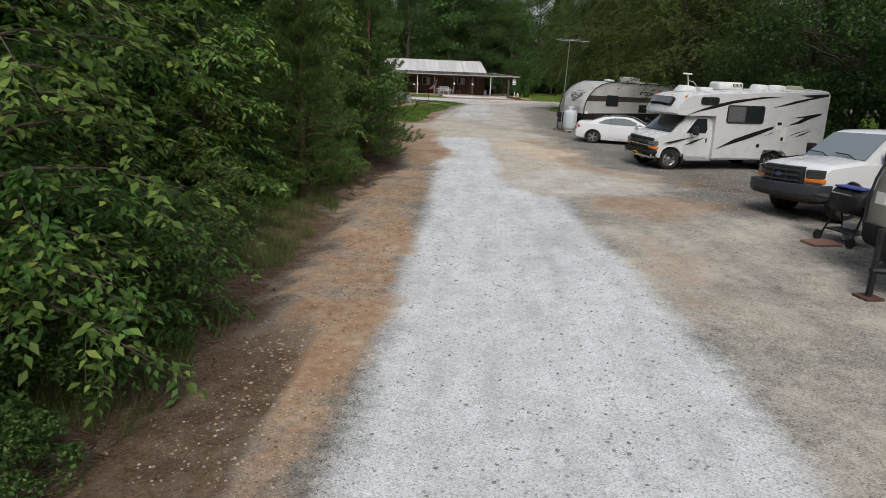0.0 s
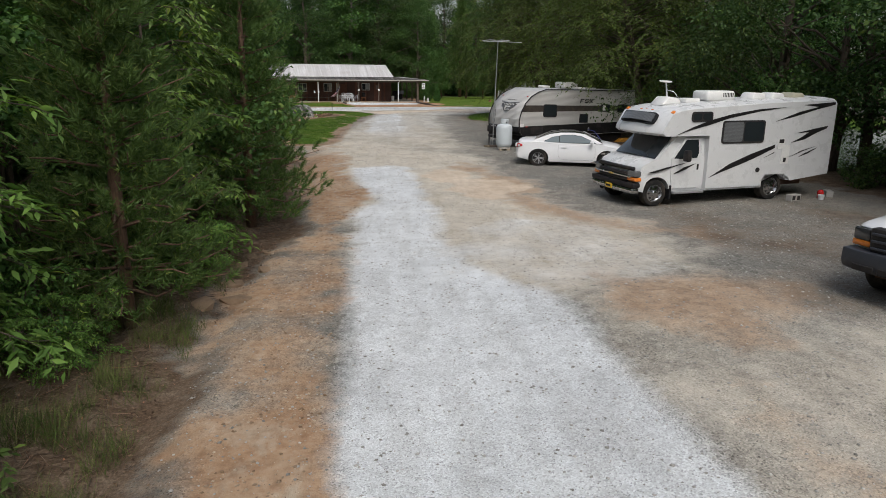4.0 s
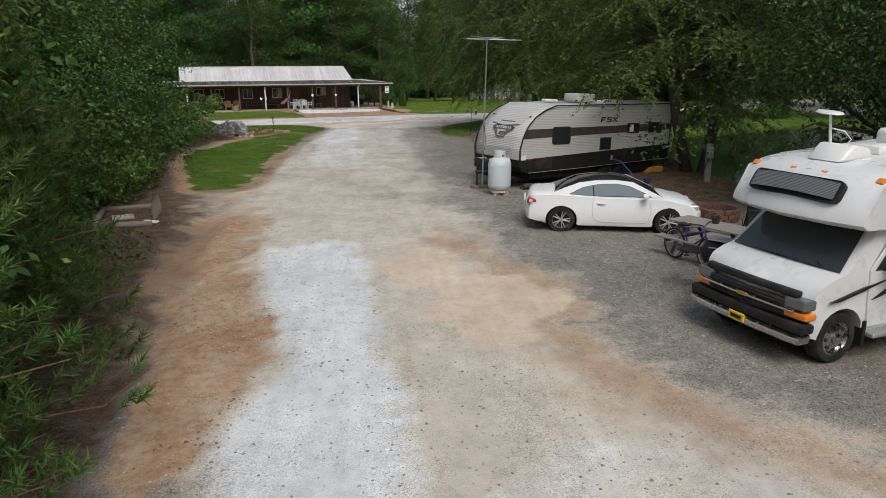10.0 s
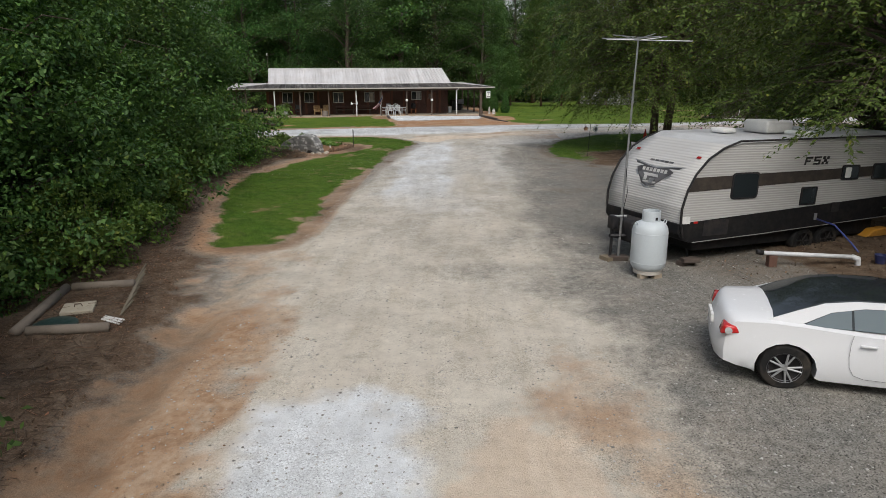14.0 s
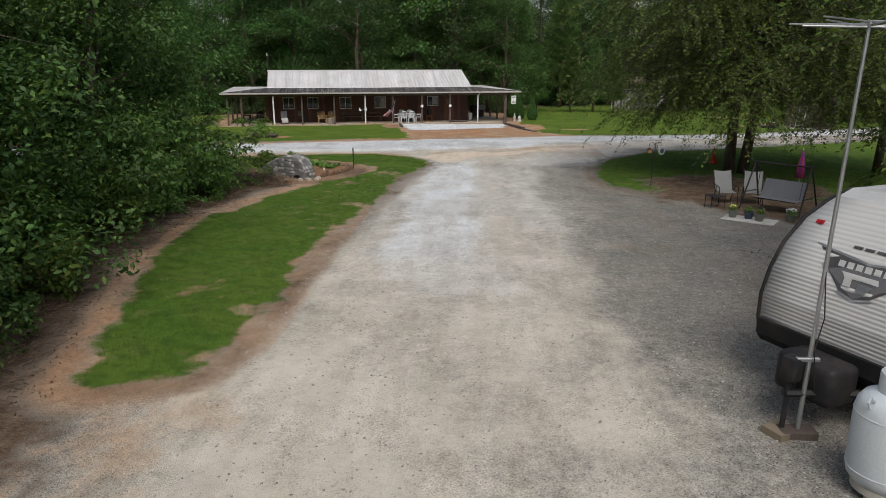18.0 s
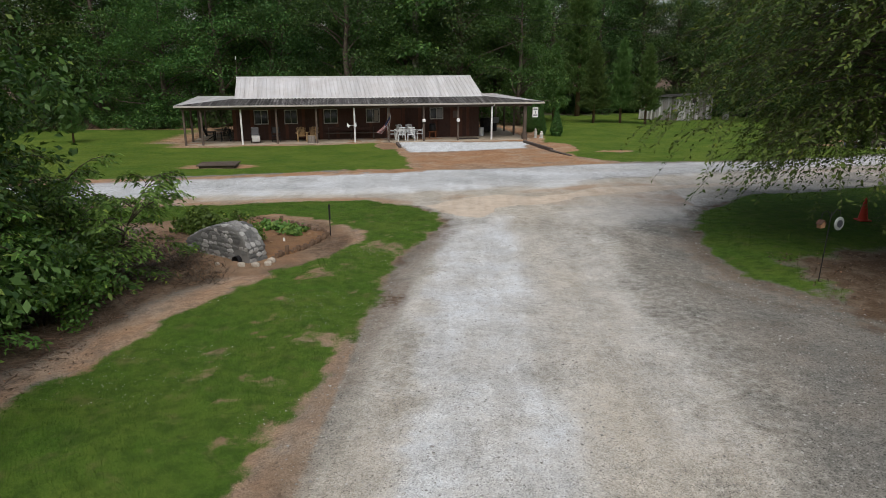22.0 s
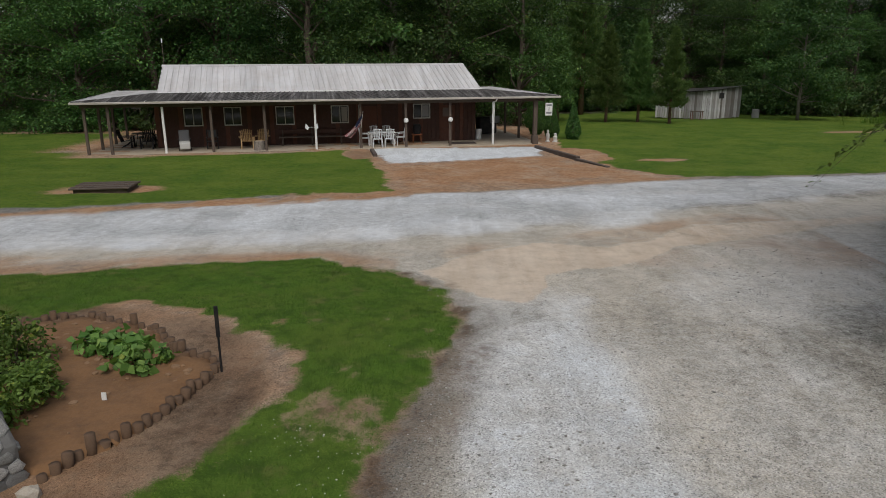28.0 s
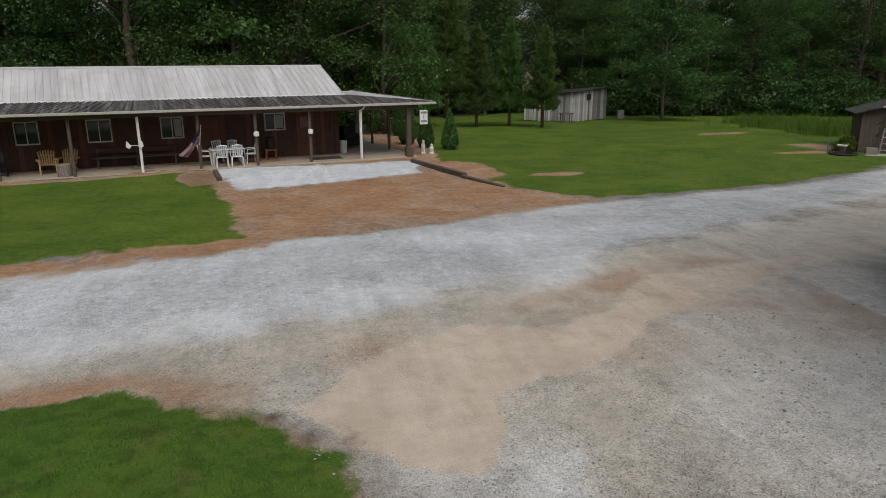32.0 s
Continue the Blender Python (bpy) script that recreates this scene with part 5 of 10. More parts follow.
def scatter_sticks(name, label, n, where, L, r, mat, seed):
    g = np.random.default_rng(seed)
    x, y = where(g, n)
    n = len(x)
    a, l = g.random(n) * 6.28, L * (0.3 + g.random(n))
    d = np.stack([np.cos(a), np.sin(a), g.normal(size=n) * 0.12], axis=1) * l[:, None]
    s = np.stack([-np.sin(a), np.cos(a), np.zeros(n)], axis=1) * r
    p = np.stack([x, y, ground_z(x, y) + 0.012 + 0.05 * g.random(n) ** 2], axis=1)
    u = np.array([0, 0, r * 1.4])
    v = np.stack([p - d / 2 - s, p - d / 2 + s, p - d / 2 + u, p + d / 2 - s * 0.5, p + d / 2 + s * 0.5, p + d / 2 + u * 0.6], axis=1).reshape(-1, 3)
    t = np.array([[0, 1, 4, 3], [1, 2, 5, 4], [2, 0, 3, 5]])
    f = ((np.arange(n) * 6)[:, None, None] + t[None]).reshape(-1, 4)
    return tagged(mesh_np(name, v, f, mat), label, "twigs", kind="stuff")


scatter_sticks("dry_twigs", "dry grey-brown twigs on the leaf litter", 15000, verge_where, 0.3, 0.004, M_TWIG, 113)


def litter_where(g, n):
    x, y = verge_where(g, n)
    return x + 0.5 * g.random(n), y


def scatter_leaves(name, label, n, where, size, mat, seed):
    g = np.random.default_rng(seed)
    x, y = where(g, n)
    c = np.stack([x, y, ground_z(x, y) + 0.02], axis=1)
    v, f = leaves(c, np.full((len(x), 3), 0.01), 1, size, 0.75, 0.0, 0.5, g)
    return tagged(mesh_np(name, v, f, mat), label, "leaves", kind="stuff")


def litter_right(g, n):
    y = g.uniform(34, 58, n)
    x = np.where(y < 47, g.uniform(7.5, 15.2, n), g.uniform(7.6, 14.0, n))
    k = (y < 46.5) | (inside(x, y, ISLAND) > -0.6)
    return x[k], y[k]


scatter_leaves("fallen_leaves", "fallen brown leaves under the elms", 9000, litter_right, 0.06, M_TWIG, 115)
scatter_leaves("fallen_leaves", "fallen brown leaves under the trees", 11000, litter_where, 0.05, leafy("fallen_leaf", (0.11, 0.075, 0.045), (0.27, 0.19, 0.115), 0.1), 114)


# ---- house ----
HA = 11.0
HO = Vector((-19.255, 84.753, -0.30))
HOUSE = Matrix.Translation(HO) @ Matrix.Rotation(radians(HA), 4, "Z")


def hm(s, v, turn=0.0, z=0.06):
    """A pose on the porch: s along the front, v back from it."""
    return HOUSE @ Matrix.Translation((s, v, z)) @ Matrix.Rotation(radians(turn), 4, "Z")


def tin(name, stops, broad, amount, across=5.0, fine=0.5):
    """Roof sheet with stains that run down the fall, board by board."""
    m = Mat(name, stops[0][1], 0.5, 0.1)
    streak = m.noise(1.0, 4, 0.6, stretch=(across, 0.22, 0.22))
    sheet = m.noise(1.0, 1, 0.5, stretch=(1.3, 0.02, 0.02))
    c = m.ramp(streak, stops)
    c = m.mix(m.ramp(m.noise(0.8, 6, 0.65), [(0.42, 0.0), (0.7, amount)]), c, broad)
    m.color(m.mix(1.0, c, m.ramp(sheet, [(0.35, 0.82), (0.65, 1.0)]), "MULTIPLY"))
    m.rough(m.ramp(m.noise(3, 4), [(0.3, 0.4), (0.7, 0.65)]))
    return m.m


M_TIN = tin("roof_tin", [(0.3, (0.5, 0.485, 0.48)), (0.5, (0.62, 0.61, 0.61)), (0.75, (0.69, 0.685, 0.69))], (0.4, 0.34, 0.3), 0.35)
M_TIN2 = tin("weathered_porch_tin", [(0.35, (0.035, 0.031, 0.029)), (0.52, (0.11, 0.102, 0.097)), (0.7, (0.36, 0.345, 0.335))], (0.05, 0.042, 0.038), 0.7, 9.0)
M_SIDING = worn("dark_red_brown_wood", (0.075, 0.034, 0.024), 0.8, amount=0.5, scale=2.0, dirt=(0.03, 0.02, 0.015))
M_SIDING2 = worn("reddish_wood", (0.13, 0.05, 0.03), 0.8, amount=0.4, scale=2.0, dirt=(0.05, 0.025, 0.02))
M_SLAB = worn("porch_concrete", (0.4, 0.34, 0.26), 0.85, amount=0.35, scale=0.9, dirt=(0.25, 0.17, 0.11))
M_OLDWOOD = worn("weathered_wood", (0.1, 0.075, 0.058), 0.85, amount=0.4, dirt=(0.04, 0.03, 0.025))
M_TIMBER = worn("old_timber", (0.08, 0.06, 0.05), 0.9, amount=0.4, dirt=(0.2, 0.17, 0.14))
M_WINFRAME = worn("window_frame_white", (0.55, 0.55, 0.52), 0.5, amount=0.2)
house = thing("house", HOUSE, "long low wooden house with tin roof and wraparound porch", "house")
part("porch_floor", box(0.2, 23.9, -0.15, 9.6, -0.3, 0.06, 0.02), M_SLAB, house, "tan concrete porch floor")
wall = part("wall", box(3.1, 20.7, 2.5, 8.6, 0.0, 2.75), M_SIDING, house, "dark red-brown board wall")
n = 74
for k in range(n):
    s0 = 3.1 + 17.6 * k / n
    part("siding_board", box(s0 + 0.008, s0 + 17.6 / n - 0.008, 2.475 - 0.006 * (k % 3), 2.51, 0.1, 2.7), M_SIDING2 if (k * 7) % 5 == 0 else M_SIDING, wall)
for s0, s1, z0, z1 in ((4.63, 5.5, 1.24, 2.12), (6.7, 7.52, 1.24, 2.12), (9.44, 10.34, 1.22, 2.12), (12.45, 13.33, 1.25, 2.12), (17.08, 17.97, 1.42, 2.14)):
    w = part("window", box(s0, s1, 2.44, 2.5, z0, z1), M_GLASS, house, "dark window with pale frame")
    for a in (box(s0 - 0.05, s1 + 0.05, 2.40, 2.47, z0 - 0.06, z0), box(s0 - 0.05, s1 + 0.05, 2.40, 2.47, z1, z1 + 0.05), box(s0 - 0.05, s0, 2.40, 2.47, z0, z1), box(s1, s1 + 0.05, 2.40, 2.47, z0, z1), box((s0 + s1) / 2 - 0.02, (s0 + s1) / 2 + 0.02, 2.41, 2.47, z0, z1)):
        part("window_frame", a, M_WINFRAME, w)
part("curtain", box(17.55, 17.93, 2.425, 2.445, 1.46, 2.1), worn("grey_curtain", (0.3, 0.31, 0.32), 0.9), house)
part("curtain", box(12.98, 13.3, 2.425, 2.445, 1.28, 2.08), worn("pale_curtain", (0.34, 0.33, 0.3), 0.9), house)
d = part("door", box(14.05, 14.95, 2.43, 2.5, 0.06, 2.1), M_SIDING2, house, "dark wooden door")
part("door_frame", box(13.92, 14.05, 2.41, 2.49, 0.06, 2.18), M_WINFRAME, d)
part("door_handle", box(14.86, 14.92, 2.38, 2.43, 1.0, 1.06), M_ALLOY, d)
d = part("door", box(18.55, 19.45, 2.43, 2.5, 0.06, 2.1), M_SIDING2, house, "dark wooden door")
part("notice", box(18.75, 19.1, 2.41, 2.43, 1.45, 1.95), worn("notice_brown", (0.16, 0.12, 0.1), 0.7), d)


def slope(name, u0a, u1a, va, za, u0b, u1b, vb, zb, mat, label, ribs, thick=0.05, rib_h=0.042, parent=None):
    """A tin roof plane from its lower edge (va, za) to its upper (vb, zb), with raised ribs along the fall."""
    b = bmesh.new()
    q = [Vector((u0a, va, za)), Vector((u1a, va, za)), Vector((u1b, vb, zb)), Vector((u0b, vb, zb))]
    lo = [b.verts.new(p - Vector((0, 0, thick))) for p in q]
    hi = [b.verts.new(p) for p in q]
    b.faces.new(lo[::-1])
    b.faces.new(hi)
    for i in range(4):
        b.faces.new((lo[i], lo[(i + 1) % 4], hi[(i + 1) % 4], hi[i]))
    bmesh.ops.recalc_face_normals(b, faces=b.faces)
    r = part(name, b, mat, parent or house, label)
    for k in range(ribs + 1):
        t = k / ribs
        a, c = q[0].lerp(q[1], t), q[3].lerp(q[2], t)
        b = bmesh.new()
        w = (q[1] - q[0]).normalized() * 0.022
        up = Vector((0, 0, rib_h))
        vs = [b.verts.new(p) for p in (a - w, a + w, a + w * 0.5 + up, a - w * 0.5 + up, c - w, c + w, c + w * 0.5 + up, c - w * 0.5 + up)]
        for f in ((0, 1, 2, 3), (4, 5, 6, 7), (0, 1, 5, 4), (1, 2, 6, 5), (2, 3, 7, 6), (3, 0, 4, 7)):
            b.faces.new([vs[i] for i in f])
        bmesh.ops.recalc_face_normals(b, faces=b.faces)
        part("roof_rib", b, mat, r)
    return r


slope("roof", 3.38, 20.98, 2.45, 3.0, 3.25, 20.55, 5.3, 4.37, M_TIN, "pale ribbed tin roof", 58)
slope("roof", 3.38, 20.98, 8.15, 3.0, 3.25, 20.55, 5.3, 4.37, M_TIN, "pale ribbed tin roof", 20)
part("ridge_cap", prism([(5.12, 4.3), (5.3, 4.41), (5.48, 4.3), (5.3, 4.36)], 3.2, 20.6), M_TIN, house, m=Matrix(((0, 1, 0, 0), (1, 0, 0, 0), (0, 0, 1, 0), (0, 0, 0, 1))))
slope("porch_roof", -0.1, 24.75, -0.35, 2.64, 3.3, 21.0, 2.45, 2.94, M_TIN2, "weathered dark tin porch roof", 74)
slope("porch_roof", -0.1, 3.3, -0.35, 2.645, -0.3, 3.3, 9.3, 2.88, M_TIN, "pale tin side porch roof", 1)
slope("porch_roof", 21.0, 24.75, -0.35, 2.645, 21.0, 23.2, 9.3, 2.88, M_TIN, "pale tin side porch roof", 1)
part("flashing", box(3.3, 21.05, 2.36, 2.5, 2.93, 3.0, 0.01), M_WHITE, house, "white roof flashing")
part("gutter", box(-0.14, 24.8, -0.46, -0.35, 2.54, 2.65, 0.015), worn("gutter_tan", (0.45, 0.42, 0.37), 0.5, amount=0.4), house, "pale gutter")
part("porch_beam", box(0.2, 24.0, -0.06, 0.08, 2.36, 2.55, 0.01), M_OLDWOOD, house, "dark porch beam")
for v0, s in ((0.1, 0.3), (0.1, 23.6)):
    part("porch_beam", box(s - 0.07, s + 0.07, v0, 9.2, 2.36, 2.55, 0.01), M_OLDWOOD, house)
for s, u in ((3.35, 0.0), (20.7, 0.0)):
    b = bmesh.new()
    vs = [b.verts.new(p) for p in ((s, 2.5, 2.6), (s, 8.1, 2.6), (s, 8.1, 2.96), (s, 5.3, 4.3), (s, 2.5, 2.96))]
    b.faces.new(vs)
    bmesh.ops.solidify(b, geom=b.faces[:], thickness=0.1)
    part("gable", b, M_SIDING, house)
for s in (4.0, 11.5, 21.1):
    p = part("post", box(s - 0.055, s + 0.055, -0.06, 0.06, 0.0, 2.4, 0.012), M_WHITE, house, "white porch post")
    if s > 20:
        part("downpipe", tube([(s + 0.12, -0.4, 2.56), (s + 0.1, -0.2, 2.42), (s + 0.02, -0.1, 2.36), (s, -0.1, 0.1)], 0.035, 8), M_WHITE, p)
for s, v in ((6.3, 0), (8.94, 0), (13.85, 0), (16.27, 0), (18.69, 0), (0.35, 0), (1.45, 0), (0.35, 2.4), (0.35, 5.0), (0.35, 7.6), (23.5, 3.0), (23.5, 6.0), (23.5, 9.0)):
    part("post", box(s - 0.065, s + 0.065, v - 0.06, v + 0.06, 0.0, 2.4, 0.01), M_OLDWOOD, house, "dark wooden post")
p = part("post", box(23.4, 23.62, -0.1, 0.12, 0.0, 2.4, 0.015), M_OLDWOOD, house, "thick dark corner post")
part("post_base", box(23.34, 23.68, -0.16, 0.18, 0.0, 0.5, 0.02), M_OLDWOOD, p)
part("porch_edge", box(0.2, 14.0, -0.24, -0.15, -0.3, 0.04, 0.01), M_TIMBER, house, "dark timber porch edging")
sign = part("sign", box(23.95, 24.35, -0.4, -0.37, 1.6, 2.28, 0.005), M_WHITE, house, "white hanging sign with faint lines")
for z in (2.16, 1.75):
    part("sign_line", box(24.0, 24.3, -0.408, -0.398, z - 0.05, z + 0.05), worn("grey_ink", (0.22, 0.23, 0.25), 0.6), sign)
part("sign_line", box(24.13, 24.17, -0.408, -0.398, 1.85, 2.05), worn("grey_ink", (0.22, 0.23, 0.25), 0.6), sign)
part("sign_chain", tube([(24.15, -0.385, 2.28), (24.15, -0.385, 2.55)], 0.01, 5), M_BLACK, sign)
# rounded stand-ins for flat white plaques hung on two posts, not lamps
for s in (16.27, 18.69):
    part("lantern", auto(lathe([(0, 0), (0.11, 0.03), (0.13, 0.12), (0.1, 0.22), (0, 0.25)], 14)), M_WHITE, house, "rounded stand-in for a white plaque on a porch post", m=Matrix.Translation((s, -0.13, 1.35)))
aerial = thing("aerial_pole", HOUSE @ Matrix.Translation((3.15, 6.2, 2.9)), "thin pole with a white tip above the roof", "aerial")
part("pole", tube([(0, 0, 0), (0, 0, 2.7)], 0.018, 6), M_OLDWOOD, aerial)
part("tip", tube([(0, 0, 2.7), (0, 0, 2.95)], 0.035, 8), M_WHITE, aerial)


# porch furniture
def slat_chair(name, m, label, mat, group, arms=True):
    """A garden armchair with a slatted, rounded back."""
    o = thing(name, m, label, "chair", group)
    part("seat", prism([(-0.25, 0.42), (0.28, 0.32), (0.28, 0.3), (-0.25, 0.4)], -0.26, 0.26), mat, o, m=Matrix.Rotation(radians(90), 4, "Z"))
    for k in range(7):
        x = -0.27 + 0.09 * k
        top = 1.0 - 0.9 * x * x - 0.04
        part("back_slat", tube([(x * 0.85, 0.24, 0.33), (x * 1.1, 0.46, top)], 0.032, 4), mat, o)
    part("back_rail", tube([(-0.28, 0.38, 0.72), (0, 0.42, 0.76), (0.28, 0.38, 0.72)], 0.025, 5), mat, o)
    for s in (-1, 1):
        part("leg", box(s * 0.3 - 0.03, s * 0.3 + 0.03, -0.32, -0.24, 0, 0.58), mat, o)
        part("leg", prism([(-0.3, 0.0), (-0.22, 0.0), (0.3, 0.32), (0.3, 0.4)], s * 0.3 - 0.02, s * 0.3 + 0.02), mat, o, m=Matrix.Rotation(radians(-90), 4, "Z") @ Matrix.Translation((-0.0, 0, 0)))
        part("armrest", box(s * 0.34 - 0.07, s * 0.34 + 0.07, -0.36, 0.34, 0.57, 0.61, 0.01), mat, o)
    return o


M_CEDAR = worn("cedar_wood", (0.5, 0.33, 0.16), 0.7, amount=0.25)
ADI = "wooden armchairs on the porch"
a = slat_chair("adirondack_chair", hm(7.85, 1.35, 8), "light cedar armchair with fan back on the porch", M_CEDAR, ADI)
copy_thing(a, hm(8.6, 1.5, -12))
stump = thing("tree_stump_table", hm(8.55, 0.35), "sawn grey tree stump used as a side table", "stump")
b = lathe([(0.31, 0), (0.28, 0.06), (0.27, 0.44), (0.25, 0.47)], 18)
for v in b.verts:
    v.co.x *= 1 + 0.06 * math.sin(5 * math.atan2(v.co.y, v.co.x))
part("trunk", auto(b), M_BARKG, stump)
part("top", lathe([(0.25, 0.465), (0.25, 0.475), (0, 0.475)], 18), worn("sawn_wood", (0.35, 0.28, 0.2), 0.8), stump)
rec = thing("recliner_chair", hm(4.75, 0.95, 10), "black metal recliner with pale grey cushions", "chair")
part("frame", tube([(-0.3, 0.4, 0.05), (-0.3, -0.3, 0.05), (-0.3, -0.3, 0.6), (-0.3, 0.35, 0.6)], 0.02, 6), M_BLACK, rec)
part("frame", tube([(0.3, 0.4, 0.05), (0.3, -0.3, 0.05), (0.3, -0.3, 0.6), (0.3, 0.35, 0.6)], 0.02, 6), M_BLACK, rec)
M_CUSH = worn("pale_cushion", (0.5, 0.5, 0.48), 0.9, amount=0.1)
part("seat_cushion", auto(box(-0.27, 0.27, -0.35, 0.25, 0.32, 0.5, 0.06, 3), 60), M_CUSH, rec)
part("back_cushion", auto(box(-0.26, 0.26, 0.2, 0.36, 0.45, 1.05, 0.06, 3), 60), worn("grey_cushion", (0.17, 0.17, 0.18), 0.9), rec)
part("foot_cushion", auto(box(-0.26, 0.26, -0.55, -0.35, 0.12, 0.45, 0.05, 3), 60), M_CUSH, rec)
rk = thing("rocking_chair", hm(6.1, 1.25, 5), "dark slatted rocking chair on the porch", "chair")
for s in (-1, 1):
    part("rocker", tube([(s * 0.27, -0.4, 0.08), (s * 0.27, 0, 0.02), (s * 0.27, 0.45, 0.1)], 0.02, 5), M_BLACK, rk)
    for y in (-0.22, 0.22):
        part("leg", tube([(s * 0.27, y, 0.04), (s * 0.27, y, 0.62 if y < 0 else 1.05)], 0.022, 5), M_BLACK, rk)
    part("armrest", box(s * 0.27 - 0.04, s * 0.27 + 0.04, -0.28, 0.24, 0.6, 0.63), M_BLACK, rk)
part("seat", box(-0.27, 0.27, -0.25, 0.25, 0.4, 0.43, 0.01), M_BLACK, rk)
part("back_panel", box(-0.22, 0.22, 0.21, 0.235, 0.6, 1.0, 0.01), worn("dark_mesh", (0.06, 0.062, 0.066), 0.7), rk)
bench = thing("porch_bench", hm(11.3, 2.1), "long dark wooden bench against the wall", "bench")
part("seat", box(-1.8, 1.8, -0.2, 0.2, 0.42, 0.47, 0.01), M_OLDWOOD, bench)
part("backrest", box(-1.8, 1.8, 0.17, 0.21, 0.6, 0.85, 0.01), M_SIDING, bench)
for x in (-1.6, 0, 1.6):
    part("leg", box(x - 0.04, x + 0.04, -0.18, 0.18, 0, 0.42), M_OLDWOOD, bench)
    part("back_post", box(x - 0.03, x + 0.03, 0.14, 0.19, 0.42, 0.85), M_OLDWOOD, bench)
# white garden table and chairs
M_PLASTW = worn("white_plastic", (0.74, 0.75, 0.76), 0.45, amount=0.08)
tb = thing("garden_table", hm(15.05, 0.95, 0), "white plastic garden table on the porch", "table")
part("tabletop", auto(box(-0.75, 0.75, -0.42, 0.42, 0.69, 0.73, 0.015, 2)), M_PLASTW, tb)
for x in (-0.62, 0.62):
    for y in (-0.32, 0.32):
        part("leg", tube([(x, y, 0), (x * 0.95, y * 0.95, 0.7)], 0.03, 6), M_PLASTW, tb)
gc = thing("garden_chair", hm(14.6, 0.3, 180), "white plastic garden chair at the table", "chair", "white chairs round the table")
part("seat", auto(box(-0.23, 0.23, -0.22, 0.24, 0.42, 0.45, 0.012, 2)), M_PLASTW, gc)
for k in range(5):
    part("back_slat", tube([(-0.18 + 0.09 * k, -0.2, 0.45), (-0.18 + 0.09 * k, -0.3, 0.95)], 0.025, 4), M_PLASTW, gc)
part("back_rail", tube([(-0.23, -0.3, 0.93), (0, -0.33, 0.98), (0.23, -0.3, 0.93)], 0.03, 6), M_PLASTW, gc)
for s in (-1, 1):
    for y in (-0.22, 0.22):
        part("leg", tube([(s * 0.25, y * 1.1, 0), (s * 0.23, y, 0.43)], 0.022, 5), M_PLASTW, gc)
    part("armrest", tube([(s * 0.26, -0.26, 0.68), (s * 0.27, 0.2, 0.66), (s * 0.25, 0.22, 0.44)], 0.022, 5), M_PLASTW, gc)
gc.matrix_basis = hm(14.75, 0.22, 0)
for s, v, t in ((15.4, 0.2, 0), (14.7, 1.7, 180), (15.4, 1.75, 175), (14.1, 0.9, -90), (16.1, 0.95, 95)):
    copy_thing(gc, hm(s, v, t))
flag = thing("flag_on_pole", hm(13.85, -0.1, 0), "striped flag drooping from a slanted pole on a post", "flag")
part("pole", tube([(0.0, -0.06, 1.05), (0.1, -0.6, 1.95)], 0.014, 6), M_WHITE, flag)


def flag_point(u, w):
    """A point of the cloth: u from the pole to the free end, w from the upper to the lower edge."""
    top = Vector((0.09, -0.58, 1.9)).lerp(Vector((-0.92, -0.62, 0.72)), u)
    low = Vector((0.02, -0.27, 1.35)).lerp(Vector((-0.55, -0.5, 0.58)), u)
    p = top.lerp(low, w)
    p.y += 0.07 * math.sin(7.0 * w + 2.2 * u) * (0.3 + u) + 0.03 * math.sin(9.0 * u)
    p.z -= 0.14 * math.sin(math.pi * u) * (1 - 0.5 * w)
    return p


FLAG_RED, FLAG_WHITE = worn("flag_red", (0.34, 0.035, 0.05), 0.8), worn("flag_white", (0.6, 0.57, 0.56), 0.8)


def cloth(u0, u1, w0, w1, lift=0.0):
    b = bmesh.new()
    rows = [[b.verts.new(flag_point(u0 + (u1 - u0) * a / 10, w0 + (w1 - w0) * c / 2) + Vector((0, lift, 0))) for c in range(3)] for a in range(11)]
    for q, r in zip(rows, rows[1:]):
        for c in range(2):
            b.faces.new((q[c], q[c + 1], r[c + 1], r[c]))
    bmesh.ops.solidify(b, geom=b.faces[:], thickness=0.003)
    return auto(b)


for k in range(13):
    part("flag_stripe", cloth(0.0 if k > 6 else 0.42, 1.0, k / 13, (k + 1) / 13), FLAG_WHITE if k % 2 else FLAG_RED, flag)
part("flag_canton", cloth(0.0, 0.42, 0.0, 7 / 13), worn("flag_blue", (0.03, 0.04, 0.1), 0.8), flag)
st = thing("wooden_stool", hm(17.15, 1.9), "small orange-stained wooden stool", "stool")
M_ORW = worn("orange_wood", (0.3, 0.1, 0.035), 0.6)
part("seat", auto(box(-0.28, 0.28, -0.2, 0.2, 0.42, 0.48, 0.015)), M_ORW, st)
for x in (-0.2, 0.2):
    for y in (-0.14, 0.14):
        part("leg", tube([(x * 1.15, y * 1.15, 0), (x, y, 0.43)], 0.03, 6), M_ORW, st)
pot = thing("black_kettle", hm(17.15, 1.9, 0, 0.54), "black iron pot standing on the stool", "pot")
part("pot", auto(lathe([(0.16, 0), (0.24, 0.12), (0.25, 0.4), (0.2, 0.5), (0.22, 0.55), (0, 0.56)], 18)), M_BLACK, pot)
mat_ = thing("door_mat", hm(19.6, 1.0), "dark brown door mat on the porch", "mat")
part("mat", box(-0.75, 0.75, -0.45, 0.45, 0, 0.02, 0.005), worn("dark_mat", (0.035, 0.025, 0.02), 0.95), mat_)
bin_ = thing("white_bin", hm(20.95, 2.75), "white plastic bin beside the wall", "bin")
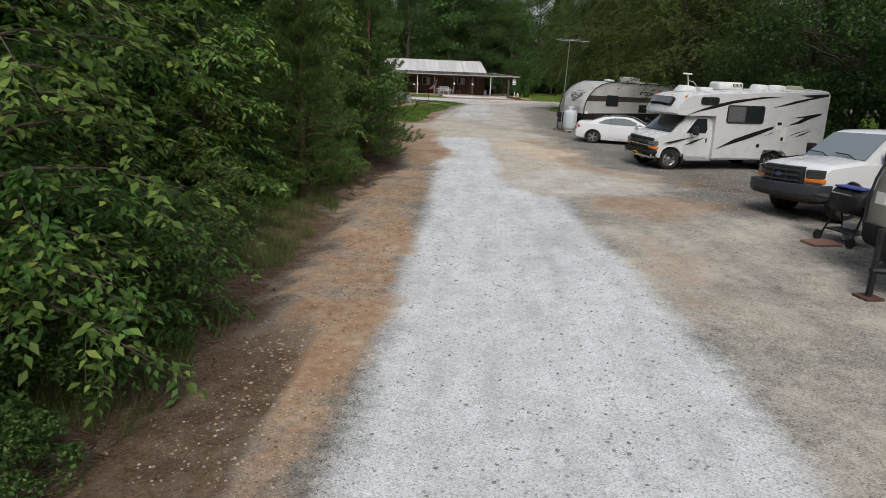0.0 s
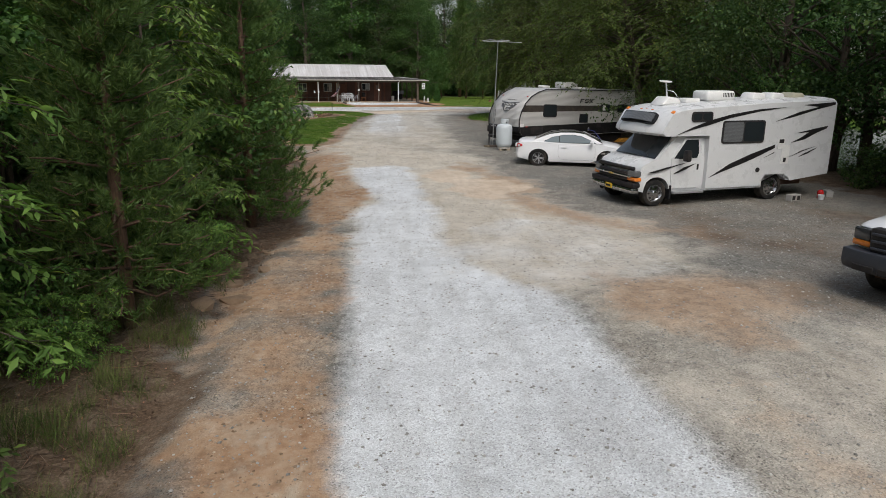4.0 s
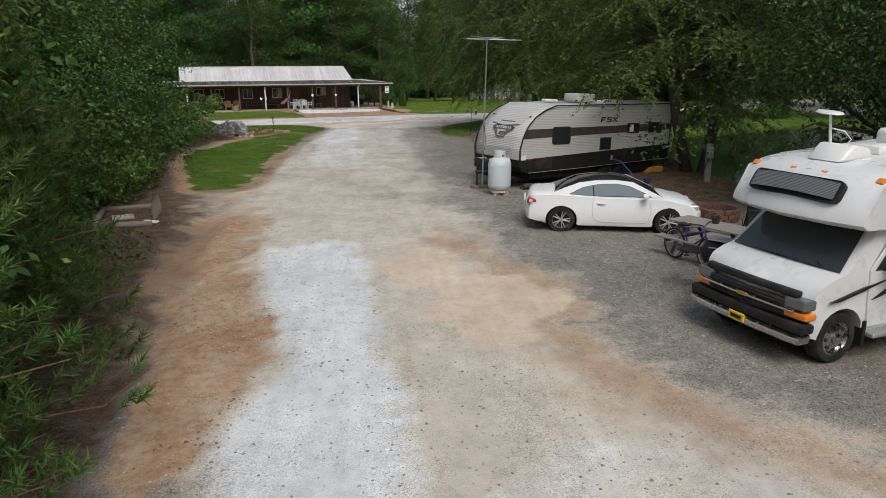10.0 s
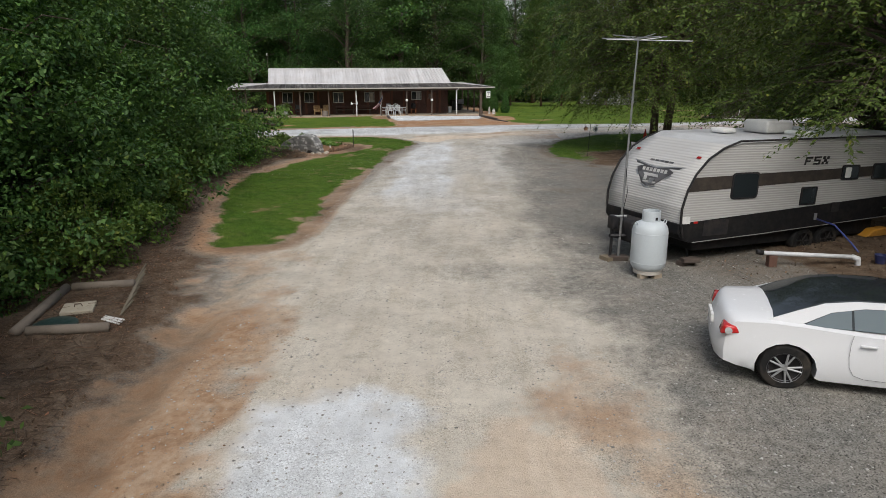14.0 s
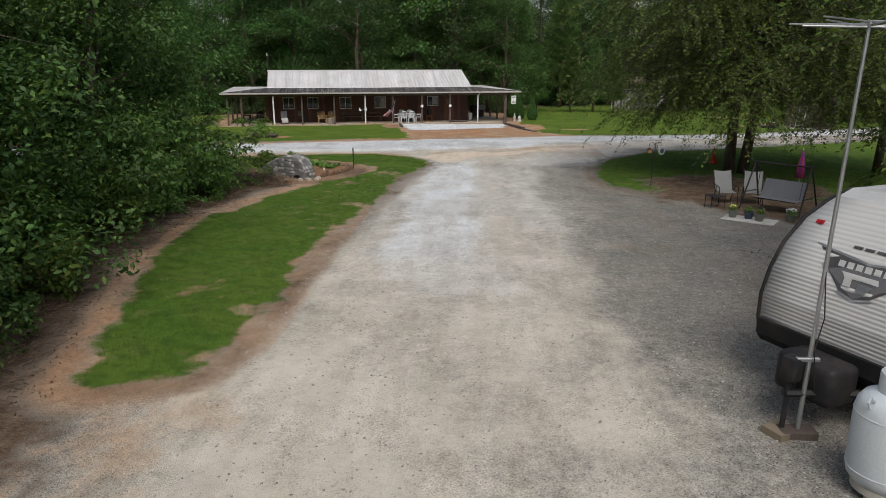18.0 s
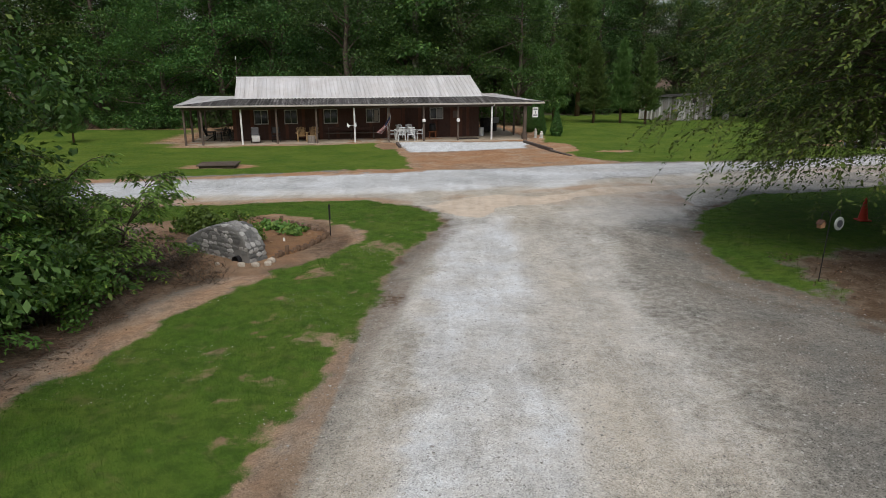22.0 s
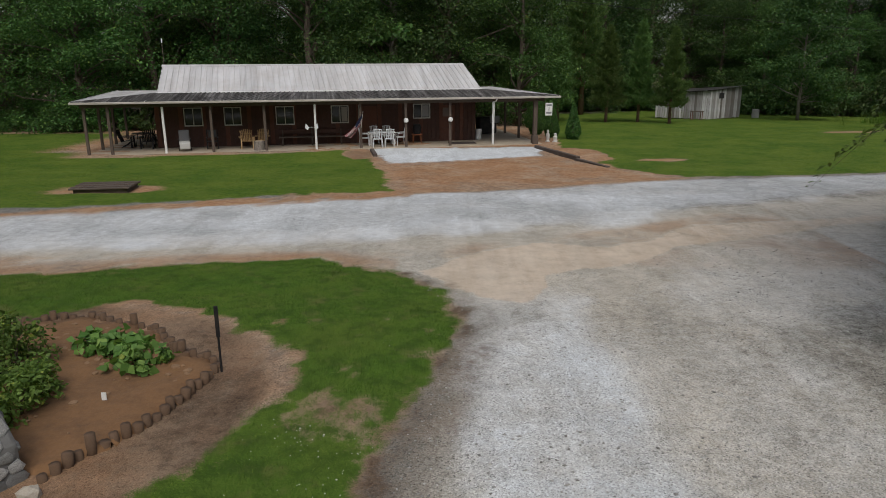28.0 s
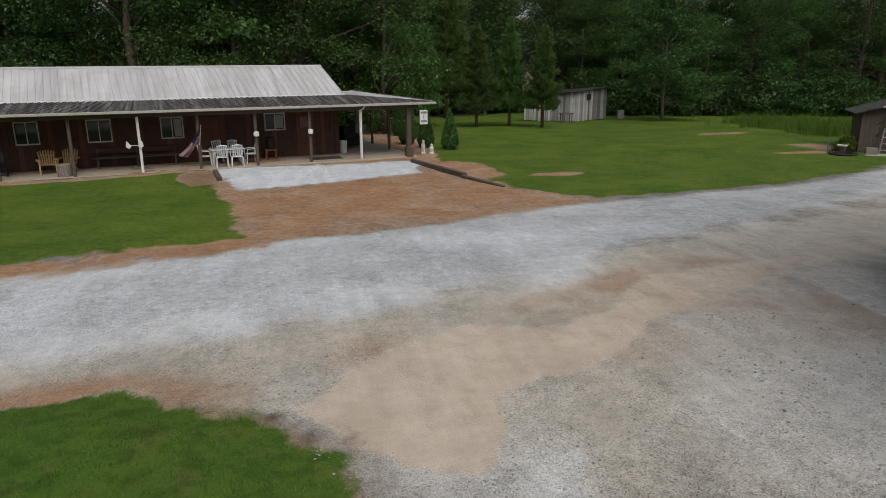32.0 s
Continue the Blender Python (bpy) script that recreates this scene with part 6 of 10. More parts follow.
part("bin", auto(lathe([(0.17, 0), (0.2, 0.55), (0.21, 0.6), (0.17, 0.6), (0.16, 0.5)], 16)), M_PLASTW, bin_)
gr2 = thing("covered_grill", hm(22.0, 5.0, 10), "black covered barbecue on the side porch", "barbecue")
part("cover", auto(box(-0.6, 0.6, -0.35, 0.35, 0.1, 1.15, 0.12, 3), 60), M_BLACK, gr2)
part("lid", auto(box(0.1, 0.75, -0.38, -0.3, 0.75, 1.2, 0.03, 2), 60), worn("grey_lid", (0.2, 0.21, 0.22), 0.5), gr2)
tb2 = thing("dark_patio_table", hm(2.2, 3.5), "dark metal patio table under the side porch", "table")
part("tabletop", auto(lathe([(0, 0.7), (0.6, 0.7), (0.6, 0.73), (0, 0.73)], 24)), M_BLACK, tb2)
for k in range(4):
    part("leg", tube([(0.45 * math.cos(k * 1.57), 0.45 * math.sin(k * 1.57), 0), (0.3 * math.cos(k * 1.57), 0.3 * math.sin(k * 1.57), 0.7)], 0.02, 5), M_BLACK, tb2)
pc = slat_chair("patio_chair", hm(1.4, 3.2, 90), "dark metal patio chair under the side porch", M_BLACK, "dark patio chairs")
copy_thing(pc, hm(2.6, 2.5, 0))
copy_thing(pc, hm(3.0, 4.2, -100))
for x in (15.0,):
    pass
for s, v, h, r in ((24.55, 0.75, 0.75, 0.14), (24.9, 0.5, 0.55, 0.15), (25.1, 0.95, 0.5, 0.12)):
    o = new("garden_statue")
    b = lathe([(r, 0), (r * 0.9, 0.08), (r * 0.55, 0.12), (r * 0.75, h * 0.4), (r * 0.8, h * 0.6), (r * 0.4, h * 0.75), (r * 0.55, h * 0.88), (0, h)], 14)
    me = bpy.data.meshes.new("garden_statue")
    auto(b).to_mesh(me)
    b.free()
    me.materials.append(worn("white_statue", (0.6, 0.59, 0.56), 0.7))
    bpy.data.objects.remove(o)
    o = new("garden_statue", me)
    o.matrix_basis = hm(s, v, 0, 0.0)
    tagged(o, "small white plaster garden statue by the porch", "statue", "white garden statues")
hooks = thing("wind_ornament", hm(11.3, -0.12, 0, 1.2), "white butterfly ornaments hung on a post", "ornament")
for s in (-1, 1):
    part("wing", prism([(0.12 * s, 0.0), (0.3 * s, 0.22), (0.34 * s, -0.02), (0.22 * s, -0.12)], -0.02, 0.0), M_PLASTW, hooks)
part("bar", tube([(-0.25, 0, 0.02), (0.25, 0, 0.02)], 0.01, 5), M_WHITE, hooks)


# ---- vehicles ----
def shell(outline, half, slices, cuts_z=(), cuts_x=(), deform=None):
    """A body drawn out from a side outline (x, z) across its width, cut finely and then shaped."""
    b = bmesh.new()
    rows = [[b.verts.new((x, t * half, z)) for x, z in outline] for t in slices]
    n = len(outline)
    b.faces.new(rows[0])
    b.faces.new(rows[-1][::-1])
    for q, w in zip(rows, rows[1:]):
        for i in range(n):
            b.faces.new((q[i], w[i], w[(i + 1) % n], q[(i + 1) % n]))
    bmesh.ops.recalc_face_normals(b, faces=b.faces)
    for z in cuts_z:
        bmesh.ops.bisect_plane(b, geom=b.verts[:] + b.edges[:] + b.faces[:], plane_co=(0, 0, z), plane_no=(0, 0, 1))
    for x in cuts_x:
        bmesh.ops.bisect_plane(b, geom=b.verts[:] + b.edges[:] + b.faces[:], plane_co=(x, 0, 0), plane_no=(1, 0, 0))
    if deform:
        for v in b.verts:
            v.co = deform(v.co.x, v.co.y / half, v.co.z)
    return auto(b)


SL = (-1, -0.96, -0.88, -0.6, 0, 0.6, 0.88, 0.96, 1)


def arc(cx, cz, r, a0, a1, n=9):
    return [(cx + r * math.cos(radians(a0 + (a1 - a0) * i / n)), cz + r * math.sin(radians(a0 + (a1 - a0) * i / n))) for i in range(n + 1)]


def panel(points, y, t=0.006, bevel=0.0):
    """A thin flat panel on a side plane y, its face toward -y."""
    return prism(points, y - t, y + 0.02, bevel)


def rect(x0, x1, z0, z1, r=0.05):
    pts = []
    for cx, cz, a in ((x1 - r, z1 - r, 0), (x0 + r, z1 - r, 90), (x0 + r, z0 + r, 180), (x1 - r, z0 + r, 270)):
        pts += arc(cx, cz, r, a, a + 90, 3)
    return pts


def wheel(parent, x, y, r, w, spokes=5, side=-1, cap=M_ALLOY, double=False, label="black tyre on an alloy rim", disc=False, drop=0.0):
    """A tyre, a rim and its spokes as one part with sub-parts; side: which way it faces."""
    R = r * 0.68
    b = lathe([(R, -w / 2), (r * 0.93, -w / 2), (r, -w * 0.36), (r, w * 0.36), (r * 0.93, w / 2), (R, w / 2), (R * 0.97, 0), (R, -w / 2)], 36, "Y")
    t = part("wheel", auto(b, 50), M_RUBBER, parent, label, m=Matrix.Translation((x, y, r - drop)))
    o = side * w / 2
    b = lathe([(R * 1.0, 0.0), (R * 1.0, o * 0.92), (R * 0.93, o * 0.96), (R * 0.9, o * 0.6), (R * 0.5, o * (0.9 if disc else 0.25)), (0.0, o * (1.05 if disc else 0.25))], 32, "Y")
    part("rim", auto(b, 50), cap if disc else M_BLACK, t)
    if disc:
        for k in range(8):
            a = 2 * math.pi * k / 8
            part("rim_hole", lathe([(R * 0.11, 0), (R * 0.11, o * 0.12), (0, o * 0.12)], 8, "Y"), M_BLACK, t, m=Matrix.Translation((math.cos(a) * R * 0.68, o * 0.76, math.sin(a) * R * 0.68)))
        part("hub", auto(lathe([(R * 0.36, o * 0.8), (R * 0.33, o * 1.15), (R * 0.2, o * 1.3), (0, o * 1.32)], 20, "Y")), M_CHROME, t)
        return t
    ring = lathe([(R * 0.9, o * 0.7), (R * 0.99, o * 0.98), (R * 1.0, o * 0.9), (R * 0.9, o * 0.62), (R * 0.9, o * 0.7)], 32, "Y")
    part("rim_lip", auto(ring, 60), cap, t)
    for k in range(spokes):
        for d in ((-0.19, 0.19) if double else (0,)):
            a = 2 * math.pi * k / spokes + d
            p0, p1 = Vector((math.cos(a - d * 0.4) * R * 0.16, o * 0.84, math.sin(a - d * 0.4) * R * 0.16)), Vector((math.cos(a) * R * 0.95, o * 0.9, math.sin(a) * R * 0.95))
            part("spoke", tube([p0, p1], [R * 0.075, R * 0.06], 6), cap, t)
    part("hub", auto(lathe([(R * 0.22, o * 0.6), (R * 0.2, o * 0.86), (0, o * 0.9)], 16, "Y")), cap, t)
    return t


def veh(x, y, turn, dz=0.0):
    return Matrix.Translation((x, y, gz(x, y) + dz)) @ Matrix.Rotation(radians(turn), 4, "Z")


# motorhome: x runs from the front axle to the rear, y from the near side across
motorhome = thing("motorhome", veh(7.66, 22.68, 14.6) @ Matrix.Diagonal((1.02, 1.0, 0.99, 1)), "white over-cab motorhome with black swooshes parked on gravel", "motorhome")
RV_W = 2.36


body = [(1.55, 0.42), (3.52, 0.42), (3.52, 0.6), (3.6, 0.8), (4.36, 0.8), (4.42, 0.6), (4.6, 0.58), (6.0, 0.74), (5.98, 2.9), (5.9, 3.0), (3.5, 2.93), (0.9, 2.78), (0.5, 2.72), (0.28, 2.6), (0.02, 2.16), (0.0, 2.06), (0.1, 1.99), (1.52, 1.99)]


def rv_shape(x, t, z):
    y = t * RV_W / 2
    if x < 0.6:
        x -= (1 - t * t) * 0.22 * min(1, (0.6 - x) / 0.5)
        y *= 1 - 0.05 * max(0, (0.4 - x))
    if z > 2.5:
        z += (1 - t * t) * 0.05
        z -= 0.05 * max(0, abs(t) - 0.9) * 10 * (z > 2.6)
    return Vector((x, y + RV_W / 2, z))


part("body", shell(body, RV_W / 2, (-1, -0.98, -0.93, -0.6, 0, 0.6, 0.93, 0.98, 1), (0.8, 1.6, 2.3), (1.0, 2.5, 4.0, 5.2), rv_shape), M_GELCOAT, motorhome)
cab = [(-0.98, 0.46), (-1.02, 0.7), (-0.98, 1.02), (-0.9, 1.12), (-0.2, 1.3), (0.02, 1.36), (0.62, 1.98), (1.54, 2.0), (1.54, 0.42), (0.48, 0.4), (0.44, 0.5)] + arc(0, 0.4, 0.45, 8, 172) + [(-0.45, 0.42)]


def cab_shape(x, t, z):
    w = 1.0 - 0.1 * max(0, z - 1.2) - 0.06 * max(0, -0.3 - x)
    x += 0.14 * t * t * max(0, min(1, (-0.4 - x) / 0.5))
    return Vector((x, t * w * 1.05 * (0.97 if z < 0.5 else 1) + RV_W / 2, z + 0.04 * (1 - t * t) * (z > 1.1)))


part("cab", shell(cab, 1.0, SL, (0.6, 0.85, 1.2, 1.5), (-0.6, 0.6, 1.0), cab_shape), M_GELCOAT, motorhome)
ws = bmesh.new()
for q in ([(-0.03, 0.22, 1.36), (-0.03, 2.14, 1.36), (0.57, 2.0, 1.97), (0.57, 0.36, 1.97)],):
    vs = []
    for a, b_ in ((0, 1), (3, 2)):
        for k in range(7):
            p = Vector(q[a]).lerp(Vector(q[b_]), k / 6)
            p.x -= 0.1 * (1 - (k / 3 - 1) ** 2) + 0.03
            p.z += 0.05 * (1 - (k / 3 - 1) ** 2)
            vs.append(ws.verts.new(p))
    for k in range(6):
        ws.faces.new((vs[k], vs[k + 1], vs[k + 8], vs[k + 7]))
bmesh.ops.recalc_face_normals(ws, faces=ws.faces)
bmesh.ops.solidify(ws, geom=ws.faces[:], thickness=0.02)
part("windscreen", auto(ws), M_GLASS, motorhome)
for y in (0.75, 1.55):
    part("wiper", tube([(-0.12, y - 0.3, 1.4), (0.02, y, 1.5), (0.06, y + 0.35, 1.5)], 0.014, 5), M_BLACK, motorhome)
part("bonnet_guard", box(-1.03, -0.9, 0.32, 2.04, 1.03, 1.13, 0.035, 2), M_BLACK, motorhome, "black bonnet deflector")
g = part("grille", box(-1.06, -0.95, 0.45, 1.91, 0.72, 0.98, 0.02), M_BLACK, motorhome)
for z in (0.78, 0.92):
    part("grille_slat", box(-1.075, -1.05, 0.5, 1.86, z - 0.012, z + 0.012, 0.006), M_BLACK, g)
part("grille_bar", box(-1.09, -1.03, 0.3, 2.06, 0.83, 0.885, 0.02, 2), M_CHROME, g, "chrome bar")
part("badge", box(-1.105, -1.08, 1.08, 1.28, 0.83, 0.89, 0.01), worn("badge_gold", (0.5, 0.36, 0.08), 0.3, 0.8), g, "gold badge")
for y0, y1 in ((0.16, 0.5), (1.86, 2.2)):
    part("headlight", box(-1.05, -0.8, y0, y1, 0.87, 1.03, 0.03, 2), worn("headlight_glass", (0.16, 0.165, 0.17), 0.08, 0.3, amount=0.1), motorhome, "clear headlight over a dark reflector")
    part("turn_signal", box(-1.05, -0.82, y0 - 0.03, y1 + 0.03, 0.74, 0.84, 0.025, 2), M_AMBER, motorhome, "amber turn signal")
part("bumper", auto(box(-1.14, -0.9, 0.12, 2.24, 0.4, 0.56, 0.05, 2)), M_CHROME, motorhome, "dull chrome bumper")
part("bumper_strip", auto(box(-1.12, -0.88, 0.1, 2.26, 0.555, 0.7, 0.04, 2)), M_BLACK, motorhome, "black bumper top")
pl = part("number_plate", box(-1.16, -1.135, 1.03, 1.33, 0.43, 0.57, 0.008), worn("plate_yellow", (0.75, 0.48, 0.02), 0.4), motorhome, "yellow plate")
part("plate_mark", box(-1.166, -1.158, 1.08, 1.28, 0.475, 0.53), M_BLACK, pl)
dw = [(0.5, 1.36), (0.62, 1.36), (1.25, 1.36), (1.3, 1.5), (1.24, 1.88), (0.86, 1.88)]
door = part("door", panel([(0.5, 0.5), (1.4, 0.5), (1.4, 1.3), (1.36, 1.92), (0.82, 1.92), (0.42, 1.36), (0.44, 0.9)], 0.118, 0.012, 0.005), M_GELCOAT, motorhome)
part("window", panel(dw, 0.105, 0.012), M_GLASS, door, "dark cab window")
part("door_handle", box(1.28, 1.33, 0.08, 0.12, 1.02, 1.18, 0.01), M_BLACK, door)
mirror = part("mirror", auto(box(0.62, 0.78, -0.3, -0.08, 1.3, 1.62, 0.05, 2)), M_BLACK, motorhome, "black door mirror")
part("mirror_arm", tube([(0.66, 0.12, 1.35), (0.66, -0.15, 1.4)], 0.018, 6), M_BLACK, mirror)
part("step", box(0.5, 1.5, -0.02, 0.3, 0.36, 0.43, 0.015), M_ALLOY, motorhome)
part("mud_flap", box(0.44, 0.5, 0.1, 0.36, 0.2, 0.6, 0.01), M_BLACK, motorhome)
# windows, lamps and hatches
M_BLIND = Mat("blind_behind_glass", (0.2, 0.21, 0.22), 0.15)
wv = M_BLIND.node("ShaderNodeTexWave", Scale=14.0, Distortion=0.6)
wv.bands_direction = "Z"
M_BLIND.link(M_BLIND.coords(), wv.inputs["Vector"])
M_BLIND.color(M_BLIND.ramp(wv.outputs["Fac"], [(0.2, (0.07, 0.075, 0.08)), (0.8, (0.17, 0.175, 0.18))]))
M_BLIND = M_BLIND.m
for x0, x1, z0, z1, mt in ((1.92, 3.4, 1.75, 2.4, M_GLASS), (0.85, 1.55, 2.38, 2.66, M_GLASS)):
    fr = part("side_window", panel(rect(x0, x1, z0, z1, 0.09), 0.0, 0.022), M_BLACK, motorhome, "black-framed window")
    part("pane", panel(rect(x0 + 0.05, (x0 + x1) / 2 - 0.02, z0 + 0.05, z1 - 0.05, 0.06), -0.004, 0.022), M_BLIND if x1 > 2 else mt, fr)
    part("pane", panel(rect((x0 + x1) / 2 + 0.02, x1 - 0.05, z0 + 0.05, z1 - 0.05, 0.06), -0.004, 0.022), mt, fr)
b = bmesh.new()
for dx, inset, th in ((0.0, 0.0, 0.0),):
    pts = rect(-0.78, 0.78, -0.17, 0.17, 0.09)
    lo = [b.verts.new((-0.035 - 0.215 * (1 - (p[0] / 1.18) ** 2), p[0], p[1])) for p in pts]
    hi = [b.verts.new((0.03 - 0.215 * (1 - (p[0] / 1.18) ** 2), p[0], p[1])) for p in pts]
    b.faces.new(lo)
    b.faces.new(hi[::-1])
    for i in range(len(pts)):
        b.faces.new((lo[i], hi[i], hi[(i + 1) % len(pts)], lo[(i + 1) % len(pts)]))
bmesh.ops.recalc_face_normals(b, faces=b.faces)
CAPM = Matrix.Translation((0.115, RV_W / 2, 2.385)) @ Matrix.Rotation(radians(30), 4, "Y")
fw = part("front_window", b, M_BLACK, motorhome, "black-framed over-cab window", m=CAPM)
b = bmesh.new()
for k in range(8):
    y0, y1 = -0.72 + 1.44 * k / 8, -0.72 + 1.44 * (k + 1) / 8
    f = lambda y: -0.045 - 0.215 * (1 - (y / 1.18) ** 2)
    vs = [b.verts.new((f(y0), y0, -0.125)), b.verts.new((f(y1), y1, -0.125)), b.verts.new((f(y1), y1, 0.125)), b.verts.new((f(y0), y0, 0.125))]
    b.faces.new(vs)
bmesh.ops.remove_doubles(b, verts=b.verts, dist=1e-4)
bmesh.ops.solidify(b, geom=b.faces[:], thickness=0.006)
part("pane", auto(b), M_BLIND, fw)
for y in (0.12, 0.92, 1.18, 1.44, 2.24):
    t = (y - RV_W / 2) / (RV_W / 2)
    part("marker_lamp", auto(box(-0.05, 0.05, -0.055, 0.055, -0.02, 0.03, 0.015, 2)), M_AMBER, motorhome, "amber marker lamp", m=Matrix.Translation((0.36 - 0.14 * (1 - t * t), y, 2.64)) @ Matrix.Rotation(radians(-40), 4, "Y"))
part("hatch", panel(rect(3.95, 4.18, 1.55, 1.85, 0.02), 0.0, 0.02), M_WHITE, motorhome, "white utility hatch")
part("vent", panel(rect(3.98, 4.15, 1.72, 1.83, 0.01), -0.012, 0.015), M_BLACK, motorhome)
part("hatch", panel(rect(4.12, 4.4, 1.1, 1.66, 0.02), 0.0, 0.018), M_WHITE, motorhome, "white utility hatch")
part("outlet", panel(rect(4.2, 4.3, 1.15, 1.28, 0.02), -0.012, 0.012), M_BLACK, motorhome)
part("filler_cap", auto(lathe([(0.07, 0.03), (0.07, -0.02), (0.05, -0.03), (0, -0.03)], 14, "Y")), M_BLACK, motorhome, m=Matrix.Translation((3.32, 0.0, 0.95)))
for x0, x1 in ((1.75, 2.4), (2.45, 3.1), (4.75, 5.7)):
    part("locker_door", panel(rect(x0, x1, 0.5 if x0 < 4 else 0.76, 0.86 if x0 < 4 else 1.05, 0.02), 0.004, 0.008), M_GELCOAT, motorhome)
part("side_trim", panel([(1.56, 0.44), (3.5, 0.44), (3.5, 0.475), (1.56, 0.475)], 0.0, 0.012), M_STEEL, motorhome)
M_DECAL = worn("black_decal", (0.012, 0.012, 0.013), 0.35, amount=0.1)
for pts in ([(0.42, 2.02), (0.9, 2.16), (1.4, 2.27), (2.1, 2.46), (3.1, 2.64), (4.1, 2.76), (3.2, 2.72), (2.2, 2.58), (1.5, 2.42), (0.95, 2.24)],
            [(3.75, 2.35), (4.6, 2.62), (5.3, 2.76), (4.7, 2.82), (5.9, 2.9), (5.9, 2.82), (5.2, 2.68), (4.5, 2.5)],
            [(1.62, 0.78), (2.3, 1.16), (3.0, 1.42), (3.85, 1.68), (3.85, 1.58), (3.1, 1.28), (2.7, 1.14), (2.0, 0.92)],
            [(4.42, 1.72), (4.75, 1.85), (5.05, 2.02), (4.6, 2.0), (5.25, 2.12), (5.75, 2.2), (5.7, 2.12), (5.3, 1.98), (4.9, 1.8)],
            [(4.45, 1.3), (4.85, 1.47), (5.4, 1.6), (4.95, 1.47)], [(4.75, 1.28), (5.0, 1.4), (5.45, 1.55), (5.1, 1.38)], [(3.5, 1.3), (3.85, 1.46), (3.86, 1.43)]):
    part("swoosh", panel(pts, 0.0, 0.009), M_DECAL, motorhome, "black painted swoosh")
for pts in ([(-0.3, 0.98), (0.3, 1.12), (0.95, 1.24), (0.4, 1.1), (-0.1, 0.98)], [(0.5, 0.92), (0.85, 1.1), (1.22, 1.2), (0.95, 1.06), (0.7, 0.96)]):
    part("swoosh", panel(pts, 0.105, 0.014), M_DECAL, motorhome, "black painted swoosh")
# roof gear
ac = part("air_conditioner", auto(box(2.0, 3.0, 0.85, 1.55, 2.9, 3.2, 0.09, 3), 60), M_WHITE, motorhome, "white roof air conditioner")
for k in range(7):
    part("vent_slot", box(2.55 + 0.055 * k, 2.575 + 0.055 * k, 0.842, 0.86, 3.02, 3.14), M_BLACK, ac)
part("roof_vent", auto(prism([(0.5, 2.78), (1.2, 2.82), (1.1, 2.98), (0.75, 3.04)], 0.9, 1.5, 0.05, 2), 60), M_WHITE, motorhome)
part("roof_hatch", auto(box(1.35, 1.85, 0.95, 1.45, 2.85, 2.98, 0.03, 2)), M_WHITE, motorhome)
for x in (3.35, 4.05, 4.8):
    part("roof_vent", auto(prism([(x, 2.93), (x + 0.55, 2.95), (x + 0.5, 3.14), (x + 0.12, 3.16)], 0.6, 1.15, 0.06, 2), 60), M_WHITE if x < 4.5 else worn("tan_plastic", (0.42, 0.4, 0.3), 0.5), motorhome)
dish = part("dish_mast", tube([(1.32, 1.75, 2.82), (1.22, 1.75, 3.42)], 0.022, 8), M_WHITE, motorhome)
part("satellite_dish", auto(lathe([(0.0, -0.015), (0.14, -0.015), (0.175, 0.0), (0.16, 0.025), (0, 0.03)], 24)), M_WHITE, dish, m=Matrix.Translation((1.2, 1.75, 3.44)) @ Matrix.Rotation(radians(5), 4, "X") @ Matrix.Diagonal((1.0, 1.25, 1, 1)))
part("cable", tube([(1.25, 1.72, 3.2), (1.4, 1.6, 3.15), (1.5, 1.55, 3.02), (1.42, 1.6, 2.9)], 0.01, 5), M_WHITE, dish)
wheel(motorhome, 0.0, 0.28, 0.38, 0.24, disc=True, cap=M_CHROME, label="black tyre on a chrome rim")
wheel(motorhome, 0.0, RV_W - 0.28, 0.38, 0.24, side=1, disc=True, cap=M_CHROME, label="black tyre on a chrome rim")
for y, s in ((0.22, -1), (RV_W - 0.22, 1)):
    wheel(motorhome, 3.98, y, 0.4, 0.26, side=s, disc=True, cap=M_CHROME, label="black tyre on a chrome rim")
part("wheel_well", box(3.42, 4.52, 0.3, RV_W - 0.3, 0.45, 0.82), M_BLACK, motorhome)
part("axle", tube([(0, 0.3, 0.38), (0, 2.0, 0.38)], 0.06, 8), M_RUST, motorhome)
part("chassis", box(-0.6, 5.6, 0.6, 1.75, 0.35, 0.55), M_RUST, motorhome)

# the front is short and bowed: draw the fascia parts back and round their ends
for o in motorhome.children_recursive:
    if o.type == "MESH" and min((v.co.x for v in o.data.vertices), default=0) < -0.7:
        b = bmesh.new()
        b.from_mesh(o.data)
        for q in range(-3, 4):
            bmesh.ops.bisect_plane(b, geom=b.verts[:] + b.edges[:] + b.faces[:], plane_co=(0, RV_W / 2 + 0.3 * q, 0), plane_no=(0, 1, 0))
        for v in b.verts:
            k = min(1.0, max(0.0, (-0.35 - v.co.x) / 0.5))
            t = (v.co.y - RV_W / 2) / (RV_W / 2)
            v.co.x += k * (0.31 + (0.06 * t ** 2 if o.name.split(".")[0] != "cab" else 0.03 * t ** 2))
        b.to_mesh(o.data)
        b.free()

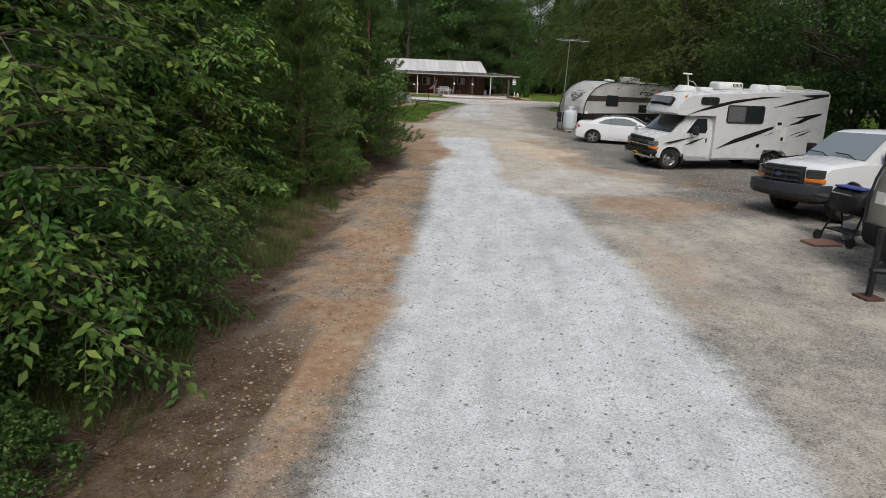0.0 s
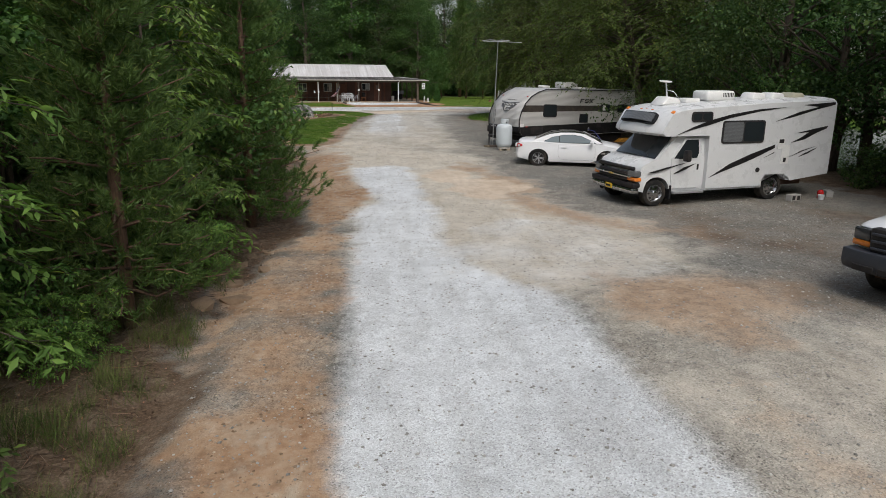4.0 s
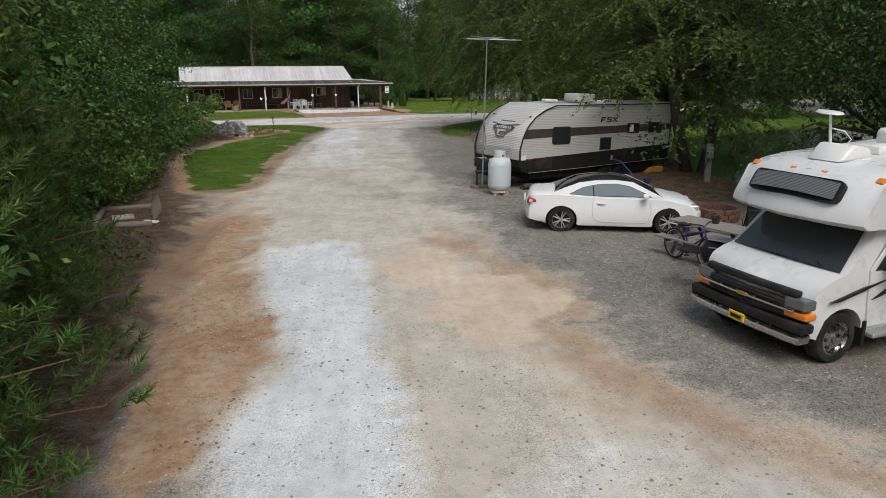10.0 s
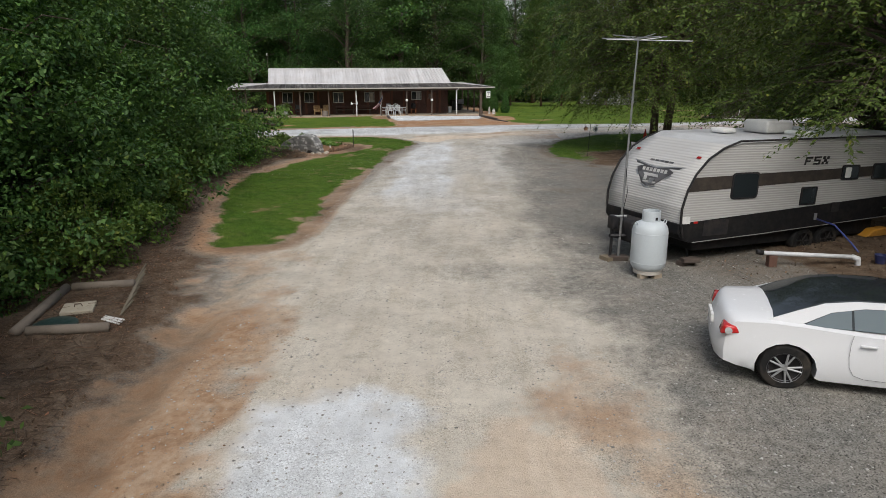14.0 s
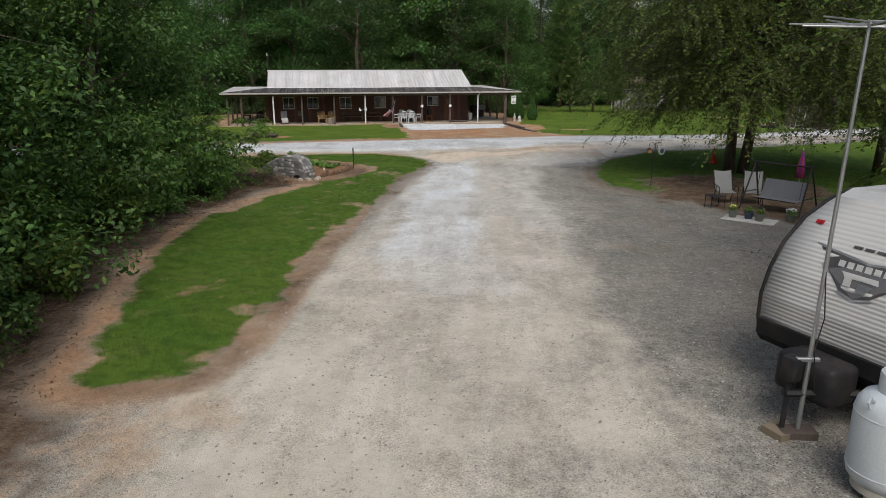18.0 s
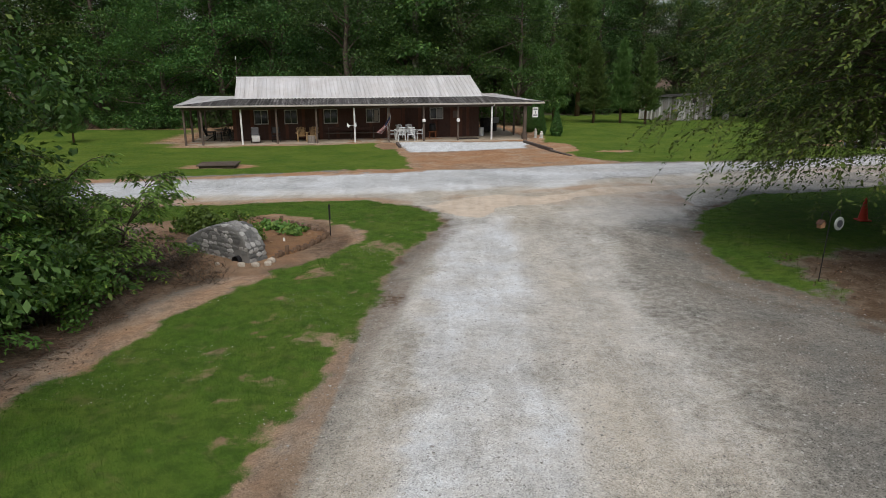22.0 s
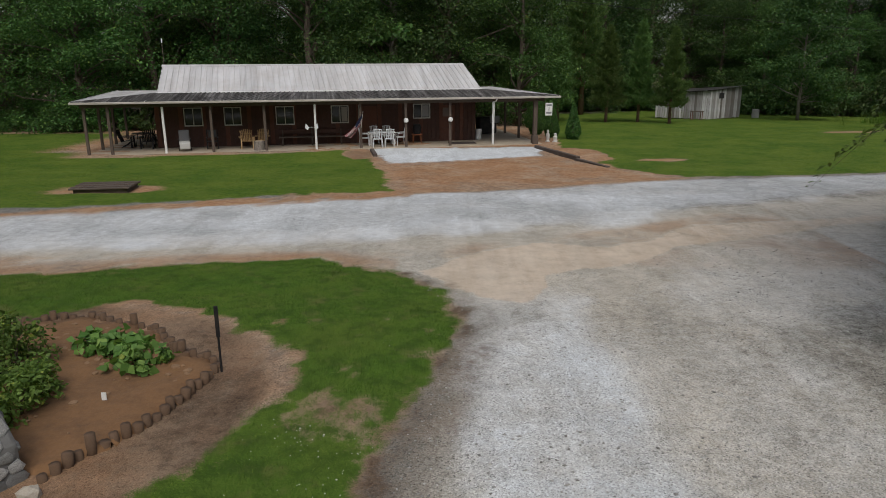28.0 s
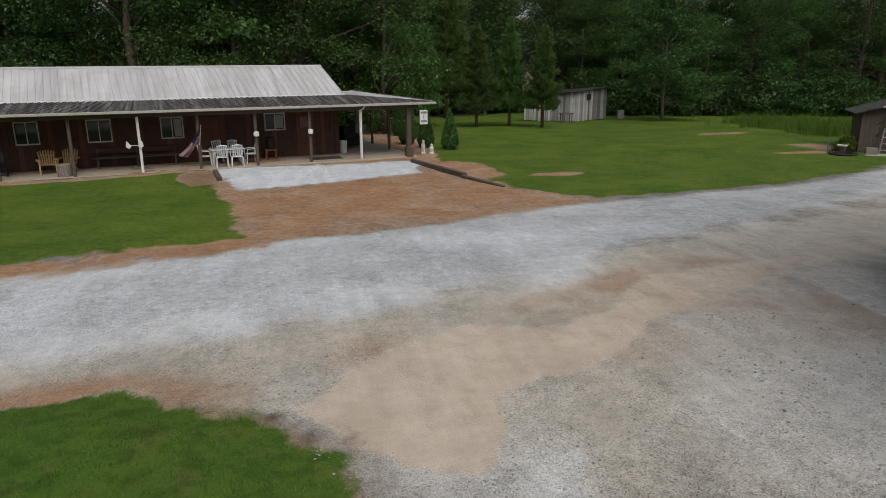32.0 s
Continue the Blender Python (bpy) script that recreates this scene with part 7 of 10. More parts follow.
# hardtop convertible: x runs from the rear axle to the front
M_SEAM = worn("panel_gap", (0.16, 0.16, 0.17), 0.6, amount=0.1)
car = thing("convertible_car", veh(6.08, 31.0, -15.5, -0.02) @ Matrix.Diagonal((1.03, 1, 0.98, 1)), "glossy white two-door convertible with black glass roof", "car")
CW = 1.79
co = [(-0.9, 0.34), (-0.93, 0.5), (-0.9, 0.72), (-0.8, 0.98), (-0.72, 1.03), (-0.2, 1.06), (0.2, 1.04), (1.0, 0.98), (2.2, 0.98), (2.5, 0.97), (3.0, 0.86), (3.3, 0.72), (3.42, 0.56), (3.42, 0.4), (3.3, 0.24)] + \
     [(2.98, 0.22)] + arc(2.58, 0.33, 0.39, -15, 195, 10)[0:11] + [(2.15, 0.2), (0.44, 0.2)] + arc(0, 0.33, 0.39, -15, 195, 10) + [(-0.42, 0.26)]


def car_shape(x, t, z):
    end = max(0, (x - 2.5) / 0.95) if x > 2.5 else max(0, (-0.35 - x) / 0.6)
    w = CW / 2 * (1 - 0.07 * max(0, z - 0.55) * 2 - 0.10 * end ** 2 * abs(t)) * (0.97 if z < 0.3 else 1)
    x2 = x - 0.2 * t ** 4 * max(0, (x - 2.6) / 0.8) + 0.12 * t ** 4 * max(0, (-0.5 - x) / 0.4)
    z2 = z + 0.045 * (1 - t * t) * (z > 0.8) - 0.05 * max(0, abs(t) - 0.85) / 0.15 * (z > 0.84)
    return Vector((x2, t * w + CW / 2, z2))


part("body", shell(co, 1.0, SL, (0.3, 0.45, 0.6, 0.75, 0.88), (-0.6, 0.6, 1.3, 2.0, 3.1), car_shape), M_CARWHITE, car)
gh = [(-0.3, 1.0), (0.05, 1.2), (0.42, 1.36), (0.8, 1.42), (1.3, 1.43), (1.62, 1.38), (2.42, 0.98)]


def gh_shape(x, t, z):
    w = 0.78 - 0.34 * max(0, z - 0.98)
    return Vector((x, t * w + CW / 2, z + 0.035 * (1 - t * t) * (z > 1.1)))


part("glass_roof", shell(gh, 1.0, SL, (1.1, 1.25), (0.8, 1.6), gh_shape), M_GLASS, car, "black glass roof and screens")


def side_strip(pts, name, mat, label, off):
    for s in (-1, 1):
        b = bmesh.new()
        rows = []
        for d in (0, 0.02):
            rows.append([b.verts.new((x, CW / 2 + s * (0.78 - 0.34 * max(0, z - 0.98) + off - d), z)) for x, z in pts])
        n = len(pts)
        b.faces.new(rows[0])
        b.faces.new(rows[1][::-1])
        for i in range(n):
            b.faces.new((rows[0][i], rows[1][i], rows[1][(i + 1) % n], rows[0][(i + 1) % n]))
        bmesh.ops.recalc_face_normals(b, faces=b.faces)
        part(name, b, mat, car, label)


side_strip([(-0.32, 1.02), (0.12, 1.0), (0.5, 1.22), (0.9, 1.31), (1.3, 1.325), (1.62, 1.27), (2.02, 1.08), (2.16, 0.985), (2.42, 0.985), (1.7, 1.37), (1.3, 1.415), (0.8, 1.4), (0.42, 1.34), (0.05, 1.19)], "roof_rail", M_CARWHITE, "white roof rail", 0.012)
side_strip([(0.16, 1.0), (0.76, 1.0), (0.74, 1.27), (0.5, 1.21)], "quarter_window", M_GLASSB, "grey tinted window", 0.006)
side_strip([(0.79, 1.0), (2.12, 0.99), (2.0, 1.08), (1.62, 1.26), (1.3, 1.315), (0.9, 1.3), (0.77, 1.27)], "door_window", M_GLASSB, "grey tinted window", 0.006)
for s in (-1, 1):
    yy = CW / 2 + s * CW / 2
    q = 0.905
    part("door_seam", tube([(0.77, CW / 2 + s * 0.862, 0.95), (0.745, CW / 2 + s * 0.885, 0.8), (0.74, CW / 2 + s * q, 0.62), (0.76, CW / 2 + s * q, 0.46), (0.82, CW / 2 + s * q, 0.35), (0.95, CW / 2 + s * q, 0.305), (1.5, CW / 2 + s * q, 0.3), (2.02, CW / 2 + s * q, 0.3), (2.12, CW / 2 + s * q, 0.42), (2.14, CW / 2 + s * 0.895, 0.65), (2.1, CW / 2 + s * 0.87, 0.92)], 0.0028, 5), M_SEAM, car)
    part("door_handle", auto(box(0.86, 1.06, CW / 2 + s * 0.895 - 0.02, CW / 2 + s * 0.895 + 0.02, 0.79, 0.825, 0.012, 2)), M_CARWHITE, car)
    part("mirror", auto(box(1.92, 2.06, CW / 2 + s * 0.98 - 0.1, CW / 2 + s * 0.98 + 0.07, 0.98, 1.11, 0.04, 3), 60), M_CARWHITE, car)
    part("tail_light", auto(prism([(-0.865, 0.76), (-0.6, 0.79), (-0.66, 0.9), (-0.82, 0.92)], CW / 2 + s * 0.7 - 0.14, CW / 2 + s * 0.7 + 0.12, 0.03, 2), 60), M_RED, car, "red tail light")
    part("tail_lens", auto(lathe([(0.05, 0.0), (0.05, 0.02), (0, 0.025)], 12, "Y")), M_LAMP, car, m=Matrix.Translation((-0.76, CW / 2 + s * 0.855, 0.82)) @ Matrix.Rotation(0 if s > 0 else math.pi, 4, "Z"))
    part("headlight", auto(box(2.98, 3.28, CW / 2 + s * 0.62 - 0.15, CW / 2 + s * 0.62 + 0.16, 0.64, 0.78, 0.05, 3), 60), M_LAMP, car, "clear headlight")
    part("side_marker", box(3.08, 3.2, CW / 2 + s * 0.79 - 0.02, CW / 2 + s * 0.79 + 0.02, 0.5, 0.53, 0.006), M_AMBER, car)
    for x in (0.0, 2.58):
        wheel(car, x, CW / 2 + s * 0.77, 0.335, 0.22, 5, s, M_ALLOY, True)
part("wheel_well", box(-0.4, 0.4, 0.25, CW - 0.25, 0.25, 0.7), M_BLACK, car)
part("wheel_well", box(2.18, 2.98, 0.25, CW - 0.25, 0.25, 0.7), M_BLACK, car)
part("boot_seam", tube([(-0.66, 0.2, 1.02), (-0.3, 0.14, 1.02), (0.1, 0.12, 1.0)], 0.005, 5), M_BLACK, car)
part("number_plate", box(-0.94, -0.9, 0.64, 1.15, 0.72, 0.84), M_WHITE, car)

# the body is low above the sills
for o in car.children_recursive:
    if o.type == "MESH" and o.parent == car and not o.name.startswith("wheel"):
        for v in o.data.vertices:
            if v.co.z > 0.55:
                v.co.z = 0.55 + (v.co.z - 0.55) * 0.94

# travel trailer: x runs from its nose to the rear, y from the near side across
M_SIDE = Mat("ribbed_aluminium_siding", (0.4, 0.385, 0.36), 0.45)
wv = M_SIDE.node("ShaderNodeTexWave", Scale=5.6, Distortion=0.0)
wv.bands_direction, wv.wave_profile = "Z", "SIN"
M_SIDE.link(M_SIDE.coords(), wv.inputs["Vector"])
M_SIDE.color(M_SIDE.mix(M_SIDE.ramp(M_SIDE.noise(1.5, 5), [(0.4, 0.0), (0.8, 0.4)]), M_SIDE.ramp(wv.outputs["Fac"], [(0.0, (0.4, 0.395, 0.385)), (0.3, (0.465, 0.46, 0.445)), (1.0, (0.49, 0.485, 0.47))]), (0.38, 0.355, 0.33)))
M_SIDE.bump(wv.outputs["Fac"], 0.4, 0.015)
M_SIDE = M_SIDE.m
M_DKGREY = worn("dark_grey_panel", (0.014, 0.014, 0.015), 0.65, amount=0.06)
M_STRIPE = worn("brown_grey_stripe", (0.05, 0.043, 0.038), 0.45, amount=0.2)
for dull in (M_DKGREY, M_STRIPE):
    dull.node_tree.nodes["Principled BSDF"].inputs["Specular IOR Level"].default_value = 0.15
M_ROOFRV = worn("rubber_roof", (0.5, 0.51, 0.52), 0.7, dirt=(0.22, 0.21, 0.2), amount=0.5, scale=1.2)


def trailer_at(m, label, length, sidemat, dark=True):
    tr = thing("travel_trailer", m, label, "travel trailer")
    nose = [(0.3, 0.5), (0.06, 0.62), (-0.02, 0.95), (-0.03, 1.3), (0.06, 1.7), (0.22, 2.06), (0.5, 2.4), (0.85, 2.63), (1.25, 2.78)]
    L = length
    part("body", shell(nose + [(L, 2.9), (L, 0.74), (2.2, 0.56)], 1.2, (-1, -0.985, -0.6, 0, 0.6, 0.985, 1), (0.96, 1.3, 1.7, 2.1, 2.5), (), lambda x, t, z: Vector((x + 0.05 * (abs(t) > 0.99), t * 1.2 + 1.2, z - 0.02 * (abs(t) > 0.99)))), sidemat, tr)
    part("roof", prism([(0.9, 2.64), (1.25, 2.8), (L + 0.03, 2.925), (L + 0.03, 2.86), (1.3, 2.74)], -0.03, 2.43), M_ROOFRV, tr, "pale stained rubber roof")
    for y in (-0.018, 2.418):
        part("edge_trim", tube([(x - 0.01, y, z) for x, z in nose[1:]] + [(L, y, 2.88)], 0.025, 6), M_BLACK, tr, "black edge trim")
    part("rear_trim", tube([(L + 0.01, -0.01, 0.76), (L + 0.01, -0.01, 2.9)], 0.025, 6), M_BLACK, tr)
    part("lower_panel", panel([(0.28, 0.5), (0.06, 0.64), (0.0, 0.96), (L, 1.3), (L, 0.74), (2.2, 0.56)], 0.0, 0.008), M_DKGREY, tr, "dark lower side panel")
    part("nose_panel", box(-0.06, 0.0, 0.0, 2.4, 0.7, 0.94, 0.01), M_DKGREY, tr, "dark nose panel")
    part("nose_panel", prism([(-0.05, 0.72), (0.04, 0.58), (0.3, 0.47), (0.3, 0.5), (0.06, 0.64)], 0.0, 2.4), M_DKGREY, tr)
    return tr


trailer = trailer_at(veh(6.38, 36.77, 25.9, 0.11) @ Matrix.Rotation(radians(2.1), 4, "Y") @ Matrix.Diagonal((1.177, 1.05, 0.981, 1)), "grey ribbed travel trailer with dark stripe and black nose base", 6.38, M_SIDE)
part("stripe", panel([(0.05, 1.66), (6.37, 1.87), (6.37, 2.11), (0.2, 1.98)], 0.0, 0.007), M_STRIPE, trailer, "dark stripe")
for x0, x1, z0, z1, r in ((1.16, 1.88, 1.44, 2.06, 0.09), (3.14, 3.62, 1.18, 1.63, 0.02), (4.3, 4.86, 1.76, 2.14, 0.05), (5.3, 5.95, 1.74, 2.16, 0.06)):
    f = part("side_window", panel(rect(x0, x1, z0, z1, r), 0.0, 0.02), M_BLACK, trailer, "dark window")
    part("pane", panel(rect(x0 + 0.04, x1 - 0.04, z0 + 0.04, z1 - 0.04, r * 0.7), -0.004, 0.02), M_GLASS, f)
part("curtain", panel(rect(4.4, 4.58, 1.82, 2.08, 0.02), -0.026, 0.004), M_WHITE, trailer, "pale curtain")
for x0, x1, z0, z1 in ((0.55, 1.2, 0.62, 0.98), (4.15, 4.4, 0.95, 1.2)):
    part("hatch", panel(rect(x0, x1, z0, z1, 0.03), 0.0, 0.02), M_BLACK, trailer, "black hatch door")
part("outlet", panel(rect(3.66, 3.74, 0.78, 0.95, 0.01), 0.0, 0.02), M_ALLOY, trailer)
for x0, bars in ((3.1, ((0, 0.05, 0, 0.2), (0.05, 0.2, 0.15, 0.2), (0.05, 0.16, 0.07, 0.11))), (3.36, ((0, 0.2, 0.16, 0.2), (0, 0.05, 0.1, 0.2), (0, 0.2, 0.08, 0.12), (0.15, 0.2, 0, 0.12), (0, 0.2, 0, 0.04))), (3.62, ((0, 0.06, 0, 0.07), (0.05, 0.13, 0.06, 0.14), (0.12, 0.19, 0.13, 0.2), (0.12, 0.19, 0, 0.07), (0, 0.07, 0.13, 0.2)))):
    for a0, a1, b0, b1 in bars:
        part("marking", panel([(x0 + a0 + 0.2 * b0, 2.18 + b0), (x0 + a1 + 0.2 * b0, 2.18 + b0), (x0 + a1 + 0.2 * b1, 2.18 + b1), (x0 + a0 + 0.2 * b1, 2.18 + b1)], 0.0, 0.007), M_DECAL, trailer)
part("sticker", panel(rect(0.02, 0.2, 0.94, 1.1, 0.01), 0.0, 0.01), M_WHITE, trailer, "white sticker")
part("marker_lamp", panel(rect(0.3, 0.4, 0.93, 0.98, 0.01), 0.0, 0.014), M_RED, trailer, "red marker lamp")


def on_nose(t0, t1, a0, a1, lift):
    """A strip of the curved nose: from height fraction t0 to t1, across from a0 to a1."""
    prof = [(-0.03, 1.0), (-0.03, 1.3), (0.06, 1.7), (0.22, 2.06), (0.5, 2.4), (0.85, 2.63)]

    def p(t, y):
        f = t * (len(prof) - 1)
        i = min(len(prof) - 2, int(f))
        q = Vector((prof[i][0], 0, prof[i][1])).lerp(Vector((prof[i + 1][0], 0, prof[i + 1][1])), f - i)
        d = Vector((prof[i + 1][0] - prof[i][0], 0, prof[i + 1][1] - prof[i][1])).normalized()
        n = Vector((-d.z, 0, d.x))
        return q + n * lift + Vector((0, y, 0))
    return p


def nose_shape(pts, lift, name, mat, label):
    p = on_nose(0, 1, 0, 1, lift)
    b = bmesh.new()
    vs = [b.verts.new(p(t, y)) for t, y in pts]
    b.faces.new(vs)
    bmesh.ops.solidify(b, geom=b.faces[:], thickness=0.006)
    part(name, b, mat, trailer, label)


M_DECALG = worn("grey_decal", (0.12, 0.12, 0.125), 0.35)
nose_shape([(0.655, 1.99), (0.60, 1.2), (0.655, 0.36), (0.50, 0.66), (0.36, 0.98), (0.33, 1.2), (0.36, 1.42), (0.50, 1.74)], 0.005, "emblem_edge", M_ALLOY, "silver edge of the emblem")
nose_shape([(0.635, 1.9), (0.585, 1.2), (0.635, 0.46), (0.50, 0.74), (0.38, 1.0), (0.355, 1.2), (0.38, 1.4), (0.50, 1.66)], 0.010, "emblem", M_DECALG, "dark grey emblem on the nose")
for q in range(7):
    y0 = 1.56 - 0.115 * q
    nose_shape([(0.578, y0), (0.578, y0 - 0.085), (0.535, y0 - 0.095), (0.535, y0 - 0.01)], 0.018, "emblem_bar", M_WHITE, "")
nose_shape([(0.51, 1.47), (0.51, 1.0), (0.475, 0.97), (0.475, 1.3), (0.42, 1.28), (0.42, 1.38), (0.475, 1.4)], 0.018, "emblem_bar", M_WHITE, "")
nose_shape([(0.455, 1.2), (0.455, 1.02), (0.40, 1.08), (0.40, 1.2)], 0.018, "emblem_bar", M_ALLOY, "")
for k in range(5):
    nose_shape([(0.69, 0.8 + 0.15 * k), (0.69, 0.92 + 0.15 * k), (0.67, 0.92 + 0.15 * k), (0.67, 0.8 + 0.15 * k)], 0.010, "nose_mark", M_DECALG, "")
for y in (0.25, 2.15):
    nose_shape([(0.80, y - 0.06), (0.80, y + 0.06), (0.775, y + 0.06), (0.775, y - 0.06)], 0.02, "marker_lamp", M_RED, "red marker lamp")
ac = part("air_conditioner", auto(box(2.75, 3.55, 0.8, 1.5, 2.86, 3.18, 0.07, 3), 60), worn("grey_white_plastic", (0.6, 0.6, 0.58), 0.5), trailer, "grey-white roof air conditioner")
for k in range(7):
    part("vent_slot", box(3.54, 3.56, 0.85 + 0.09 * k, 0.9 + 0.09 * k, 2.92, 3.12), M_BLACK, ac)
for x, y in ((1.9, 1.2), (3.2, 0.35), (4.8, 1.5)):
    part("roof_vent", auto(box(x, x + 0.4, y, y + 0.4, 2.84, 2.96, 0.04, 2), 60), M_WHITE, trailer)
for x in (3.55, 4.3):
    for y, s in ((0.18, -1), (2.22, 1)):
        wheel(trailer, x, y, 0.33, 0.2, 6, s, M_BLACK, label="black tyre on a black rim", drop=0.11)
part("axle_frame", box(3.0, 4.8, 0.4, 2.0, 0.28, 0.6), M_BLACK, trailer)
# added block under the floor: fills the gap with dark and keeps light out
part("underbelly", box(0.5, 5.9, 0.18, 2.22, 0.22, 0.62, 0.03), M_DKGREY, trailer, "added dark block that shades the ground below the floor")
part("tongue", tube([(0.4, 0.6, 0.5), (-0.75, 1.2, 0.45)], 0.05, 6), M_BLACK, trailer)
part("tongue", tube([(0.4, 1.8, 0.5), (-0.75, 1.2, 0.45)], 0.05, 6), M_BLACK, trailer)
part("gas_cover", auto(box(-0.5, -0.03, 0.85, 1.65, 0.3, 0.85, 0.1, 3), 60), M_BLACK, trailer, "black gas bottle cover")
part("jack", tube([(-0.72, 1.2, -0.1), (-0.72, 1.2, 0.95)], 0.03, 8), M_BLACK, trailer)
part("jack_head", auto(box(-0.8, -0.64, 1.1, 1.3, 0.62, 0.95, 0.04, 2)), M_BLACK, trailer)
part("jack_foot", box(-0.87, -0.57, 1.05, 1.35, -0.16, -0.05), worn("weathered_block", (0.2, 0.16, 0.11), 0.9), trailer, "weathered wooden block")
for x, z in ((0.5, -0.09), (5.7, 0.1)):
    part("stabiliser", tube([(x, 0.4, 0.55), (x + 0.1, 0.35, z)], 0.03, 6), M_BLACK, trailer)

# the second trailer, only its nose in view
M_TAN = worn("tan_gelcoat", (0.36, 0.34, 0.29), 0.4, amount=0.2)
trailer2 = trailer_at(veh(7.62, 6.7, 14) @ Matrix.Scale(0.94, 4), "tan fibreglass travel trailer with black lower nose", 6.6, M_TAN)
part("sticker", prism([(-0.03, 1.3), (-0.03, 1.5), (-0.05, 1.5), (-0.05, 1.3)], 2.05, 2.25), M_WHITE, trailer2, "white sticker")
part("tongue", tube([(0.4, 0.6, 0.5), (-0.85, 1.2, 0.45)], 0.05, 6), M_BLACK, trailer2)
part("tongue", tube([(0.4, 1.8, 0.5), (-0.85, 1.2, 0.45)], 0.05, 6), M_BLACK, trailer2)
part("gas_cover", auto(box(-0.5, -0.06, 0.75, 1.65, 0.5, 1.05, 0.1, 3), 60), M_BLACK, trailer2, "black gas bottle cover")
part("jack", tube([(-0.82, 1.2, 0.02), (-0.82, 1.2, 1.1)], 0.05, 8), M_BLACK, trailer2)
part("jack_foot", box(-0.98, -0.66, 1.04, 1.36, -0.02, 0.03), M_RUST, trailer2)
for x in (3.6, 4.4):
    for y, s in ((0.18, -1), (2.22, 1)):
        wheel(trailer2, x, y, 0.33, 0.2, 6, s)
part("axle_frame", box(3.0, 4.8, 0.4, 2.0, 0.28, 0.6), M_RUST, trailer2)

# pickup: x runs from the front bumper to the rear
M_DLAMP = worn("smoked_lens", (0.06, 0.062, 0.065), 0.08, 0.2, amount=0.1)
truck = thing("pickup_truck", Matrix.Translation((7.63, 13.44, 0.295)) @ Matrix.Rotation(radians(20.5), 4, "Z") @ Matrix.Rotation(-0.05, 4, "X") @ Matrix.Diagonal((1.01, 0.97, 1, 1)), "white full-size pickup truck with dark grille and bumper", "pickup truck")
to = [(0.05, 0.62), (0.03, 0.9), (0.05, 1.14), (0.2, 1.2), (1.3, 1.3), (1.5, 1.3), (3.2, 1.3), (5.6, 1.3), (5.62, 0.62), (4.95, 0.6)] + arc(4.45, 0.42, 0.47, 20, 160, 8) + [(3.9, 0.55), (1.5, 0.52)] + arc(0.98, 0.42, 0.47, 14, 166, 8) + [(0.45, 0.6)]


def tr_shape(x, t, z):
    w = 1.0 * (1 - 0.05 * max(0, z - 1.0) - 0.05 * max(0, 0.4 - x))
    return Vector((x + 0.1 * t ** 4 * max(0, (0.4 - x) / 0.4), t * w, z + 0.05 * (1 - t * t) * (z > 1.15) * (x < 1.6) - 0.06 * max(0, abs(t) - 0.85) / 0.15 * (z > 1.1)))


part("body", shell(to, 1.0, SL, (0.8, 0.95, 1.1), (0.5, 1.5, 2.5, 3.2), tr_shape), M_CARWHITE, truck)
tc = [(1.42, 1.26), (2.2, 1.88), (2.45, 1.94), (3.3, 1.95), (3.5, 1.9), (3.6, 1.26)]
part("cab", shell(tc, 1.0, SL, (1.4, 1.6, 1.8), (), lambda x, t, z: Vector((x, t * (0.95 - 0.22 * max(0, z - 1.26)), z + 0.03 * (1 - t * t) * (z > 1.8)))), M_CARWHITE, truck)
b = bmesh.new()
vs = [b.verts.new(p) for p in ((1.44, -0.86, 1.31), (1.44, 0.86, 1.31), (2.15, 0.76, 1.86), (2.15, -0.76, 1.86))]
b.faces.new(vs)
bmesh.ops.translate(b, vec=(-0.03, 0, 0.02), verts=b.verts)
bmesh.ops.solidify(b, geom=b.faces[:], thickness=0.012)
part("windscreen", b, glass_dark("pale_windscreen", (0.2, 0.235, 0.255), 0.06), truck, "pale grey windscreen")
for y in (-0.4, 0.35):
    part("wiper", tube([(1.3, y - 0.3, 1.34), (1.42, y, 1.42), (1.46, y + 0.4, 1.44)], 0.014, 5), M_BLACK, truck)
for s in (-1, 1):
    part("side_window", prism([(2.0, 1.36), (2.35, 1.82), (3.2, 1.83), (3.3, 1.36)], s * 0.86 - 0.03, s * 0.86 + 0.06), M_GLASS, truck)
    part("headlight", auto(box(0.0, 0.28, s * 0.78 - 0.17, s * 0.78 + 0.17, 0.93, 1.12, 0.03, 2)), M_DLAMP, truck, "dark glossy headlight")
    part("turn_signal", auto(box(0.0, 0.27, s * 0.78 - 0.19, s * 0.78 + 0.185, 0.84, 0.93, 0.02, 2)), M_AMBER, truck, "amber turn signal")
    part("mirror", auto(box(1.75, 1.9, s * 1.12 - 0.12, s * 1.12 + 0.1, 1.32, 1.6, 0.04, 2)), M_BLACK, truck)
    for x in (0.98, 4.45):
        wheel(truck, x, s * 0.84, 0.4, 0.27, 5, s)
gr = part("grille", auto(box(-0.06, 0.15, -0.57, 0.57, 0.78, 1.17, 0.045, 2)), M_BLACK, truck, "dark grey grille")
M_DG = worn("dark_grey_plastic", (0.034, 0.038, 0.048), 0.5, dirt=(0.05, 0.05, 0.05), amount=0.2)
for z in (0.86, 0.97, 1.08):
    part("grille_slat", box(-0.085, -0.04, -0.52, 0.52, z - 0.02, z + 0.02, 0.008), M_DG, gr)
for y in (-0.2, 0.2):
    part("grille_divider", box(-0.08, -0.04, y - 0.02, y + 0.02, 0.83, 1.11), M_DG, gr)
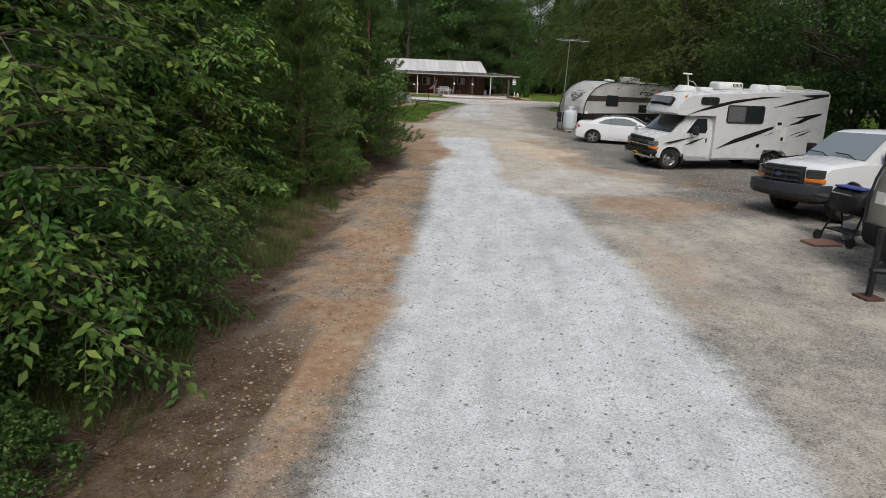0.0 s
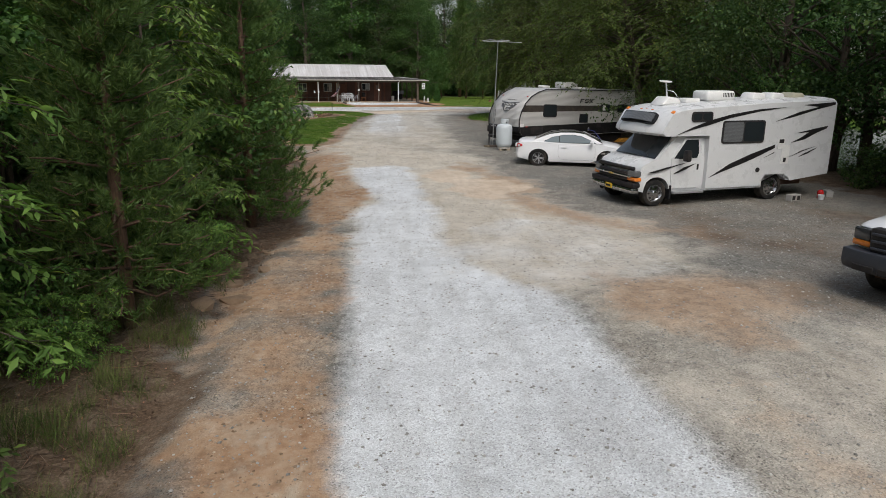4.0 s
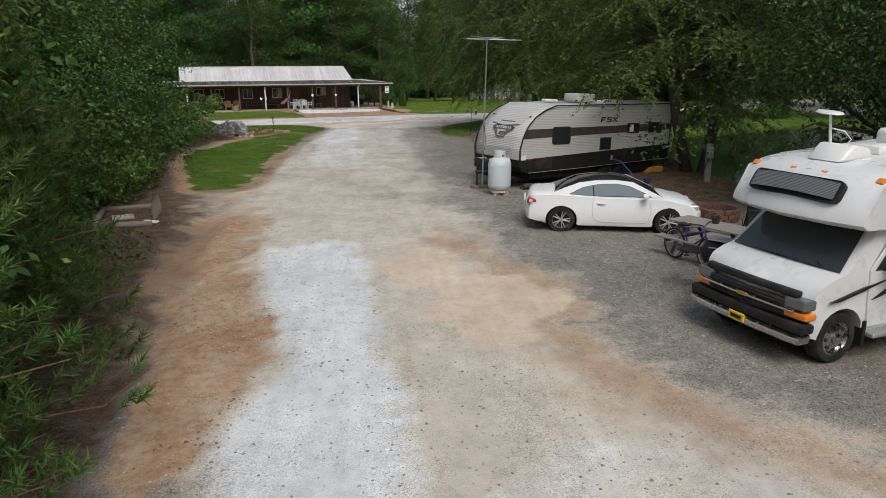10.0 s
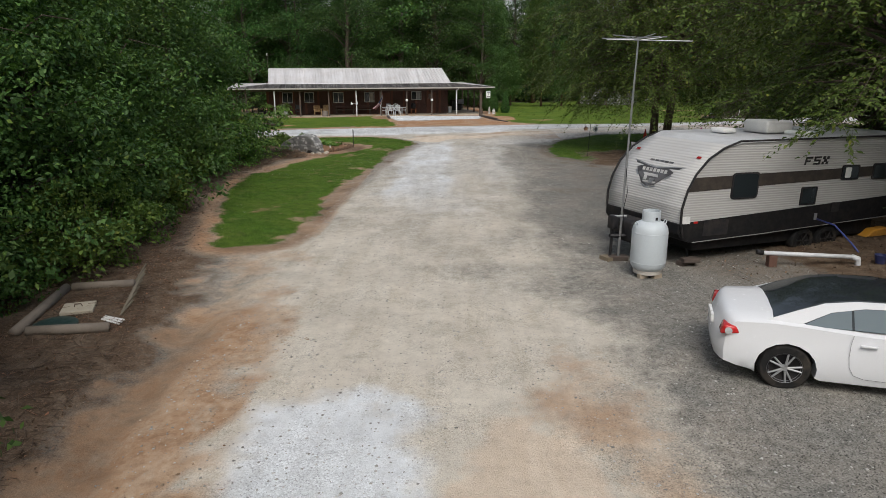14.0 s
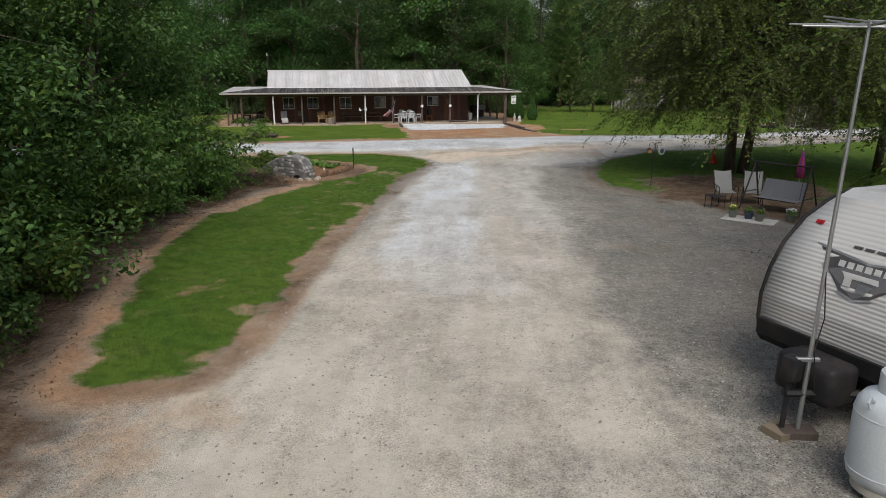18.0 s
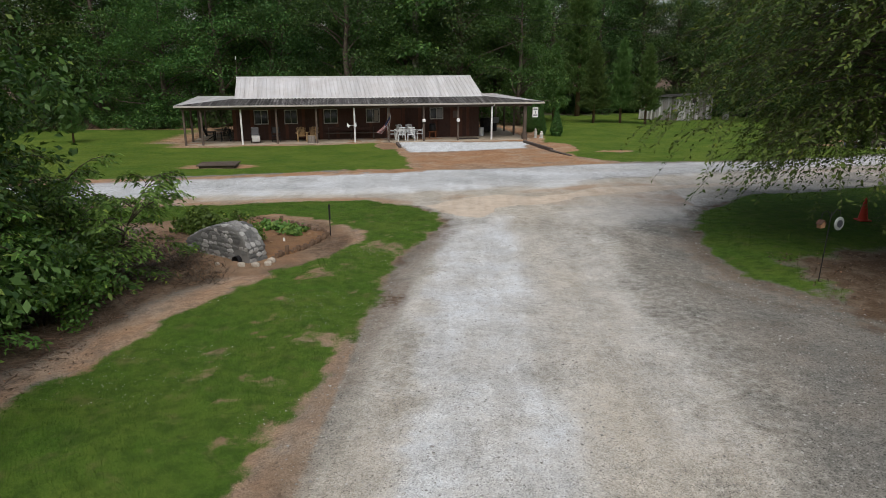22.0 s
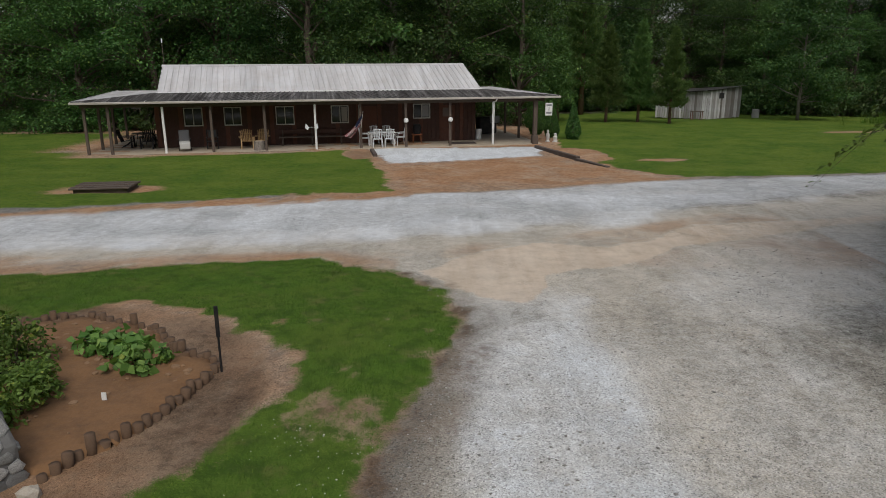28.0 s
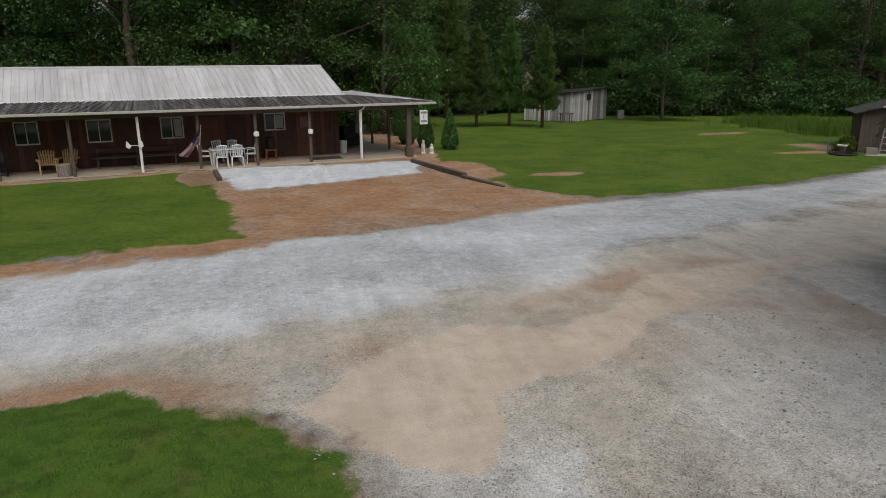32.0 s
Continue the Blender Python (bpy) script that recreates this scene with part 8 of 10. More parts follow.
part("badge", auto(lathe([(0.1, 0.0), (0.09, -0.02), (0, -0.02)], 16, "X")), worn("badge_blue", (0.05, 0.08, 0.16), 0.3), gr, "oval badge", m=Matrix.Translation((-0.09, 0, 0.97)) @ Matrix.Diagonal((1, 1, 0.45, 1)))
bp = part("bumper", auto(prism([(-0.14, 0.5), (-0.18, 0.6), (-0.16, 0.8), (0.3, 0.8), (0.3, 0.5), (0.0, 0.44)], -1.02, 1.02, 0.03, 2)), M_DG, truck, "dark grey bumper")
for y0, y1 in ((-0.75, -0.35), (-0.28, 0.28), (0.35, 0.75)):
    part("bumper_slot", box(-0.19, -0.1, y0, y1, 0.5, 0.6, 0.01), M_BLACK, bp)
part("chassis", box(0.3, 5.4, -0.6, 0.6, 0.35, 0.62), M_RUST, truck)
for o in truck.children_recursive:
    if o.type == "MESH" and o.name.split(".")[0] not in ("badge", "windscreen") and min((v.co.x for v in o.data.vertices), default=1) < 0.2 and o.matrix_basis.translation.length < 0.01:
        b = bmesh.new()
        b.from_mesh(o.data)
        for q in range(-3, 4):
            bmesh.ops.bisect_plane(b, geom=b.verts[:] + b.edges[:] + b.faces[:], plane_co=(0, 0.27 * q, 0), plane_no=(0, 1, 0))
        for v in b.verts:
            k = min(1.0, max(0.0, (1.1 - v.co.x) / 0.9))
            v.co.x += k * 0.2 * v.co.y ** 2
        b.to_mesh(o.data)
        b.free()


# ---- things beside the drive ----
def rock(seed, sx, sy, sz, sub=1):
    """A rough stone."""
    g = np.random.default_rng(seed)
    b = bmesh.new()
    bmesh.ops.create_icosphere(b, subdivisions=sub, radius=1)
    for v in b.verts:
        k = 1 + g.uniform(-0.16, 0.16)
        c = v.co * k
        q = max(abs(c.x), abs(c.y), abs(c.z))
        c = c.lerp(c / q, 0.45)
        v.co = Vector((c.x * sx, c.y * sy, c.z * sz))
    return b


# propane tank, mast with aerial, blocks under the hitch
tank = thing("propane_tank", veh(5.6, 36.3, 20) @ Matrix.Diagonal((1.0, 1.0, 1.15, 1)), "white upright propane tank with guard collar on blocks", "propane tank")
part("foot_ring", auto(lathe([(0.3, 0.08), (0.3, 0.17), (0.27, 0.17), (0.27, 0.08), (0.3, 0.08)], 28)), worn("stained_white", (0.5, 0.47, 0.42), 0.6, amount=0.4), tank)
M_TANK = worn("tank_white", (0.55, 0.6, 0.63), 0.4, amount=0.12, scale=2.0)
sh = part("shell", auto(lathe([(0.2, 0.12), (0.3, 0.15), (0.36, 0.22), (0.378, 0.3), (0.378, 0.86), (0.36, 0.95), (0.31, 1.02), (0.2, 1.07), (0, 1.09)], 40), 60), M_TANK, tank)
for z in (0.3, 0.86):
    part("weld_seam", auto(lathe([(0.378, z - 0.008), (0.383, z), (0.378, z + 0.008)], 40)), M_TANK, tank)
part("collar", auto(lathe([(0.19, 1.03), (0.19, 1.24), (0.185, 1.26), (0.175, 1.26), (0.175, 1.05), (0.19, 1.03)], 32), 60), M_TANK, tank)
part("collar_opening", box(-0.03, 0.03, -0.196, -0.17, 1.1, 1.16, 0.008), M_BLACK, tank)
part("valve", tube([(0, 0, 1.06), (0, 0, 1.18)], 0.03, 8), worn("brass", (0.4, 0.28, 0.1), 0.4, 0.8), tank)
for s in (-1, 1):
    part("lifting_lug", tube([(s * 0.3, 0, 1.0), (s * 0.36, 0, 1.07), (s * 0.4, 0, 1.03), (s * 0.37, 0, 0.97)], 0.012, 6), M_TANK, tank)
for x, y in ((-0.18, -0.1), (0.15, 0.12), (0.1, -0.2)):
    part("block", box(x - 0.1, x + 0.1, y - 0.07, y + 0.07, -0.02, 0.09, 0.008), M_SLAB, tank, "concrete block")
mast = thing("aerial_mast", veh(5.25, 37.5, 0), "tall galvanised mast with a spoked television aerial", "aerial")
part("pole", tube([(0, 0, 0.05), (0.06, 0.02, 2.6), (0.12, 0.02, 5.0)], [0.03, 0.026, 0.02], 8), M_STEEL, mast)
for k in range(9):
    a = 2 * math.pi * k / 9
    L = 0.5 + 0.28 * ((k * 5) % 3) / 2
    part("aerial_arm", tube([(0.12, 0.02, 4.93 + 0.03 * (k % 3)), (0.12 + math.cos(a) * L, 0.02 + math.sin(a) * L, 4.98 + 0.05 * (k % 2))], 0.009, 5), M_STEEL, mast)
part("aerial_boom", tube([(-0.55, 0.1, 4.95), (1.25, -0.1, 4.9)], 0.012, 5), M_STEEL, mast)
part("bracket", box(-0.14, 0.14, -0.03, 0.03, 1.02, 1.07, 0.008), M_STEEL, mast)
part("cable", tube([(0.05, 0, 2.2), (0.1, -0.04, 1.6), (0.03, -0.06, 1.2), (0.15, 0, 0.5)], 0.008, 5), M_BLACK, mast)
part("base_block", box(-0.22, 0.22, -0.12, 0.12, -0.03, 0.1, 0.012), M_TIMBER, mast)


def simple(name, m, label, cat, bm, mat, pname, group="", smooth=True):
    o = thing(name, m, label, cat, group)
    part(pname, auto(bm) if smooth else bm, mat, o)
    return o


M_BRICK = worn("old_red_brick", (0.14, 0.07, 0.05), 0.9, amount=0.4, dirt=(0.12, 0.08, 0.06))
M_BLOCK = worn("concrete_block", (0.36, 0.35, 0.33), 0.9, amount=0.3)
BL = "loose blocks"
w = simple("timber_block", veh(6.72, 37.17, 30), "short wooden block near the hitch", "block", box(-0.2, 0.2, -0.1, 0.1, 0, 0.1, 0.01), M_TIMBER, "block", BL)
copy_thing(w, veh(6.78, 37.05, 10, 0.1))
cb = thing("cinder_block", veh(12.15, 23.5, 20), "grey hollow cinder block on the gravel", "block", BL)
part("block", box(-0.2, 0.2, -0.1, 0.1, 0, 0.19, 0.008), M_BLOCK, cb)
for x in (-0.1, 0.1):
    part("hollow", box(x - 0.06, x + 0.06, -0.104, -0.06, 0.03, 0.16), M_BLACK, cb)
copy_thing(cb, veh(13.7, 24.2, 70))
simple("red_can", veh(13.25, 23.9, 0), "small red can near the motorhome", "can", lathe([(0.08, 0), (0.09, 0.04), (0.09, 0.2), (0.05, 0.24), (0, 0.25)], 14), M_RED, "can")
simple("white_bucket", veh(13.15, 23.7, 0), "small white bucket near the motorhome", "bucket", lathe([(0.08, 0), (0.1, 0.14), (0.09, 0.14), (0.07, 0.02), (0, 0.02)], 14), M_PLASTW, "bucket")
simple("yellow_chock", veh(12.5, 39.8, 20), "orange-yellow plastic levelling block under the trailer", "block", prism([(-0.4, 0), (0.4, 0), (0.4, 0.2), (-0.1, 0.18)], -0.14, 0.14, 0.02), worn("yellow_plastic", (0.65, 0.3, 0.03), 0.6, amount=0.3), "block")
simple("blue_bucket", veh(11.03, 37.0, 0), "small dark blue bucket on the litter", "bucket", lathe([(0.1, 0), (0.14, 0.2), (0.13, 0.2), (0.09, 0.02), (0, 0.02)], 16), worn("blue_plastic", (0.03, 0.04, 0.13), 0.5), "bucket")
pipe = thing("white_pipe", veh(8.4, 37.05, -3), "white plastic drain pipe on a brick support", "pipe")
part("pipe", auto(tube([(0, 0, 0.32), (2.0, 0.0, 0.26)], 0.05, 12)), M_PLASTW, pipe)
part("elbow", auto(tube([(1.95, 0, 0.26), (2.08, 0, 0.22), (2.1, 0, 0.1), (2.1, 0, 0.0)], 0.065, 12)), M_PLASTW, pipe)
part("cap", auto(tube([(-0.14, 0, 0.35), (0.0, 0, 0.32)], 0.06, 10)), M_BLACK, pipe)
part("support", box(0.12, 0.3, -0.1, 0.1, 0, 0.27, 0.01), M_BRICK, pipe)
hose = thing("water_hose", veh(10.3, 38.3, 0), "blue hose from the trailer to the pipe", "hose")
part("hose", auto(tube([(-0.1, 0.05, 0.75), (0.1, -0.4, 0.7), (0.25, -0.9, 0.4), (0.2, -1.3, 0.3)], 0.02, 8)), worn("blue_hose", (0.04, 0.07, 0.3), 0.5), hose)
ped = thing("power_pedestal", veh(13.4, 37.3, -10), "weathered grey utility post with a meter box", "utility post")
part("post", box(-0.1, 0.1, -0.07, 0.07, -0.05, 1.35, 0.01), worn("grey_post", (0.27, 0.27, 0.26), 0.8, amount=0.4), ped)
part("meter", auto(box(-0.15, 0.1, -0.2, -0.07, 0.85, 1.25, 0.02)), worn("grey_box", (0.2, 0.22, 0.23), 0.6), ped)
part("dial", auto(lathe([(0.07, 0), (0.06, -0.05), (0, -0.06)], 14, "Y")), M_LAMP, ped, m=Matrix.Translation((-0.02, -0.2, 1.1)))
part("cable", tube([(-0.05, -0.1, 0.85), (-0.2, -0.15, 0.4), (-0.4, -0.1, 0.02)], 0.012, 5), M_BLACK, ped)

# picnic corner between car and motorhome
M_GREYWOOD = worn("silver_grey_wood", (0.27, 0.25, 0.23), 0.85, amount=0.35, dirt=(0.12, 0.1, 0.085))
pt = thing("picnic_table", veh(8.68, 28.2, -64), "weathered grey wooden picnic table with benches", "picnic table")
for k in range(5):
    part("plank", box(-0.95, 0.95, -0.36 + 0.147 * k, -0.36 + 0.147 * k + 0.135, 0.71, 0.75, 0.006), M_GREYWOOD, pt)
for s in (-1, 1):
    for k in range(2):
        part("bench_plank", box(-0.95, 0.95, s * 0.68 - 0.14 + 0.145 * k, s * 0.68 - 0.14 + 0.145 * k + 0.13, 0.42, 0.46, 0.006), M_GREYWOOD, pt)
for x in (-0.62, 0.62):
    for s in (-1, 1):
        part("leg", tube([(x, s * 0.62, 0), (x, s * 0.22, 0.71)], 0.045, 4), M_OLDWOOD, pt)
    part("brace", box(x - 0.02, x + 0.02, -0.8, 0.8, 0.36, 0.42), M_OLDWOOD, pt)
    part("brace", box(x - 0.02, x + 0.02, -0.34, 0.34, 0.66, 0.71), M_OLDWOOD, pt)
fp = thing("flower_pot", veh(8.75, 28.3, 0, 0.75), "small grey pot with dry flowers on the table", "flower pot")
part("pot", auto(lathe([(0.07, 0), (0.1, 0.14), (0.11, 0.15), (0.09, 0.15), (0, 0.13)], 14)), M_DG, fp)
v, f = leaves([(0, 0, 0.2)], [(0.1, 0.1, 0.07)], 60, 0.06, 0.4)
mesh_np("plant", v, f, leafy("dry_flower", (0.08, 0.07, 0.02), (0.2, 0.15, 0.05)), fp)


def bicycle(m, label):
    o = thing("bicycle", m, label, "bicycle")
    fr = worn("violet_frame", (0.06, 0.03, 0.2), 0.35)
    for x in (0.0, 1.04):
        b = bmesh.new()
        n = 28
        pts = [(math.cos(2 * math.pi * k / n) * 0.32, 0, math.sin(2 * math.pi * k / n) * 0.32) for k in range(n + 1)]
        wl = part("wheel", auto(tube(pts, 0.022, 8)), M_RUBBER, o, m=Matrix.Translation((x, 0, 0.342)))
        part("rim", auto(tube([(p[0] * 0.92, 0, p[2] * 0.92) for p in pts], 0.011, 6)), M_ALLOY, wl)
        for k in range(14):
            a = 2 * math.pi * k / 14
            part("spoke", tube([(0, 0.015 * (-1) ** k, 0), (math.cos(a) * 0.3, 0, math.sin(a) * 0.3)], 0.003, 3), M_ALLOY, wl)
        part("hub", tube([(0, -0.05, 0), (0, 0.05, 0)], 0.025, 8), M_ALLOY, wl)
    for a, c, r in (((0.42, 0, 0.3), (0.3, 0, 0.78), 0.018), ((0.42, 0, 0.3), (0.88, 0, 0.68), 0.02), ((0.32, 0, 0.62), (0.86, 0, 0.78), 0.02), ((0.42, 0, 0.3), (0, 0, 0.342), 0.012), ((0.31, 0, 0.7), (0, 0, 0.342), 0.011), ((0.86, 0, 0.85), (1.04, 0, 0.342), 0.018)):
        part("frame_tube", tube([a, c], r, 8), fr, o)
    part("saddle", auto(prism([(0.16, 0.86), (0.42, 0.85), (0.4, 0.8), (0.2, 0.79)], -0.06, 0.06, 0.02)), M_BLACK, o)
    part("handlebar", tube([(0.7, -0.28, 0.95), (0.8, -0.1, 0.93), (0.85, 0, 0.9), (0.8, 0.1, 0.93), (0.7, 0.28, 0.95)], 0.013, 6), M_BLACK, o)
    part("crank", auto(lathe([(0.09, -0.012), (0.09, 0.012), (0, 0.014)], 16, "Y")), M_BLACK, o, m=Matrix.Translation((0.42, -0.03, 0.3)))
    for s in (-1, 1):
        part("pedal", box(0.42 + s * 0.12 - 0.04, 0.42 + s * 0.12 + 0.04, s * -0.12 - 0.04, s * -0.12 + 0.04, 0.3 - s * 0.1, 0.32 - s * 0.1), M_BLACK, o)
    part("kickstand", tube([(0.3, 0, 0.3), (0.18, -0.16, 0.0)], 0.01, 5), M_BLACK, o)
    return o


bicycle(veh(7.86, 28.35, -76), "violet bicycle leaning by the picnic table")


def grill(m, label, blue=False):
    o = thing("barbecue_grill", m, label, "barbecue")
    part("bowl", auto(lathe([(0.0, -0.4), (0.2, -0.38), (0.26, -0.3), (0.27, 0.3), (0.2, 0.38), (0, 0.4)], 20, "Y"), 60), M_BLACK, o, m=Matrix.Translation((0, 0, 0.82)))
    part("lid_plate", box(-0.2, 0.12, -0.3, 0.3, 1.06, 1.09, 0.01), worn("blue_lid", (0.03, 0.06, 0.3), 0.4) if blue else M_ALLOY, o)
    for s in (-1, 1):
        part("leg", tube([(-0.3, s * 0.36, 0), (0.0, s * 0.3, 0.7)], 0.02, 6), M_BLACK, o)
        part("leg", tube([(0.34, s * 0.36, 0), (0.05, s * 0.3, 0.7)], 0.02, 6), M_BLACK, o)
        part("shelf", box(-0.22, 0.22, s * 0.62 - 0.22, s * 0.62 + 0.22, 0.78, 0.81, 0.01), M_BLACK, o)
    part("brace", box(-0.24, 0.26, -0.34, 0.34, 0.22, 0.24, 0.005), M_BLACK, o)
    for s in (-1, 1):
        part("castor", auto(lathe([(0.0, -0.03), (0.09, -0.03), (0.09, 0.03), (0, 0.03)], 16, "Y")), M_BLACK, o, m=Matrix.Translation((-0.3, s * 0.38, 0.09)))
    part("handle", tube([(-0.28, -0.2, 0.95), (-0.34, -0.2, 0.97), (-0.34, 0.2, 0.97), (-0.28, 0.2, 0.95)], 0.012, 6), M_ALLOY, o)
    return o


grill(veh(7.55, 25.75, 40), "black barrel barbecue with steel lid plate on gravel")
grill(veh(7.95, 11.0, 20), "black barbecue on wheels with a blue cover", True)
simple("paving_slab", veh(7.4, 10.8, 15), "reddish paving slab under the barbecue wheels", "paving slab", box(-0.3, 0.3, -0.2, 0.2, 0, 0.05, 0.008), worn("red_paver", (0.25, 0.13, 0.1), 0.9), "slab", "", False)
simple("white_bucket", veh(8.15, 11.25, 0), "white plastic bucket under the barbecue", "bucket", lathe([(0.13, 0), (0.16, 0.36), (0.15, 0.36), (0.12, 0.02), (0, 0.02)], 18), M_PLASTW, "bucket")
ring = thing("fire_ring", veh(10.75, 31.75, 0), "round red-brick fire pit with sooty inside", "fire pit")
for row in range(3):
    for k in range(16):
        a = 2 * math.pi * (k + 0.5 * (row % 2)) / 16
        part("brick", box(-0.045, 0.045, -0.095, 0.095, 0, 0.115, 0.008), M_BRICK, ring, m=Matrix.Translation((math.cos(a) * 0.52, math.sin(a) * 0.52, -0.02 + 0.122 * row)) @ Matrix.Rotation(a, 4, "Z"))
part("ash", lathe([(0.46, 0.0), (0.44, 0.06), (0, 0.08)], 16), worn("ash_grey", (0.08, 0.075, 0.07), 0.95), ring)
cc = thing("camp_chair", veh(11.35, 30.5, 200), "black high-backed camp chair with pale cushion", "chair")
part("seat", auto(box(-0.28, 0.28, -0.28, 0.28, 0.36, 0.46, 0.03, 2)), M_CUSH, cc)
part("backrest", auto(box(-0.3, 0.3, 0.22, 0.34, 0.3, 1.05, 0.04, 2)), M_BLACK, cc)
for s in (-1, 1):
    part("arm_panel", auto(box(s * 0.31 - 0.05, s * 0.31 + 0.05, -0.3, 0.3, 0.0, 0.62, 0.03, 2)), M_BLACK, cc)
sc = thing("camp_chair", veh(10.1, 28.9, 160), "black folding camp chair behind the table", "chair")
part("seat", box(-0.26, 0.26, -0.25, 0.25, 0.42, 0.44), M_BLACK, sc)
part("backrest", auto(box(-0.26, 0.26, 0.22, 0.26, 0.45, 0.92, 0.015)), M_BLACK, sc)
for s in (-1, 1):
    part("leg", tube([(s * 0.27, -0.26, 0), (s * 0.27, 0.24, 0.92)], 0.014, 5), M_BLACK, sc)
    part("leg", tube([(s * 0.27, 0.26, 0), (s * 0.27, -0.22, 0.62)], 0.014, 5), M_BLACK, sc)

# sitting corner on the island
SLING = "grey sling chairs under the tree"
M_SLING = worn("grey_sling", (0.2, 0.205, 0.2), 0.8, amount=0.1)
ch = thing("sling_chair", veh(9.65, 52.75, 8), "grey sling garden chair with black frame", "chair", SLING)
b = bmesh.new()
bmesh.ops.create_grid(b, x_segments=6, y_segments=8, size=0.5)
for v in b.verts:
    t = v.co.y + 0.5
    v.co = Vector((v.co.x * 0.56, 0.2 + 0.32 * t, 0.4 + 0.62 * t - 0.03 * (1 - (v.co.x / 0.5) ** 2)))
bmesh.ops.solidify(b, geom=b.faces[:], thickness=0.008)
part("backrest", auto(b), M_SLING, ch)
part("seat", box(-0.27, 0.27, -0.3, 0.22, 0.37, 0.385), M_SLING, ch)
for s in (-1, 1):
    part("frame", tube([(s * 0.29, 0.54, 1.04), (s * 0.29, 0.2, 0.4), (s * 0.29, -0.32, 0.38), (s * 0.3, -0.34, 0.0)], 0.015, 6), M_BLACK, ch)
    part("leg", tube([(s * 0.3, 0.0, 0.55), (s * 0.3, 0.36, 0.0)], 0.015, 6), M_BLACK, ch)
    part("armrest", tube([(s * 0.31, -0.3, 0.56), (s * 0.31, 0.32, 0.6)], 0.018, 6), M_BLACK, ch)
    part("arm_post", tube([(s * 0.3, -0.32, 0.36), (s * 0.31, -0.28, 0.57)], 0.014, 6), M_BLACK, ch)
ch.matrix_basis = veh(9.62, 52.5, -2)
copy_thing(ch, veh(10.5, 52.45, -18))
tbl = thing("side_table", veh(9.05, 51.8, 10), "small black metal side table on the dirt", "table")
part("top", box(-0.25, 0.25, -0.22, 0.22, 0.4, 0.42, 0.006), M_BLACK, tbl)
for x in (-0.23, 0.23):
    for y in (-0.2, 0.2):
        part("leg", tube([(x, y, 0), (x, y, 0.41)], 0.012, 5), M_BLACK, tbl)
sw = thing("garden_swing", veh(10.8, 51.15, -50), "black-framed garden swing with grey sling seat", "garden swing")
for s in (-1, 1):
    part("frame_leg", tube([(s * 0.95, -0.62, 0), (s * 0.88, 0.0, 1.5)], 0.025, 6), M_BLACK, sw)
    part("frame_leg", tube([(s * 0.95, 0.62, 0), (s * 0.88, 0.0, 1.5)], 0.025, 6), M_BLACK, sw)
    part("hanger", tube([(s * 0.7, 0.0, 1.5), (s * 0.68, -0.1, 0.5)], 0.01, 5), M_BLACK, sw)
    part("cross_bar", tube([(s * 0.93, -0.4, 0.55), (s * 0.93, 0.4, 0.55)], 0.015, 6), M_BLACK, sw)
part("top_bar", tube([(-0.95, 0, 1.5), (0.95, 0, 1.5)], 0.028, 8), M_BLACK, sw)
M_SWING = worn("dark_grey_sling", (0.14, 0.145, 0.16), 0.8)
part("seat", prism([(-0.35, 0.42), (0.15, 0.4), (0.15, 0.38), (-0.35, 0.4)], -0.68, 0.68), M_SWING, sw, m=Matrix.Rotation(radians(90), 4, "Z"))
part("backrest", prism([(0.14, 0.38), (0.4, 0.95), (0.42, 0.94), (0.16, 0.37)], -0.68, 0.68), M_SWING, sw, m=Matrix.Rotation(radians(90), 4, "Z"))
part("seat_frame", tube([(-0.68, -0.35, 0.41), (0.68, -0.35, 0.41)], 0.018, 6), M_BLACK, sw)
um = thing("closed_parasol", veh(13.0, 54.6, 0), "closed purple and red parasol on a white pole", "parasol")
part("pole", tube([(0, 0, 0), (0, 0, 1.6)], 0.02, 6), M_WHITE, um)
for k in range(8):
    a = 2 * math.pi * k / 8
    part("fold", auto(tube([(math.cos(a) * 0.1, math.sin(a) * 0.1, 0.55), (math.cos(a) * 0.07, math.sin(a) * 0.07, 1.0), (0.01 * math.cos(a), 0.01 * math.sin(a), 1.55)], [0.07, 0.06, 0.015], 6)), worn("parasol_purple", (0.17, 0.03, 0.22), 0.8) if k % 2 else worn("parasol_red", (0.4, 0.02, 0.08), 0.8), um)
slab = simple("stone_mat", veh(9.45, 49.9, -35), "pale square mat under flower pots", "mat", box(-0.75, 0.75, -0.4, 0.4, 0, 0.03, 0.006), worn("pale_mat", (0.5, 0.49, 0.46), 0.9, amount=0.3), "mat", "", False)
FP = "flower pots on the mat"
